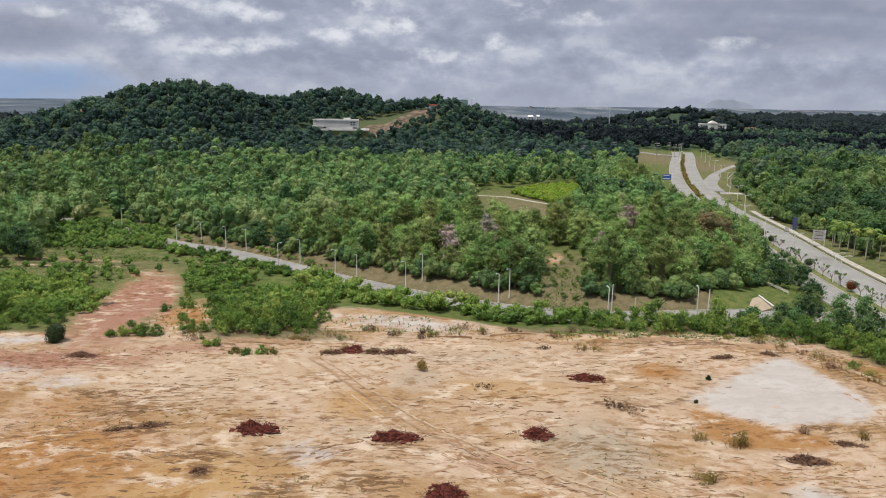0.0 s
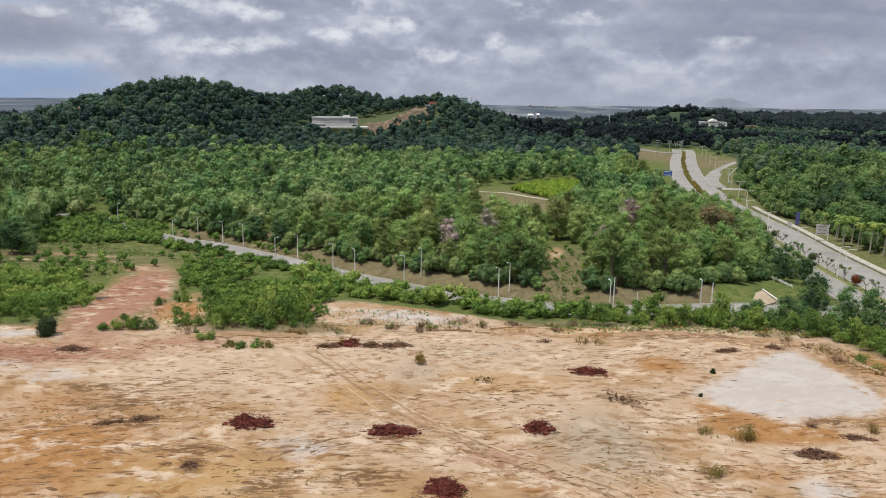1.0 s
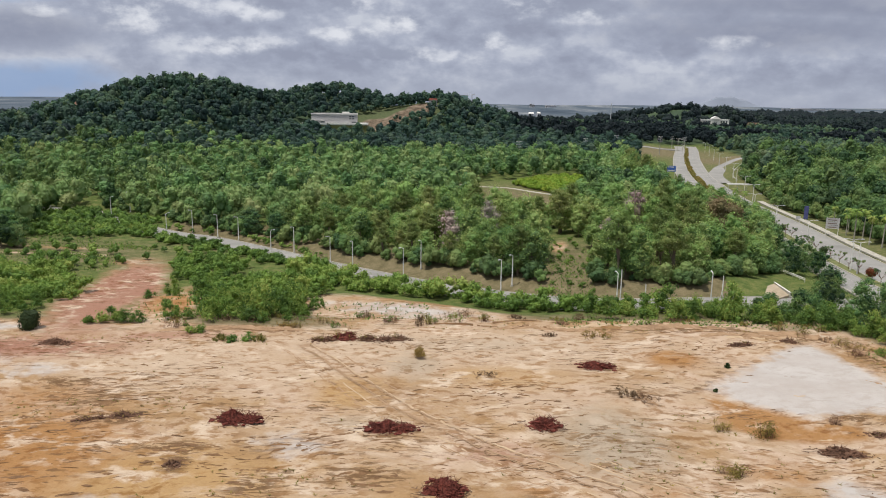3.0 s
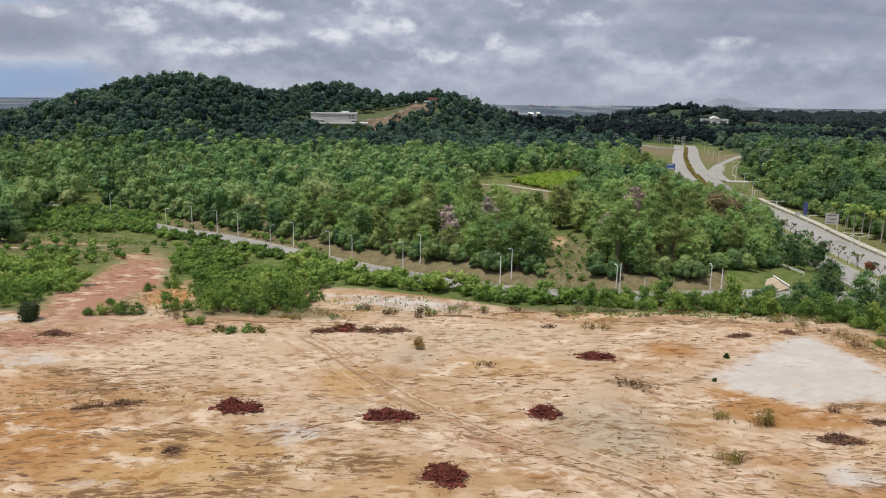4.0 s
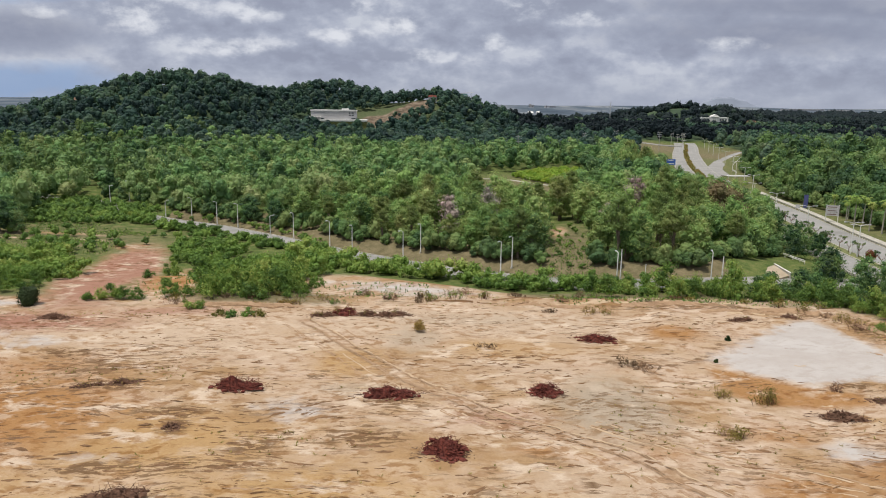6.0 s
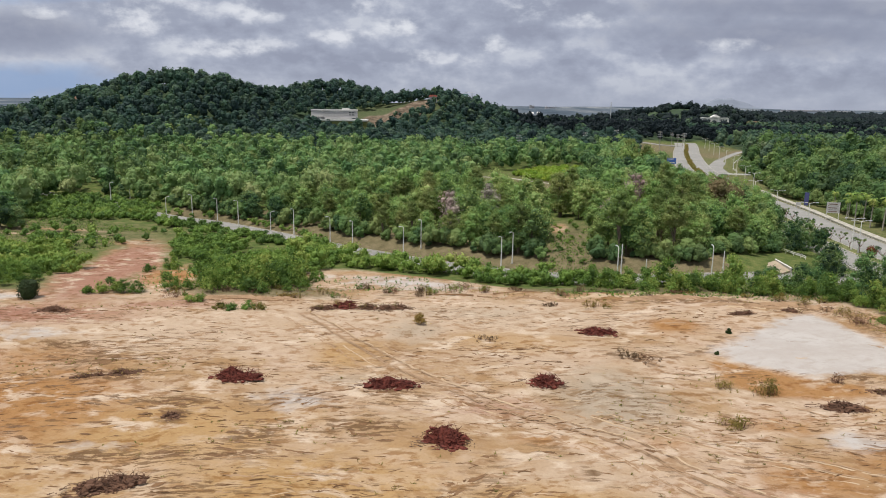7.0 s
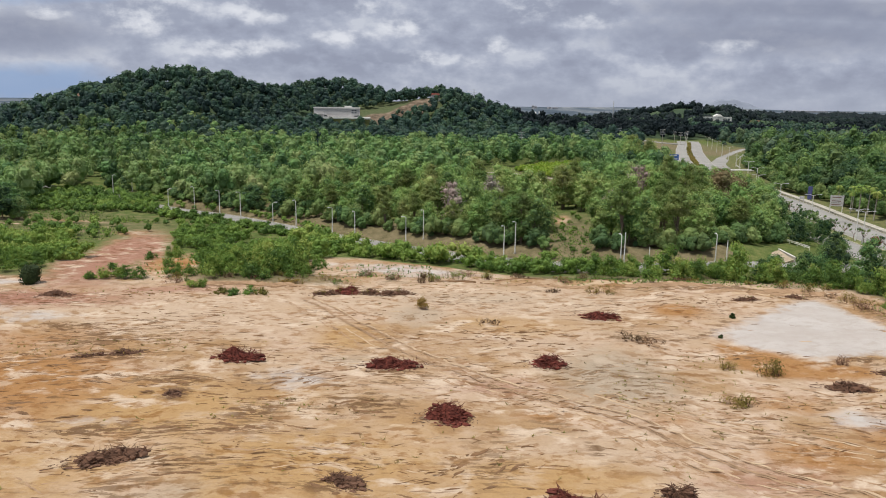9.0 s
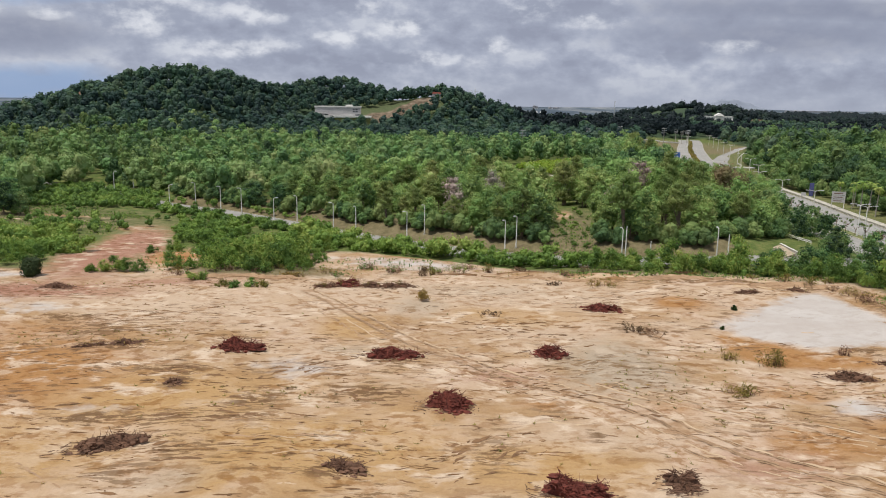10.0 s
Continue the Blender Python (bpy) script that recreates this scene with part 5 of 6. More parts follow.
def weed(seed, height, spread, count, mat, label, at, name="weed_clump"):
    """Thin stems with narrow leaves, as weeds grow on clay."""
    rng = np.random.default_rng(seed)
    lobes = [(rng.normal(0, spread * 0.45), rng.normal(0, spread * 0.3), height * rng.uniform(0.15, 0.9), height * rng.uniform(0.06, 0.26)) for k in range(26)]
    v, f, t = foliage(rng, lobes, int(count * 1.6), 0.2, core=0, slim=0.3, low=-1, loose=0.8)
    ob = new(name)
    part("leaves", (v, f), mat, ob, values={"tint": t}, kind="stuff")
    part("stem", [tube((x * 0.8, y * 0.8, -0.1), (x, y, z), 0.035, 0.015, 4) for x, y, z, r in lobes], BROWNWOOD, ob, kind="stuff")
    ob.matrix_basis = on(*at)
    return tagged(ob, label, "weeds", "weed clumps on the clay")


weed(1, 2.6, 2.6, 420, OLIVE, "yellow-green weed clump on orange clay", (50.2, 111.8))
weed(2, 1.4, 2.2, 260, OLIVE, "yellow-green weed clump on clay", (41, 99.7))
weed(3, 1.3, 3.4, 330, DRY, "dry brown weed clump on pale clay", (33.6, 124.8))
weed(4, 1.5, 3.2, 300, OLIVE, "olive weed clump with dead stems", (33.8, 157.9))
weed(5, 1.3, 2.0, 160, OLIVE, "sparse olive weeds on clay", (44, 113.5))
weed(6, 0.9, 3.0, 150, DRY, "sparse dry weeds on clay", (9, 134))
weed(7, 0.9, 2.0, 120, DRY, "sparse dry weeds on clay", (24, 158))
weed(8, 2.2, 1.2, 120, OLIVE, "upright weeds at the edge of the clearing", (10, 166))
weed(9, 1.2, 1.2, 100, DRY, "dry weeds beside white soil", (63, 116))
weed(10, 1.6, 1.4, 130, OLIVE, "weeds beside white soil", (72, 114))
weed(11, 1.8, 2.5, 200, OLIVE, "olive weeds on the edge of the clearing", (84, 153))
for k, (x, y) in enumerate([(82, 156), (86, 151), (90, 143), (92, 137), (88, 140), (94, 130), (84, 147), (79, 159), (96, 124)]):
    weed(160 + k, 1.0 + 0.2 * (k % 4), 2.2, 130, (DRY, OLIVE, SCRUB)[k % 3], ("dry brown weeds on the ragged edge of the clearing", "olive weeds on the ragged edge of the clearing", "green weeds on the ragged edge of the clearing")[k % 3], (x, y))
weed(12, 1.6, 2.5, 200, SCRUB, "green weeds on the edge of the clearing", (88, 147))


rng = np.random.default_rng(61)
for k in range(46):
    x = rng.uniform(-60, 92)
    y = float(np.interp(x, [-62, -25, 3, 63, 82, 92], [160, 163, 166, 166.5, 163, 146])) + rng.uniform(-2, 6)
    mat, words = ((OLIVE, "olive weeds along the edge of the clearing"), (DRY, "dry weeds along the edge of the clearing"), (SCRUB, "green weeds along the edge of the clearing"))[k % 3]
    weed(100 + k, rng.uniform(0.6, 1.7), rng.uniform(0.8, 2.6), 110, mat, words, (x, y))


def tufts(name, seed, zones, mat, height, label):
    """Small tufts of stiff leaves over stretches of ground (x, y, half-width, half-depth, number)."""
    rng = np.random.default_rng(seed)
    vs, n = [], 0
    for cx, cy, w, d, count in zones:
        x, y = rng.uniform(-1, 1, count) * w + cx, rng.uniform(-1, 1, count) * d + cy
        z = surface(x, y)
        for px, py, pz in zip(x, y, z):
            for k in range(5):
                a, r, h = rng.uniform(0, 6.3), rng.uniform(0.05, 0.3), height * rng.uniform(0.4, 1.2)
                b = np.array([px, py, pz - 0.05])
                tip = b + (math.cos(a) * r * 2, math.sin(a) * r * 2, h)
                w2 = np.array([math.sin(a), -math.cos(a), 0]) * 0.09
                vs += [b - w2, b + w2, tip]
    f = np.arange(len(vs)).reshape(-1, 3)
    t = np.repeat(rng.uniform(0, 1, len(vs) // 15), 15)
    return tagged(new(name, mesh_of(name, vs, f, mat, {"tint": t})), label, "grass", kind="stuff")


tufts("weed_tufts", 3, [(88, 145, 5, 12, 160), (93, 130, 4, 12, 120), (-55, 118, 15, 4, 90), (34, 106, 12, 12, 90), (-20, 96, 12, 4, 40), (52, 98, 18, 9, 50), (-5, 86, 34, 7, 40), (20, 165, 62, 4, 260), (-80, 152, 25, 3, 70), (-5, 110, 60, 45, 60)], OLIVE, 0.3, "sparse olive weed tufts on bare clay")
tufts("grass_tufts", 4, [(-16, 174, 14, 8, 150), (60, 168, 34, 4, 700), (-64, 182, 9, 20, 220), (-128, 236, 24, 10, 700), (-140, 262, 30, 7, 900), (-120, 244, 12, 4, 500), (-110, 262, 8, 3, 300), (-150, 275, 25, 8, 900), (36, 215, 6, 22, 700), (-150, 300, 30, 20, 2000)], SCRUB, 0.55, "rough green grass and low weeds")
verge = np.repeat(SIDE_ROAD[6:], 6, axis=0) + rng.uniform(-1, 1, (len(SIDE_ROAD[6:]) * 6, 2)) * (2.5, 1.2) + (-2.2, -6.4)
woods("scrub", [foliage(np.random.default_rng(320 + k), [(rng.uniform(-0.8, 0.8), rng.uniform(-0.5, 0.5), rng.uniform(0.2, 0.7), rng.uniform(0.2, 0.4)) for n in range(4)], 40, 0.2, core=0.7, low=-0.3, slim=0.4, loose=0.6) for k in range(4)], verge, SCRUB, (0.4, 1.6), "low weeds along the kerb of the side road", 34)
lime = spots([(42, 440), (60, 396), (78, 404), (91, 468), (82, 484), (58, 462)], 2.2, 390, 480, rng)
woods("lime_undergrowth", crowns(97, 3, 2.4, 1.8, 4, 26, 0.5), lime, LIME, (0.7, 1.3), "bright lime green undergrowth in a glade", 21)
field = np.concatenate([along([(-134, 290), (-120, 284), (-108, 279), (-99, 272)], 1.4) + rng.uniform(-2.2, 2.2, (len(along([(-134, 290), (-120, 284), (-108, 279), (-99, 272)], 1.4)), 2)), np.column_stack([rng.uniform(-165, -92, 45), 228 + 34 * rng.uniform(0, 1, 45)]), spots([(-190, 262), (-160, 330), (-118, 312), (-112, 290), (-128, 272)], 3.0, 255, 335, rng, wide=0.9), spots([(-100, 266), (-92, 262), (-60, 248), (-40, 234), (-38, 224), (-60, 240)], 3.6, 205, 270, rng)])
woods("scrub", crowns(98, 4, 2.4, 1.8, 5, 60, 0.32), field, SCRUB, (0.5, 1.2), "low green scrub on old cleared land", 22)


# ---- brushwood piles ----
def heap(seed, length, width, height, sticks, mat, label, at, turn=0.0, weeds=0):
    """A bulldozed pile: ragged lumps of earth and stumps, bristling with roots and branches, with litter round its foot."""
    rng = np.random.default_rng(seed)
    pile = new("brush_pile")
    n, m = 30, 11
    knobs = [(rng.uniform(-0.36, 0.36) * length, rng.uniform(-0.24, 0.24) * width, rng.uniform(0.45, 1.0) * height, rng.uniform(0.16, 0.3) * width) for k in range(max(3, int(length)))]

    def rise(x, y):
        """Height of the lumps over the foot."""
        return max(h * math.exp(-((x - cx) ** 2 / (1.7 * r) ** 2 + (y - cy) ** 2 / r ** 2)) for cx, cy, h, r in knobs)

    v = []
    for i in range(m + 1):
        for j in range(n):
            a, r = j * 2 * np.pi / n, i / m
            edge = 1 + 0.28 * math.sin(3 * a + seed) + 0.2 * math.sin(5 * a + 2 * seed) + 0.14 * rng.uniform(-1, 1)
            x, y = math.cos(a) * r * length * 0.46 * edge, math.sin(a) * r * width * 0.46 * edge
            v.append((x, y, rise(x, y) * (1 - r ** 3) + height * 0.12 * (1 - r) + rng.uniform(-0.14, 0.14) * (r < 1) - 0.12))
    f = [(i * n + j, i * n + (j + 1) % n, (i + 1) * n + (j + 1) % n, (i + 1) * n + j) for i in range(m) for j in range(n)]
    part("earth_core", (np.array(v), np.array(f)), mat, pile)
    lumps = []
    for k in range(sticks // 2):
        a, r, s = rng.uniform(0, 2 * np.pi), rng.uniform(0, 1.25) ** 0.8, rng.uniform(0.08, 0.34) * min(1.3, height) ** 0.5
        x, y = math.cos(a) * r * length / 2, math.sin(a) * r * width / 2
        lumps.append((ICO_V * rng.uniform(0.6, 1.4, (12, 1)) * (s * rng.uniform(0.9, 2.2), s, s * 0.7) + (x, y, rise(x, y) * 0.85), ICO_F))
    part("rubble", lumps, mat, pile, kind="stuff")
    bars = []
    for k in range(int(sticks * 1.7)):
        a, r = rng.uniform(0, 2 * np.pi), rng.uniform(0, 0.95) ** 0.7
        x, y = math.cos(a) * r * length / 2, math.sin(a) * r * width / 2
        p = np.array([x, y, rise(x, y) * 0.9])
        d = rng.normal(size=3) * (1.0, 0.8, 0.5)
        d[2] = abs(d[2]) * (0.75 if rng.uniform() < 0.35 else 0.2)
        d = d / np.linalg.norm(d) * rng.uniform(0.35, 1.25) * min(1.15, height)
        mid = p + d * 0.5 + rng.normal(size=3) * 0.12
        w = rng.uniform(0.025, 0.085)
        bars += [tube(p - d * 0.3, mid, w, w * 0.7, 4), tube(mid, p + d + rng.normal(size=3) * 0.25, w * 0.7, w * 0.25, 4)]
    part("brushwood", bars, mat, pile, kind="stuff")
    litter = []
    for k in range(sticks // 2):
        a, r = rng.uniform(0, 2 * np.pi), rng.uniform(0.9, 1.7)
        x, y = math.cos(a) * r * length / 2 - 0.5, math.sin(a) * r * width / 2
        d = np.array([rng.normal(0, 1), rng.normal(0, 0.4), 0.0]) * rng.uniform(0.15, 0.55)
        litter.append(tube(np.array([x, y, 0.02]) - d, np.array([x, y, rng.uniform(0.05, 0.22)]) + d, 0.06, 0.03, 4))
    part("litter", litter, GREYWOOD, pile, "grey-brown twigs", kind="stuff")
    if weeds:
        lobes = [(rng.uniform(-1, 1) * length * 0.42, rng.uniform(-1, 1) * width * 0.4, height * rng.uniform(0.3, 0.8), 0.5) for k in range(10)]
        lv, lf, lt = foliage(rng, lobes, weeds, 0.2, core=0, low=-1, slim=0.4)
        part("weeds", (lv, lf), OLIVE, pile, "olive weeds growing through", {"tint": lt}, "stuff")
    pile.matrix_basis = on(*at, turn) @ Matrix.Diagonal((0.9, 0.9, 1.0, 1))
    return tagged(pile, label, "brush pile", "bulldozed piles on the clearing")


for k, (x, y, l, w, h, s, turn) in enumerate([(30.4, 140.5, 7.6, 3.4, 1.5, 110, -18), (-31.2, 114.4, 8.0, 3.6, 1.9, 130, 6), (-6.9, 111.9, 8.6, 3.6, 1.7, 130, -4), (16.3, 113.6, 6.0, 3.2, 1.6, 100, 4), (1.2, 93.8, 6.0, 4.2, 2.0, 140, -8), (13.7, 72.8, 6.4, 4.2, 2.0, 150, -10)]):
    heap(k + 1, l, w, h, s, ROOT, "dark red heap of roots and branches on clay", (x, y), turn)
heap(11, 8.4, 4.0, 1.5, 110, BROWNWOOD, "long brown heap of brushwood on clay", (-36.0, 81.8), 18)
heap(12, 4.6, 3.2, 1.5, 80, BROWNWOOD, "brown heap of roots on clay", (-9.8, 77.4), -15)
heap(13, 3.4, 3.0, 1.7, 80, BROWNWOOD, "round grey-brown heap of twigs on clay", (24.8, 75.2), 0)
heap(14, 7.0, 2.6, 1.1, 70, BROWNWOOD, "low grey-brown heap of brushwood on clay", (58.8, 106.2), -12)
heap(15, 8.0, 3.2, 1.2, 70, BROWNWOOD, "low pinkish heap of earth and brushwood", (-77.6, 149.0), 4)
for k, (x, y, l, w, h) in enumerate([(-24.0, 153.0, 5.0, 2.6, 1.1), (-19.6, 154.4, 6.0, 3.4, 1.6), (-14.6, 153.4, 4.4, 2.6, 1.0)]):
    heap(31 + k, l, w, h, 70, ROOT if k == 1 else BROWNWOOD, "ragged windrow of grey-brown deadwood and weeds", (x, y), 6 * k - 6, 90)
heap(17, 7.4, 3.0, 1.3, 90, BROWNWOOD, "grey-brown heap of deadwood with weeds", (-9.5, 153.5), 8, 90)
heap(18, 5.0, 2.0, 0.6, 50, BROWNWOOD, "flattened patch of deadwood on clay", (-53.5, 113.4), 6, 40)
heap(19, 5.0, 2.0, 0.7, 50, BROWNWOOD, "flattened patch of deadwood on clay", (-48.4, 114.6), 8, 20)
heap(24, 2.8, 2.4, 0.6, 40, BROWNWOOD, "small dark patch of twigs on clay", (-36.2, 100.8), -20)
heap(20, 6.0, 2.0, 0.7, 40, BROWNWOOD, "low heap of deadwood beside white soil", (68, 112), -8, 30)
heap(21, 6.0, 2.0, 0.9, 40, BROWNWOOD, "low heap of deadwood at the edge of the clearing", (62, 152), 12, 30)
heap(22, 5.0, 2.0, 0.8, 40, BROWNWOOD, "low heap of deadwood at the edge of the clearing", (74, 155), -12, 30)


def bank_of_earth(points, width, height, seed):
    """A low uneven ridge of pushed earth along the edge of the clearing."""
    line = along(points, 0.8)
    rng = np.random.default_rng(seed)
    d = np.gradient(line, axis=0)
    d /= np.linalg.norm(d, axis=1, keepdims=True)
    side = np.stack([d[:, 1], -d[:, 0]], 1)
    taper = np.minimum(1, np.minimum(np.arange(len(line)), np.arange(len(line))[::-1]) / 4)
    rows = []
    for k, (off, up) in enumerate([(-1, -0.25), (-0.55, 0.45), (-0.1, 1.0), (0.3, 0.8), (0.65, 0.3), (1, -0.25)]):
        p = line + side * (off * width / 2 + rng.normal(0, 0.14, len(line)))[:, None]
        h = up * height * (taper * (0.5 + 0.9 * rng.uniform(size=len(line))) if up > 0 else 1)
        rows.append(np.column_stack([p, surface(p[:, 0], p[:, 1]) + h]))
    v = np.stack(rows, 1).reshape(-1, 3)
    n = np.arange(len(line) - 1)[:, None] * 6
    f = np.concatenate([n + (k, k + 1, k + 7, k + 6) for k in range(5)])
    ob = new("earth_ridge", mesh_of("earth_ridge", v, f, PRESSED))
    return tagged(ob, "low ridge of pushed brown earth at the edge of the clearing", "earth ridge", "earth ridges")


for k, (a, w, h) in enumerate([([(-60, 158), (-45, 159), (-30, 159.5)], 2.4, 0.45), ([(12, 162), (22, 163), (34, 161.5)], 1.8, 0.35), ([(40, 162.5), (52, 163.5), (64, 163)], 2.2, 0.5), ([(56, 158), (66, 159), (74, 157.5)], 2.0, 0.4), ([(70, 161.5), (79, 159), (85, 153), (88, 145)], 2.8, 0.7), ([(84, 140), (89, 134), (92, 124)], 2.4, 0.6)]):
    bank_of_earth(a, w, h, 40 + k)


def clods(seed, count):
    """Ridges of dark churned mud and scattered sticks, drawn out along the scrapes."""
    rng = np.random.default_rng(seed)
    shape = np.array([(-1, 0, 0), (-0.4, 0.5, 0), (0.5, 0.45, 0), (1, 0, 0), (0.4, -0.5, 0), (-0.5, -0.45, 0), (-0.35, 0.08, 1), (0.35, -0.05, 0.8)])
    face = np.array([(0, 6, 1), (1, 6, 7), (1, 7, 2), (2, 7, 3), (3, 7, 4), (4, 7, 6), (4, 6, 5), (5, 6, 0)])[:, ::-1]
    centres = np.column_stack([rng.uniform(-100, 85, 70), rng.uniform(68, 160, 70)])
    at = centres[rng.integers(70, size=count)] + rng.normal(size=(count, 2)) * (7, 2.2)
    keep = inside(SITE, at[:, 0], at[:, 1] + 3) & (((at[:, 0] - 66) / 18) ** 2 + ((at[:, 1] - 134) / 15) ** 2 > 1)
    at = at[keep]
    vs, fs = [], []
    z = surface(at[:, 0], at[:, 1])
    for i, (x, y) in enumerate(at):
        a = rng.normal(0.06, 0.25)
        s = shape * (rng.uniform(0.2, 1.2) ** 1.5, rng.uniform(0.06, 0.17), rng.uniform(0.04, 0.14)) * rng.uniform(0.85, 1.15, shape.shape)
        c, d = math.cos(a), math.sin(a)
        vs.append(np.column_stack([s[:, 0] * c - s[:, 1] * d + x, s[:, 0] * d + s[:, 1] * c + y, s[:, 2] + z[i] - 0.03]))
        fs.append(face + 8 * i)
    ob = new("mud_clods", mesh_of("mud_clods", np.concatenate(vs), np.concatenate(fs), MUD))
    return tagged(ob, "dark clods of churned mud scattered on clay", "mud", kind="stuff")


clods(7, 3000)


# ---- lamps ----
def lamp_post(height, arms, label, name="street_lamp", reach=1.7):
    """A tapered steel post on a plinth, with one arm or two and their lanterns."""
    ob = new(name)
    part("plinth", [box(-0.3, 0.3, -0.3, 0.3, -0.4, 0.25), box(-0.22, 0.22, -0.22, 0.22, 0.25, 0.32)], CONCRETE, ob, "concrete plinth")
    part("pole", [tube((0, 0, 0.3), (0, 0, height * 0.5), 0.17, 0.14, 10), tube((0, 0, height * 0.5), (0, 0, height), 0.14, 0.10, 10), tube((0, 0, 0.3), (0, 0, 1.3), 0.20, 0.20, 10)], WHITE, ob)
    for s in arms:
        part("arm", [tube((0, 0, height - 0.1), (s * reach * 0.5, 0, height + 0.22), 0.075, 0.065), tube((s * reach * 0.5, 0, height + 0.22), (s * reach, 0, height + 0.3), 0.065, 0.05)], WHITE, ob)
        v, f = box(-0.42, 0.42, -0.17, 0.17, -0.1, 0.1)
        v[4:, :2] *= 0.7
        v += (s * (reach + 0.3), 0, height + 0.3)
        part("lantern", (v, f), STEEL, ob, "grey lantern")
    return tagged(ob, label, "street lamp")


single = lamp_post(8.9, (1,), "white single-arm street lamp beside the side road", reach=0.9)
double = lamp_post(9.6, (-1, 1), "white double-arm street lamp beside the dual carriageway", reach=2.2)
bare = lamp_post(9.2, (), "white lamp post with no arm")
short = lamp_post(5.6, (), "short white post beside the road")
SIDE_LAMPS = [(-164, 327, 0), (-140, 314, 0), (-137, 326, 180), (-105, 283, 0), (-98.5, 293, 180), (-85.5, 283, 0), (-76, 277.5, 180), (-57.4, 250, 0), (-51, 257, 180), (-35.8, 240, 0), (-27.6, 232.5, 180), (-11, 221.5, 0), (-5.9, 227, 180), (17, 205, 0), (20.4, 208, 180), (44, 183.2, 180), (72, 186, 0), (66.9, 182, 0)]
first_used = False
for x, y, turn in SIDE_LAMPS[:-2] + SIDE_LAMPS[-1:]:
    d = SIDE_ROAD[np.argmin(np.hypot(SIDE_ROAD[:, 0] - x, SIDE_ROAD[:, 1] - y))] - (x, y)
    m = pose(x, y, float(land(x, y)), 0, 0, math.degrees(math.atan2(d[1], d[0])))
    ob = copy_thing(single, m) if first_used else single
    ob.matrix_basis = m
    ob["group"] = "lamps along the side road"
    first_used = True
bare.matrix_basis = on(45.6, 186, 0)
short.matrix_basis = on(51.5, 184.8, 0)
copy_thing(short, on(74, 193, 0))
first_used = False
MAIN_LAMPS = [(121.4, 187), (123.9, 219), (124.4, 223.5), (128.2, 258.5), (133.6, 295), (140, 331), (155.2, 368.5), (168, 410), (180, 452), (193, 490), (209, 545), (221, 590), (235, 640), (249, 690), (262, 738), (228, 700), (205, 815), (175, 825)]
for x, y in MAIN_LAMPS:
    i = np.argmin(np.hypot(MEDIAN[:, 0] - x, MEDIAN[:, 1] - y))
    d = MEDIAN[min(i + 1, len(MEDIAN) - 1)] - MEDIAN[i - 1]
    m = pose(x, y, float(land(x, y)), 0, 0, math.degrees(math.atan2(d[1], d[0])) - 90)
    ob = copy_thing(double, m) if first_used else double
    ob.matrix_basis = m
    ob["group"] = "lamps along the dual carriageway"
    first_used = True


def utility_pole(height, label):
    """A concrete pole with three cross-arms and insulators."""
    ob = new("utility_pole")
    part("pole", [tube((0, 0, -0.4), (0, 0, height), 0.24, 0.15, 8)], CONCRETE, ob)
    for k in range(3):
        z = height - 0.5 - 1.5 * k
        arm = part("cross_arm", [box(-2.4, 2.4, -0.1, 0.1, z - 0.1, z + 0.1)], STEEL, ob)
        for x in (-2.2, -1.1, 1.1, 2.2):
            part("insulator", [tube((x, 0, z + 0.1), (x, 0, z + 0.5), 0.09, 0.06, 6)], WHITE, arm)
    return tagged(ob, label, "utility pole", "utility poles at the road crest")


wires = utility_pole(13, "concrete utility pole with three cross-arms at the crest of the road")
for i, (x, y) in enumerate(((243, 764), (252, 776), (248, 800), (259, 792), (206, 702), (164, 700), (61, 590), (123, 640))):
    m = on(x, y, 15 + 4 * i, 1.0 if i < 4 else 1.35)
    ob = copy_thing(wires, m) if i else wires
    ob.matrix_basis = m


# ---- plants along the dual carriageway ----
def palm_kind(height, seed, label):
    rng = np.random.default_rng(seed)
    ob = new("palm_tree")
    lean = rng.normal(0, 0.25, 2)
    knots = [np.array([lean[0] * k * k, lean[1] * k * k, height * k - 0.3]) for k in (0, 0.35, 0.7, 1.0)]
    part("trunk", [tube(a, b, 0.24 - 0.03 * i, 0.22 - 0.03 * i, 8) for i, (a, b) in enumerate(zip(knots, knots[1:]))], PALE_BARK, ob, "pale ringed trunk")
    for k in range(15):
        a = k * 2.4 + rng.uniform(-0.2, 0.2)
        rise = rng.uniform(-0.25, 1.1)
        length = rng.uniform(2.6, 3.3)
        vs, fs, p = [], [], knots[-1].copy()
        heading = np.array([math.cos(a), math.sin(a), 0])
        side = np.array([-math.sin(a), math.cos(a), 0])
        for i in range(9):
            up_now = rise - i * 0.22
            step = (heading * math.cos(up_now) + np.array([0, 0, math.sin(up_now)])) * length / 9
            w = 0.95 * math.sin(math.pi * (i + 1.2) / 11)
            for s in (-1, 1):
                n = len(vs)
                vs += [p - step * 0.1, p + step * 0.75, p + step * 0.9 + side * s * w + (0, 0, -0.35 * w)]
                fs.append((n, n + 1, n + 2) if s > 0 else (n, n + 2, n + 1))
            p = p + step
        part("frond", (np.array(vs), np.array(fs)), SCRUB, ob, values={"tint": np.full(len(vs), rng.uniform(0.4, 1.0))})
    return tagged(ob, label, "palm tree", "palms beside the dual carriageway")


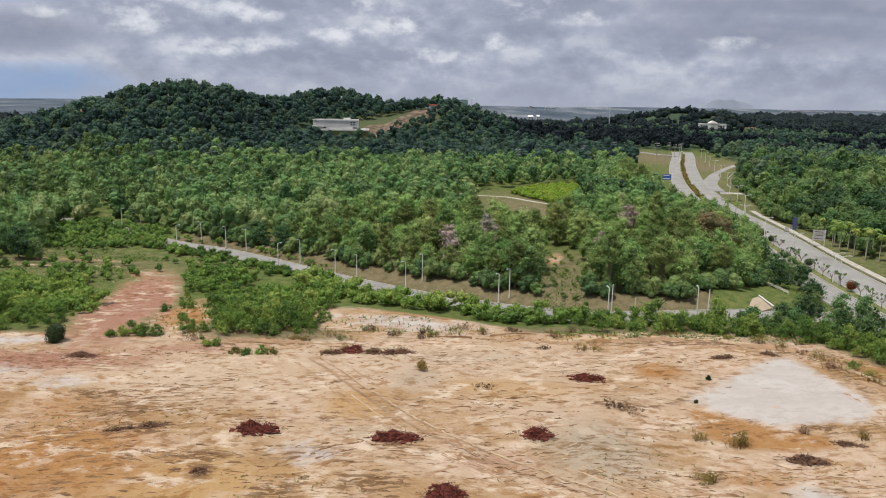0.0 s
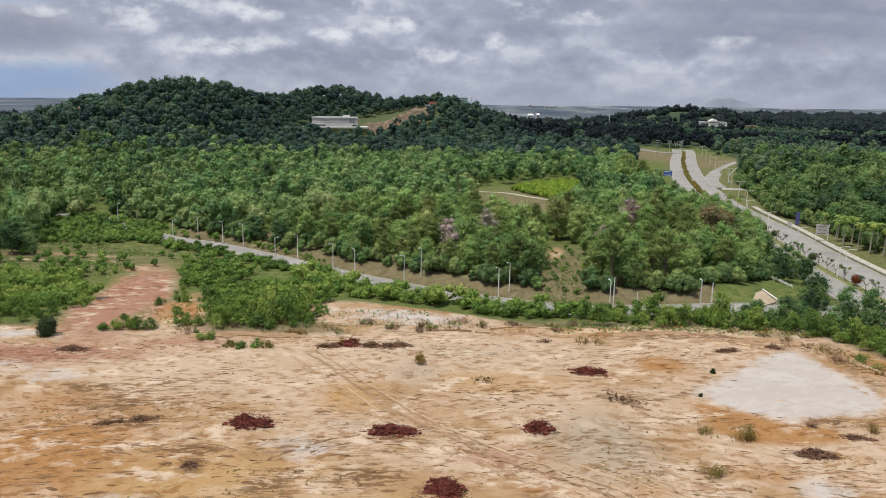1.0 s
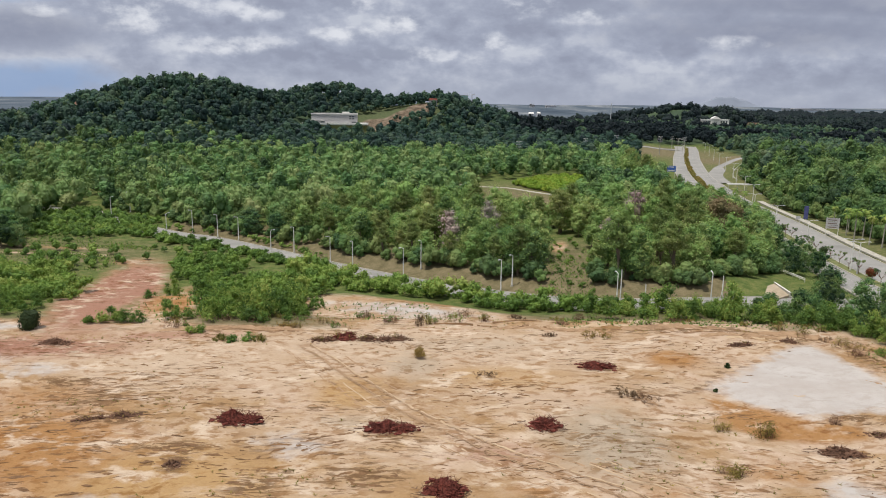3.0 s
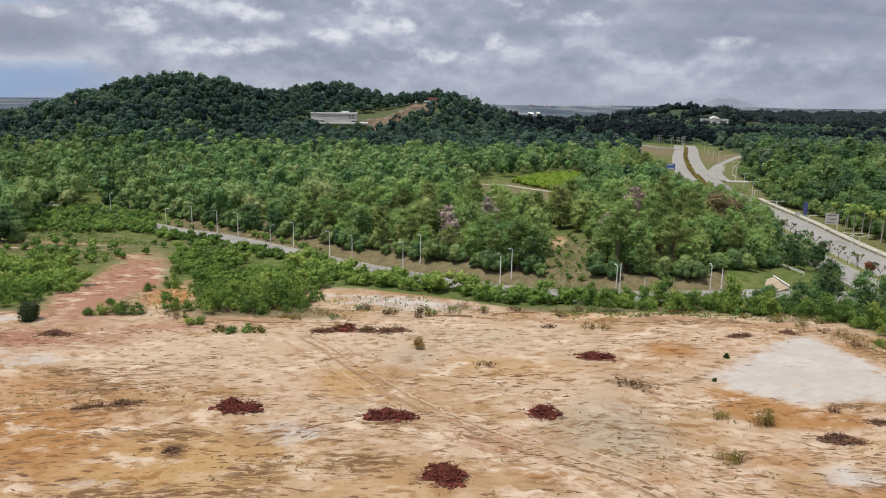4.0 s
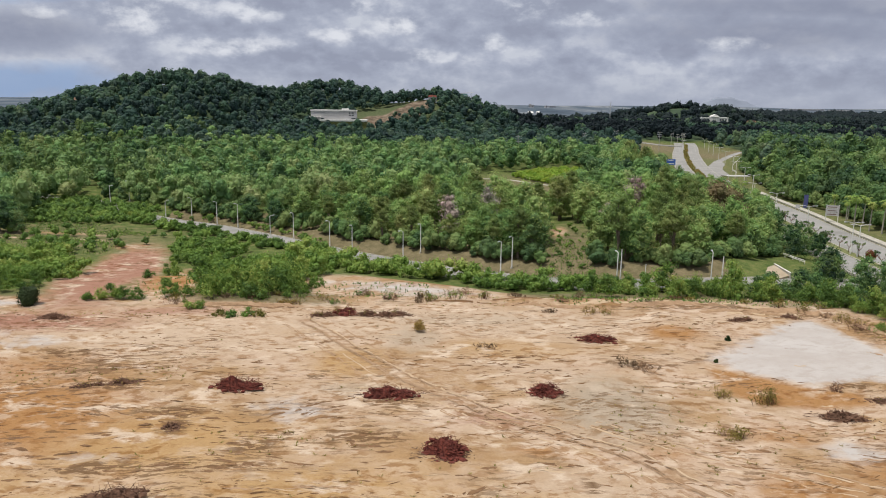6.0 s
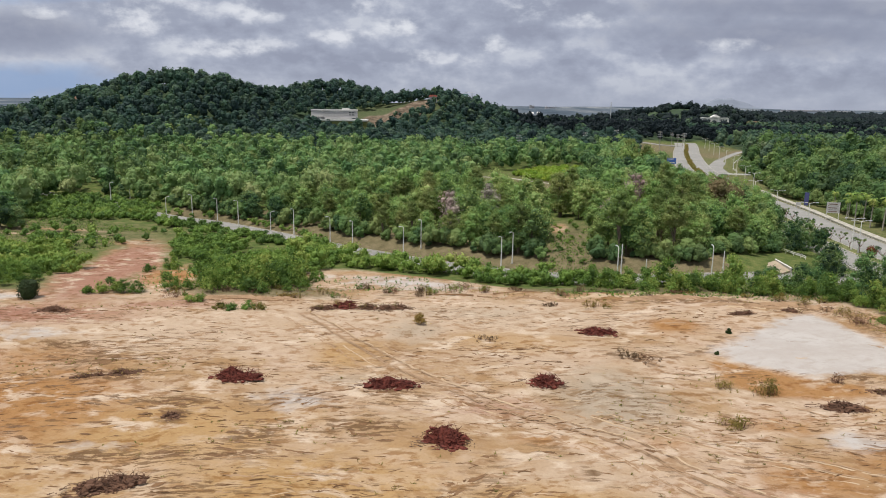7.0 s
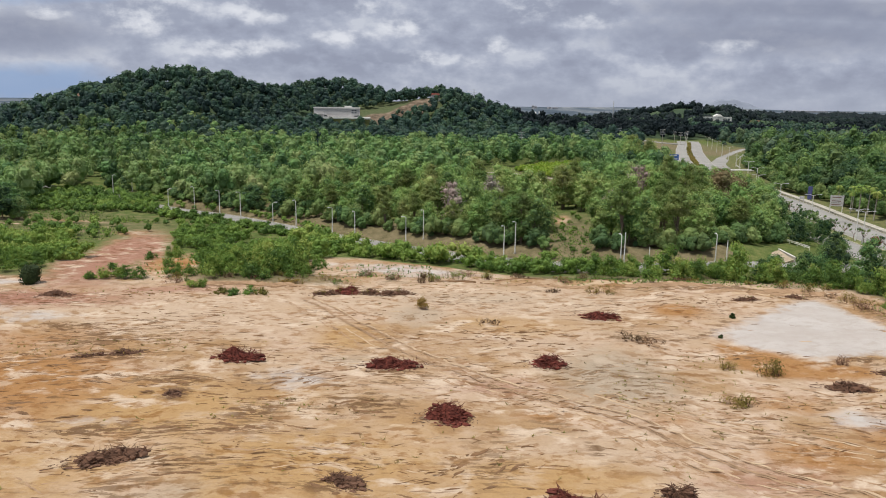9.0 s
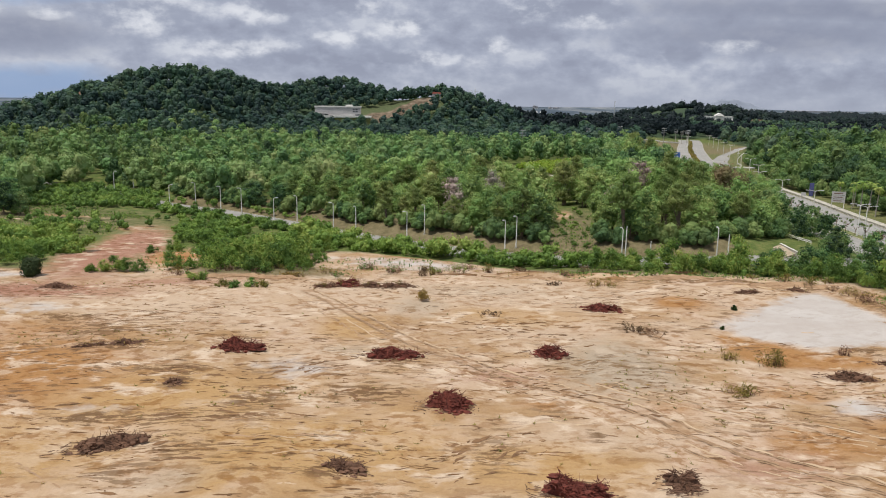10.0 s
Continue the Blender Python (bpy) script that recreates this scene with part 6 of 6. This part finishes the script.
palm = palm_kind(10.4, 5, "tall palm with a pale trunk beside the footpath")
PALMS = [(153.5, 274, 1.1), (154, 265, 1.0), (155, 259, 1.1), (157, 254, 0.95), (159, 262, 1.0), (158, 248, 1.1), (161, 242, 0.9), (156, 284, 0.8), (160, 290, 0.9), (161, 303, 0.8), (159, 278, 1.0), (126, 344, 0.8), (129, 341, 0.85), (141, 372, 0.75), (143, 360, 0.8), (145, 354, 0.75), (123, 350, 0.8), (160, 236, 0.9), (159, 228, 1.0)]
for i, (x, y, s) in enumerate(PALMS):
    m = on(x, y, 47 * i, s)
    ob = copy_thing(palm, m) if i else palm
    ob.matrix_basis = m


def fork_tree(seed):
    """A young street tree: short stem and a V of thin, nearly bare limbs."""
    rng = np.random.default_rng(seed)
    ob = new("young_tree")
    bars, ends = [tube((0, 0, -0.2), (0, 0, 1.7), 0.09, 0.07, 6)], []
    for k in range(9):
        a, r = rng.uniform(0, 6.3), rng.uniform(0.8, 1.9)
        mid = np.array([math.cos(a) * r * 0.45, math.sin(a) * r * 0.45, 2.4])
        end = np.array([math.cos(a) * r, math.sin(a) * r, rng.uniform(3.3, 4.2)])
        bars += [tube((0, 0, 1.6), mid, 0.05, 0.035, 5), tube(mid, end, 0.035, 0.015, 5)]
        ends.append((*(end * 0.93), 0.34))
    part("limbs", bars, GREYWOOD, ob)
    v, f, t = foliage(rng, ends, 230, 0.2, core=0, low=-1, slim=0.5)
    part("leaves", (v, f), LEAF_DENSE, ob, "sparse dark leaves", {"tint": t})
    return tagged(ob, "young street tree with V-shaped thin branches", "young tree", "young trees on the median")


fork = fork_tree(9)
for i, y in enumerate((186, 194, 199.5, 206, 219, 225.5, 232, 239, 251, 257, 263.5, 276, 283, 297, 309, 322, 336)):
    x = float(np.interp(y, MEDIAN[:, 1], MEDIAN[:, 0])) + 0.4
    m = pose(x, y, 0.2, 0, 0, 70 * i) @ Matrix.Scale(0.9 + 0.05 * (i % 5), 4)
    ob = copy_thing(fork, m) if i else fork
    ob.matrix_basis = m


def ball_bush(seed, x, y, size, mat, label):
    rng = np.random.default_rng(seed)
    ob = new("clipped_bush")
    part("stem", [tube((0, 0, -0.2), (0, 0, size), 0.09, 0.07, 6)], BARK, ob)
    v, f, t = foliage(rng, [(0, 0, size * 1.3, size)], 500, 0.16, core=0.93, low=-0.9)
    part("crown", (v, f), mat, ob, values={"tint": t})
    ob.matrix_basis = pose(x, y, 0.2)
    return tagged(ob, label, "clipped bush", "clipped bushes on the median")


ball_bush(1, 124.0, 212.3, 1.5, RUST, "clipped round rust-red bush on the median")
ball_bush(2, 127.2, 245, 1.35, DEEP, "clipped round dark bush on the median")
ball_bush(3, 136.3, 303, 1.3, DEEP, "clipped round dark bush on the median")
ball_bush(4, 138.9, 332, 1.3, DEEP, "clipped round dark bush on the median")
ball_bush(5, 134.2, 290, 1.2, DEEP, "clipped round dark bush on the median")
line = MEDIAN[(MEDIAN[:, 1] > 345) & (MEDIAN[:, 1] < 790)]
hedge_at = np.repeat(line, 4, axis=0) + rng.uniform(-1.1, 1.1, (len(line) * 4, 2)) * (1, 2)
woods("median_hedge", crowns(99, 3, 1.4, 1.0, 3, 30, 0.3), hedge_at, OLIVE, (0.6, 1.2), "low yellow-green hedge on the median", 23)


# ---- signs and roadside works ----
def board(name, width, height, foot, mat, label, at, turn, bars=0, posts=2, depth=0.18, category="sign"):
    ob = new(name)
    frame_bits = [box(-width / 2, width / 2, -depth / 2, depth / 2, foot, foot + height)]
    part("panel", frame_bits, mat, ob)
    for k in range(posts):
        x = 0 if posts == 1 else (-1, 1)[k] * width * 0.4
        part("post", [tube((x, 0.15, -0.3), (x, 0.15, foot + height * 0.9), 0.12, 0.10, 8)], STEEL, ob, "grey steel post")
    for k in range(bars):
        z = foot + height * (0.2 + 0.6 * k / max(1, bars - 1))
        part("line_of_writing", [box(-width * 0.4, width * (0.36 - 0.1 * (k % 2)), -depth / 2 - 0.012, -depth / 2 - 0.004, z - height * 0.06, z + height * 0.06)], WHITE if mat is not WHITE else BLUE, ob, "painted bar")
    ob.matrix_basis = on(*at, turn)
    return tagged(ob, label, category)


board("billboard", 5.8, 3.8, 3.6, BLUE, "blue billboard with white lines beside the carriageway", (154, 497), -18, 2)
board("totem_sign", 1.7, 5.6, 0.4, INDIGO, "tall faded indigo totem sign on the grass verge", (158.5, 321), -25, 0, 1, 0.5)
board("small_sign", 1.8, 1.4, 1.6, CREAM, "small grey sign panel on the verge", (150.8, 312), -20, 0)
tower = new("sign_frame")
for x in (-2.1, 2.1):
    part("post", [tube((x, 0, -0.3), (x, 0, 6.8), 0.13, 0.11, 8)], WHITE, tower)
for k, z in enumerate((2.6, 4.0, 5.4)):
    part("panel", [box(-2.3, 2.3, -0.12, 0.1, z, z + 1.15), box(-2.35, 2.35, -0.16, 0.14, z + 1.15, z + 1.25)], CREAM, tower)
    part("line_of_writing", [box(-1.7, 1.4, -0.135, -0.124, z + 0.42, z + 0.72)], GREYWOOD, tower, "dark painted bar")
tower.matrix_basis = on(150.4, 284, -22)
tagged(tower, "white three-panel roadside sign frame on two posts", "sign")

shelter = new("bus_shelter")
part("roof", [box(-6, 6, -1.6, 1.6, 4.0, 4.25), box(-6.1, 6.1, -1.75, -1.55, 3.9, 4.4), box(-6.1, 6.1, 1.55, 1.75, 3.9, 4.4)], WHITE, shelter)
for x in (-5, 0, 5):
    part("post", [tube((x, 1.0, -0.2), (x, 1.0, 4.0), 0.13, 0.13, 8)], STEEL, shelter)
part("bench", [box(-4.5, 4.5, 0.5, 0.9, 0.42, 0.5), box(-4.3, -4.1, 0.5, 0.9, 0, 0.42), box(4.1, 4.3, 0.5, 0.9, 0, 0.42)], CONCRETE, shelter)
shelter.matrix_basis = on(168.5, 420, -5)
tagged(shelter, "long white flat-roofed bus shelter beside the carriageway", "bus shelter")


def rail(points, label):
    ob = new("guard_rail")
    line = along(points, 3.0)
    z = land(line[:, 0], line[:, 1])
    for h in (0.55, 0.95):
        part("beam", [tube((*a, za + h), (*b, zb + h), 0.09, 0.09, 6) for a, b, za, zb in zip(line, line[1:], z, z[1:])], WHITE, ob)
    for (x, y), g in zip(line, z):
        part("post", [tube((x, y, g - 0.3), (x, y, g + 1.05), 0.07, 0.07, 6)], WHITE, ob)
    return tagged(ob, label, "guard rail")


rail([(101.5, 224), (103.5, 209)], "white guard rail beside a grassy bank")
rail([(190, 475), (197, 500), (212, 535), (232, 566)], "grey railing along the slip road")
head = new("culvert")
v = np.array([(-9.0, -3.0, -0.6), (-8.0, -10.5, -0.6), (-0.2, -6.8, 0.9), (-0.2, 6.4, 1.5), (-5.5, 4.2, 0.2)])
v = np.concatenate([v, v - (0, 0, 0.7)])
part("apron", [(v, np.array([(0, 1, 2, 3), (0, 3, 4, 4), (1, 0, 5, 6), (2, 1, 6, 7), (3, 2, 7, 8), (4, 3, 8, 9), (0, 4, 9, 5)]))], SANDSTONE, head, "stained sandy concrete apron")
part("headwall", [box(-0.15, 0.2, -7.2, 6.8, -0.8, 1.75)], CONCRETE, head, "weathered concrete headwall")
part("coping", [box(-0.22, 0.28, -7.4, 7.0, 1.75, 1.92)], WHITE, head, "white coping")
# solid black disc: the dark inside the pipe put into colour
part("pipe_mouth", [tube((-0.22, -3.5, 0.4), (-0.16, -3.5, 0.4), 0.5, 0.5, 12)], BLACK, head, "dark pipe mouth")
head.matrix_basis = pose(91.2, 196.5, float(land(88, 195)) + 0.05, 0, 0, -4) @ Matrix.Scale(0.78, 4)
tagged(head, "pale concrete culvert headwall and apron in a grassy bank", "culvert")
drain = new("drain_box")
part("wall", [box(-3, 3, -0.2, 0.2, -0.5, 1.6), box(-3, -2.6, 0.2, 2.5, -0.5, 1.4), box(2.6, 3, 0.2, 2.5, -0.5, 1.4)], CONCRETE, drain)
# flat black plate on the wall stands for the shade in the drain
part("opening", [box(-0.8, 0.8, -0.24, -0.204, 0.1, 1.1)], BLACK, drain, "dark drain opening")
drain.matrix_basis = on(-64.5, 255, -35)
tagged(drain, "pale concrete drain headwall beside the road", "drain")


# ---- buildings in the distance ----
def building():
    """Long pale hall on a podium, with a flat roof, bands of cladding and corner openings."""
    ob = new("hall")
    z0 = 21.2
    part("terrace", [box(-35.6, 33.6, -3.6, 15.6, -9.0, -1.5)], TURF, ob, "overgrown earth terrace")
    part("podium", [box(-36, 34, -4, 16, -1.5, -0.9), box(-36.3, 34.3, -4.3, 16.3, -0.9, 0.4)], WHITE, ob, "white podium edge")
    wall = part("wall", [box(-23, 23, 0, 14, 0.4, 9.0)], CREAM, ob)
    for k in range(5):
        part("cladding_band", [box(-23.15, 23.15, -0.15, 14.15, 1.3 + k * 1.6, 2.55 + k * 1.6)], CREAM, wall)
    part("roof", [box(-23.6, 23.6, -0.6, 14.6, 9.0, 9.5), box(-23.6, 23.6, -0.6, -0.2, 9.5, 10.2), box(-23.6, 23.6, 14.2, 14.6, 9.5, 10.2), box(8, 15, 5, 10, 9.5, 11.6)], WHITE, ob)
    for x in (-22, -13.5, 18.2):
        win = part("window", [box(x, x + 4.0, -0.3, -0.16, 0.9, 2.1)], GLASS, ob, "dark recessed opening")
        part("frame", [box(x - 0.2, x + 4.2, -0.36, -0.3, 2.1, 2.3)], WHITE, win)
    for x in (15.5, 18.5):
        for z in (4.4, 6.6):
            part("window", [box(x, x + 2.0, -0.3, -0.16, z, z + 1.0)], GLASS, ob)
    part("canopy", [box(-24, -12, -3, -0.3, 2.9, 3.2), tube((-23, -2.7, 0.4), (-23, -2.7, 2.9), 0.2, 0.2), tube((-13, -2.7, 0.4), (-13, -2.7, 2.9), 0.2, 0.2)], WHITE, ob)
    ob.matrix_basis = pose(-121.5, 834, z0, 0, 0, 3) @ Matrix.Scale(1.09, 4)
    return tagged(ob, "long pale flat-roofed hall on a white podium", "building")


building()


def villa():
    """White mansion with a gabled centre between two flat wings."""
    ob = new("mansion")
    part("wall", [box(-21, -6, 0, 12, -6, 6.0), box(6, 21, 0, 12, -6, 6.0), box(-6, 6, -2, 12, -6, 8.0)], WHITE, ob)
    v = np.array([(-7, -2.6, 8), (7, -2.6, 8), (7, 12.4, 8), (-7, 12.4, 8), (-0.2, -2.6, 11.5), (0.2, -2.6, 11.5), (0.2, 12.4, 11.5), (-0.2, 12.4, 11.5)], float)
    part("roof", [(v, box(0, 1, 0, 1, 0, 1)[1][[0, 1, 2, 3, 4, 5]] * 0 + np.array([(0, 3, 2, 1), (4, 5, 6, 7), (0, 1, 5, 4), (3, 7, 6, 2), (0, 4, 7, 3), (1, 2, 6, 5)])), box(-21.5, -6, -0.5, 12.5, 6.0, 6.6), box(6, 21.5, -0.5, 12.5, 6.0, 6.6)], WHITE, ob)
    for x in (-19, -15, -11, 8, 12, 16):
        for z in (-2.6, 1.6):
            win = part("window", [box(x, x + 2.2, -0.12, -0.004, z, z + 2.4)], GLASS, ob)
            part("sill", [box(x - 0.2, x + 2.4, -0.3, -0.13, z - 0.25, z - 0.05)], WHITE, win)
    for x in (-4.5, -1.5, 1.5, 4.5):
        part("column", [tube((x, -3.6, -6), (x, -3.6, 7.2), 0.4, 0.35, 10)], WHITE, ob)
    part("porch_roof", [box(-5.6, 5.6, -4.3, -2.1, 7.2, 8.0)], WHITE, ob)
    ob.matrix_basis = pose(441, 1200, 16.5, 0, 0, -8)
    return tagged(ob, "white mansion with two wings among dark trees", "house")


villa()


def cottage(x, y, z, w, d, h, roof, label, turn=0.0):
    ob = new("small_house")
    part("wall", [box(-w / 2, w / 2, -d / 2, d / 2, -3, h)], CREAM, ob)
    v = np.array([(-w * 0.56, -d * 0.58, h), (w * 0.56, -d * 0.58, h), (w * 0.56, d * 0.58, h), (-w * 0.56, d * 0.58, h), (-w * 0.5, -0.1, h + d * 0.32), (w * 0.5, -0.1, h + d * 0.32), (w * 0.5, 0.1, h + d * 0.32), (-w * 0.5, 0.1, h + d * 0.32)])
    part("roof", [(v, np.array([(0, 3, 2, 1), (4, 5, 6, 7), (0, 1, 5, 4), (3, 7, 6, 2), (0, 4, 7, 3), (1, 2, 6, 5)]))], roof, ob)
    for k in (-0.28, 0.22):
        part("window", [box(w * k, w * k + 1.4, -d / 2 - 0.1, -d / 2 - 0.004, h * 0.35, h * 0.75)], GLASS, ob)
    ob.matrix_basis = pose(x, y, z, 0, 0, turn)
    return tagged(ob, label, "house")


def ground_at(x, y):
    return float(land(x, y))


cottage(-12, 905, ground_at(-12, 905) + 3, 9, 7, 4, ROOT, "small red-roofed house on the hilltop", 10)
cottage(-338, 702, ground_at(-338, 702) + 3.5, 11, 8, 4, GREYWOOD, "small pale house with a brown roof on the wooded hill", 20)
cottage(494, 1180, ground_at(494, 1180) + 6, 16, 10, 5, GREYWOOD, "brown-roofed house beside the white mansion", -10)
for k, (x, y, w) in enumerate([(232, 1950, 13), (256, 1985, 8)]):
    cottage(x, y, ground_at(x, y) + 7, w, 12, 6, WHITE, "far pale low building among trees", 5 * k)
for k, (x, y, w, d, h) in enumerate([(1700, 3500, 190, 40, 5), (1905, 3540, 110, 36, 4), (575, 3900, 36, 24, 5), (-1700, 3500, 70, 30, 4)]):
    shed = new("far_shed")
    part("wall", [box(-w / 2, w / 2, -d / 2, d / 2, -4, h)], CREAM, shed)
    part("roof", [box(-w / 2 - 1, w / 2 + 1, -d / 2 - 1, d / 2 + 1, h, h + 1.2), box(-w * 0.3, w * 0.2, -d * 0.2, d * 0.2, h + 1.2, h + 2.6)], CREAM, shed)
    shed.matrix_basis = pose(x, y, ground_at(x, y) + 4, 0, 0, 3 * k)
    tagged(shed, "long pale industrial shed far off on the plain", "building", "sheds on the plain")
for k, (x, h) in enumerate(((440, 15), (452, 12), (520, 9))):
    block = new("far_tower_block")
    part("wall", [box(-6, 6, -6, 6, -4, h)], CREAM, block)
    for z in range(4, h - 2, 4):
        part("window_band", [box(-6.1, 6.1, -6.1, 6.1, z, z + 1.4)], GLASS, block)
    part("roof", [box(-6.4, 6.4, -6.4, 6.4, h, h + 0.8), box(-2, 2, -2, 2, h + 0.8, h + 3)], CREAM, block)
    block.matrix_basis = pose(x, 3720, ground_at(x, 3720) + 3, 0, 0, 12 * k)
    tagged(block, "pale tower block far off on the plain", "building", "tower blocks on the plain")
flats = new("block_under_construction")
part("core", [box(-9, 9, -6, 6, 0, 30)], NETTING, flats, "green scaffold netting")
for z in range(3, 31, 3):
    part("floor_slab", [box(-9.4, 9.4, -6.4, 6.4, z, z + 0.4)], CONCRETE, flats)
flats.matrix_basis = pose(34, 1290, 26)
tagged(flats, "netted block of flats under construction behind the hill", "building")
for x, y, h in ((22, 1286, 47), (50, 1294, 50)):
    crane = new("tower_crane")
    part("mast", [tube((sx, sy, 0), (sx, sy, h), 0.25, 0.25, 4) for sx in (-0.8, 0.8) for sy in (-0.8, 0.8)], STEEL, crane)
    part("jib", [tube((-8, 0, h), (20, 0, h + 1), 0.4, 0.25, 4), tube((0, 0, h), (0, 0, h + 5), 0.4, 0.1, 4), tube((0, 0, h + 5), (18, 0, h + 1), 0.1, 0.1, 4)], STEEL, crane)
    crane.matrix_basis = pose(x, y, 8, 0, 0, 80 + x)
    tagged(crane, "grey tower crane over a building site", "crane")
mast = new("radio_mast")
part("shaft", [tube((0, 0, 0), (0, 0, 24), 0.9, 0.7, 8), tube((0, 0, 24), (0, 0, 43), 0.7, 0.4, 8)], STEEL, mast)
for z in (34, 38, 41):
    part("antenna_ring", [tube((math.cos(k) * 1.1, math.sin(k) * 1.1, z), (math.cos(k) * 1.1, math.sin(k) * 1.1, z + 2), 0.18, 0.18, 5) for k in (0, 1.6, 3.1, 4.7)], WHITE, mast)
mast.matrix_basis = pose(316.5, 1400, ground_at(316, 1400))
tagged(mast, "grey telecom mast above far woods", "mast")
# distance haze is put into the mountain's base colour
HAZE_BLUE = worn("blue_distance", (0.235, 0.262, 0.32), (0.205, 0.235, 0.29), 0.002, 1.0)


def far_mountain():
    xs, ys = np.meshgrid(np.linspace(-1, 1, 41), np.linspace(-1, 1, 13))
    z = np.maximum(0, np.exp(-(xs / 0.36) ** 2) * 62 + np.exp(-((xs + 0.35) / 0.22) ** 2) * 24 + np.exp(-((xs - 0.4) / 0.25) ** 2) * 17) * np.clip(1 - np.abs(ys), 0, 1)
    v = np.stack([xs * 330 + 1790, ys * 50 + 4660, z - 5 + 27 + 3 * np.sin(xs * 23)], -1).reshape(-1, 3)
    i = (np.arange(12)[:, None] * 41 + np.arange(40)[None]).ravel()
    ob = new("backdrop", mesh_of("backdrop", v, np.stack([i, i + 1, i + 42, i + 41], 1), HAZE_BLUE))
    ob.data.shade_smooth()
    return tagged(ob, "hazy blue mountain on the horizon", "mountain", kind="structure")



far_mountain()


def far_plain():
    """The hazy flat land before the horizon."""
    xs, ys = np.meshgrid(np.linspace(-1, 1, 60), np.linspace(1850, 4830, 28))
    z = hills(xs * ys * 0.8, ys) + 2.5 + 1.2 * np.sin(xs * 31 + ys * 0.01) * np.sin(ys * 0.013 + xs * 7)
    v = np.stack([xs * ys * 0.8, ys, z], -1).reshape(-1, 3)
    i = (np.arange(27)[:, None] * 60 + np.arange(59)[None]).ravel()
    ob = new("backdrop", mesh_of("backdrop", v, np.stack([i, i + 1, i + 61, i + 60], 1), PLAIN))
    return tagged(ob, "hazy blue-grey plain before the horizon", "distance", kind="structure")


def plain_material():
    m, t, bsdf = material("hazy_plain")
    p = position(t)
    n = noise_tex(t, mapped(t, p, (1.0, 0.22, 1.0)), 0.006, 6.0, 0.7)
    # the blue haze of distance is put into the plain's colours
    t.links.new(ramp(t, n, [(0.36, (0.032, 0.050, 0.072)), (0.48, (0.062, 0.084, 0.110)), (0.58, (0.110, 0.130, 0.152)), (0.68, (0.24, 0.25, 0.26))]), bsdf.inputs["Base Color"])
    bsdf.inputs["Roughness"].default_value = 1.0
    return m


PLAIN = plain_material()
far_plain()

cut_shrubs = np.column_stack([rng.uniform(-60, -14, 24), rng.uniform(822, 880, 24)])
woods("scrub", crowns(330, 3, 4.0, 2.6, 3, 26, 0.9), cut_shrubs, LEAF_HILL_DIM, (0.5, 1.2), "dark shrubs on the hillside cutting", 41)
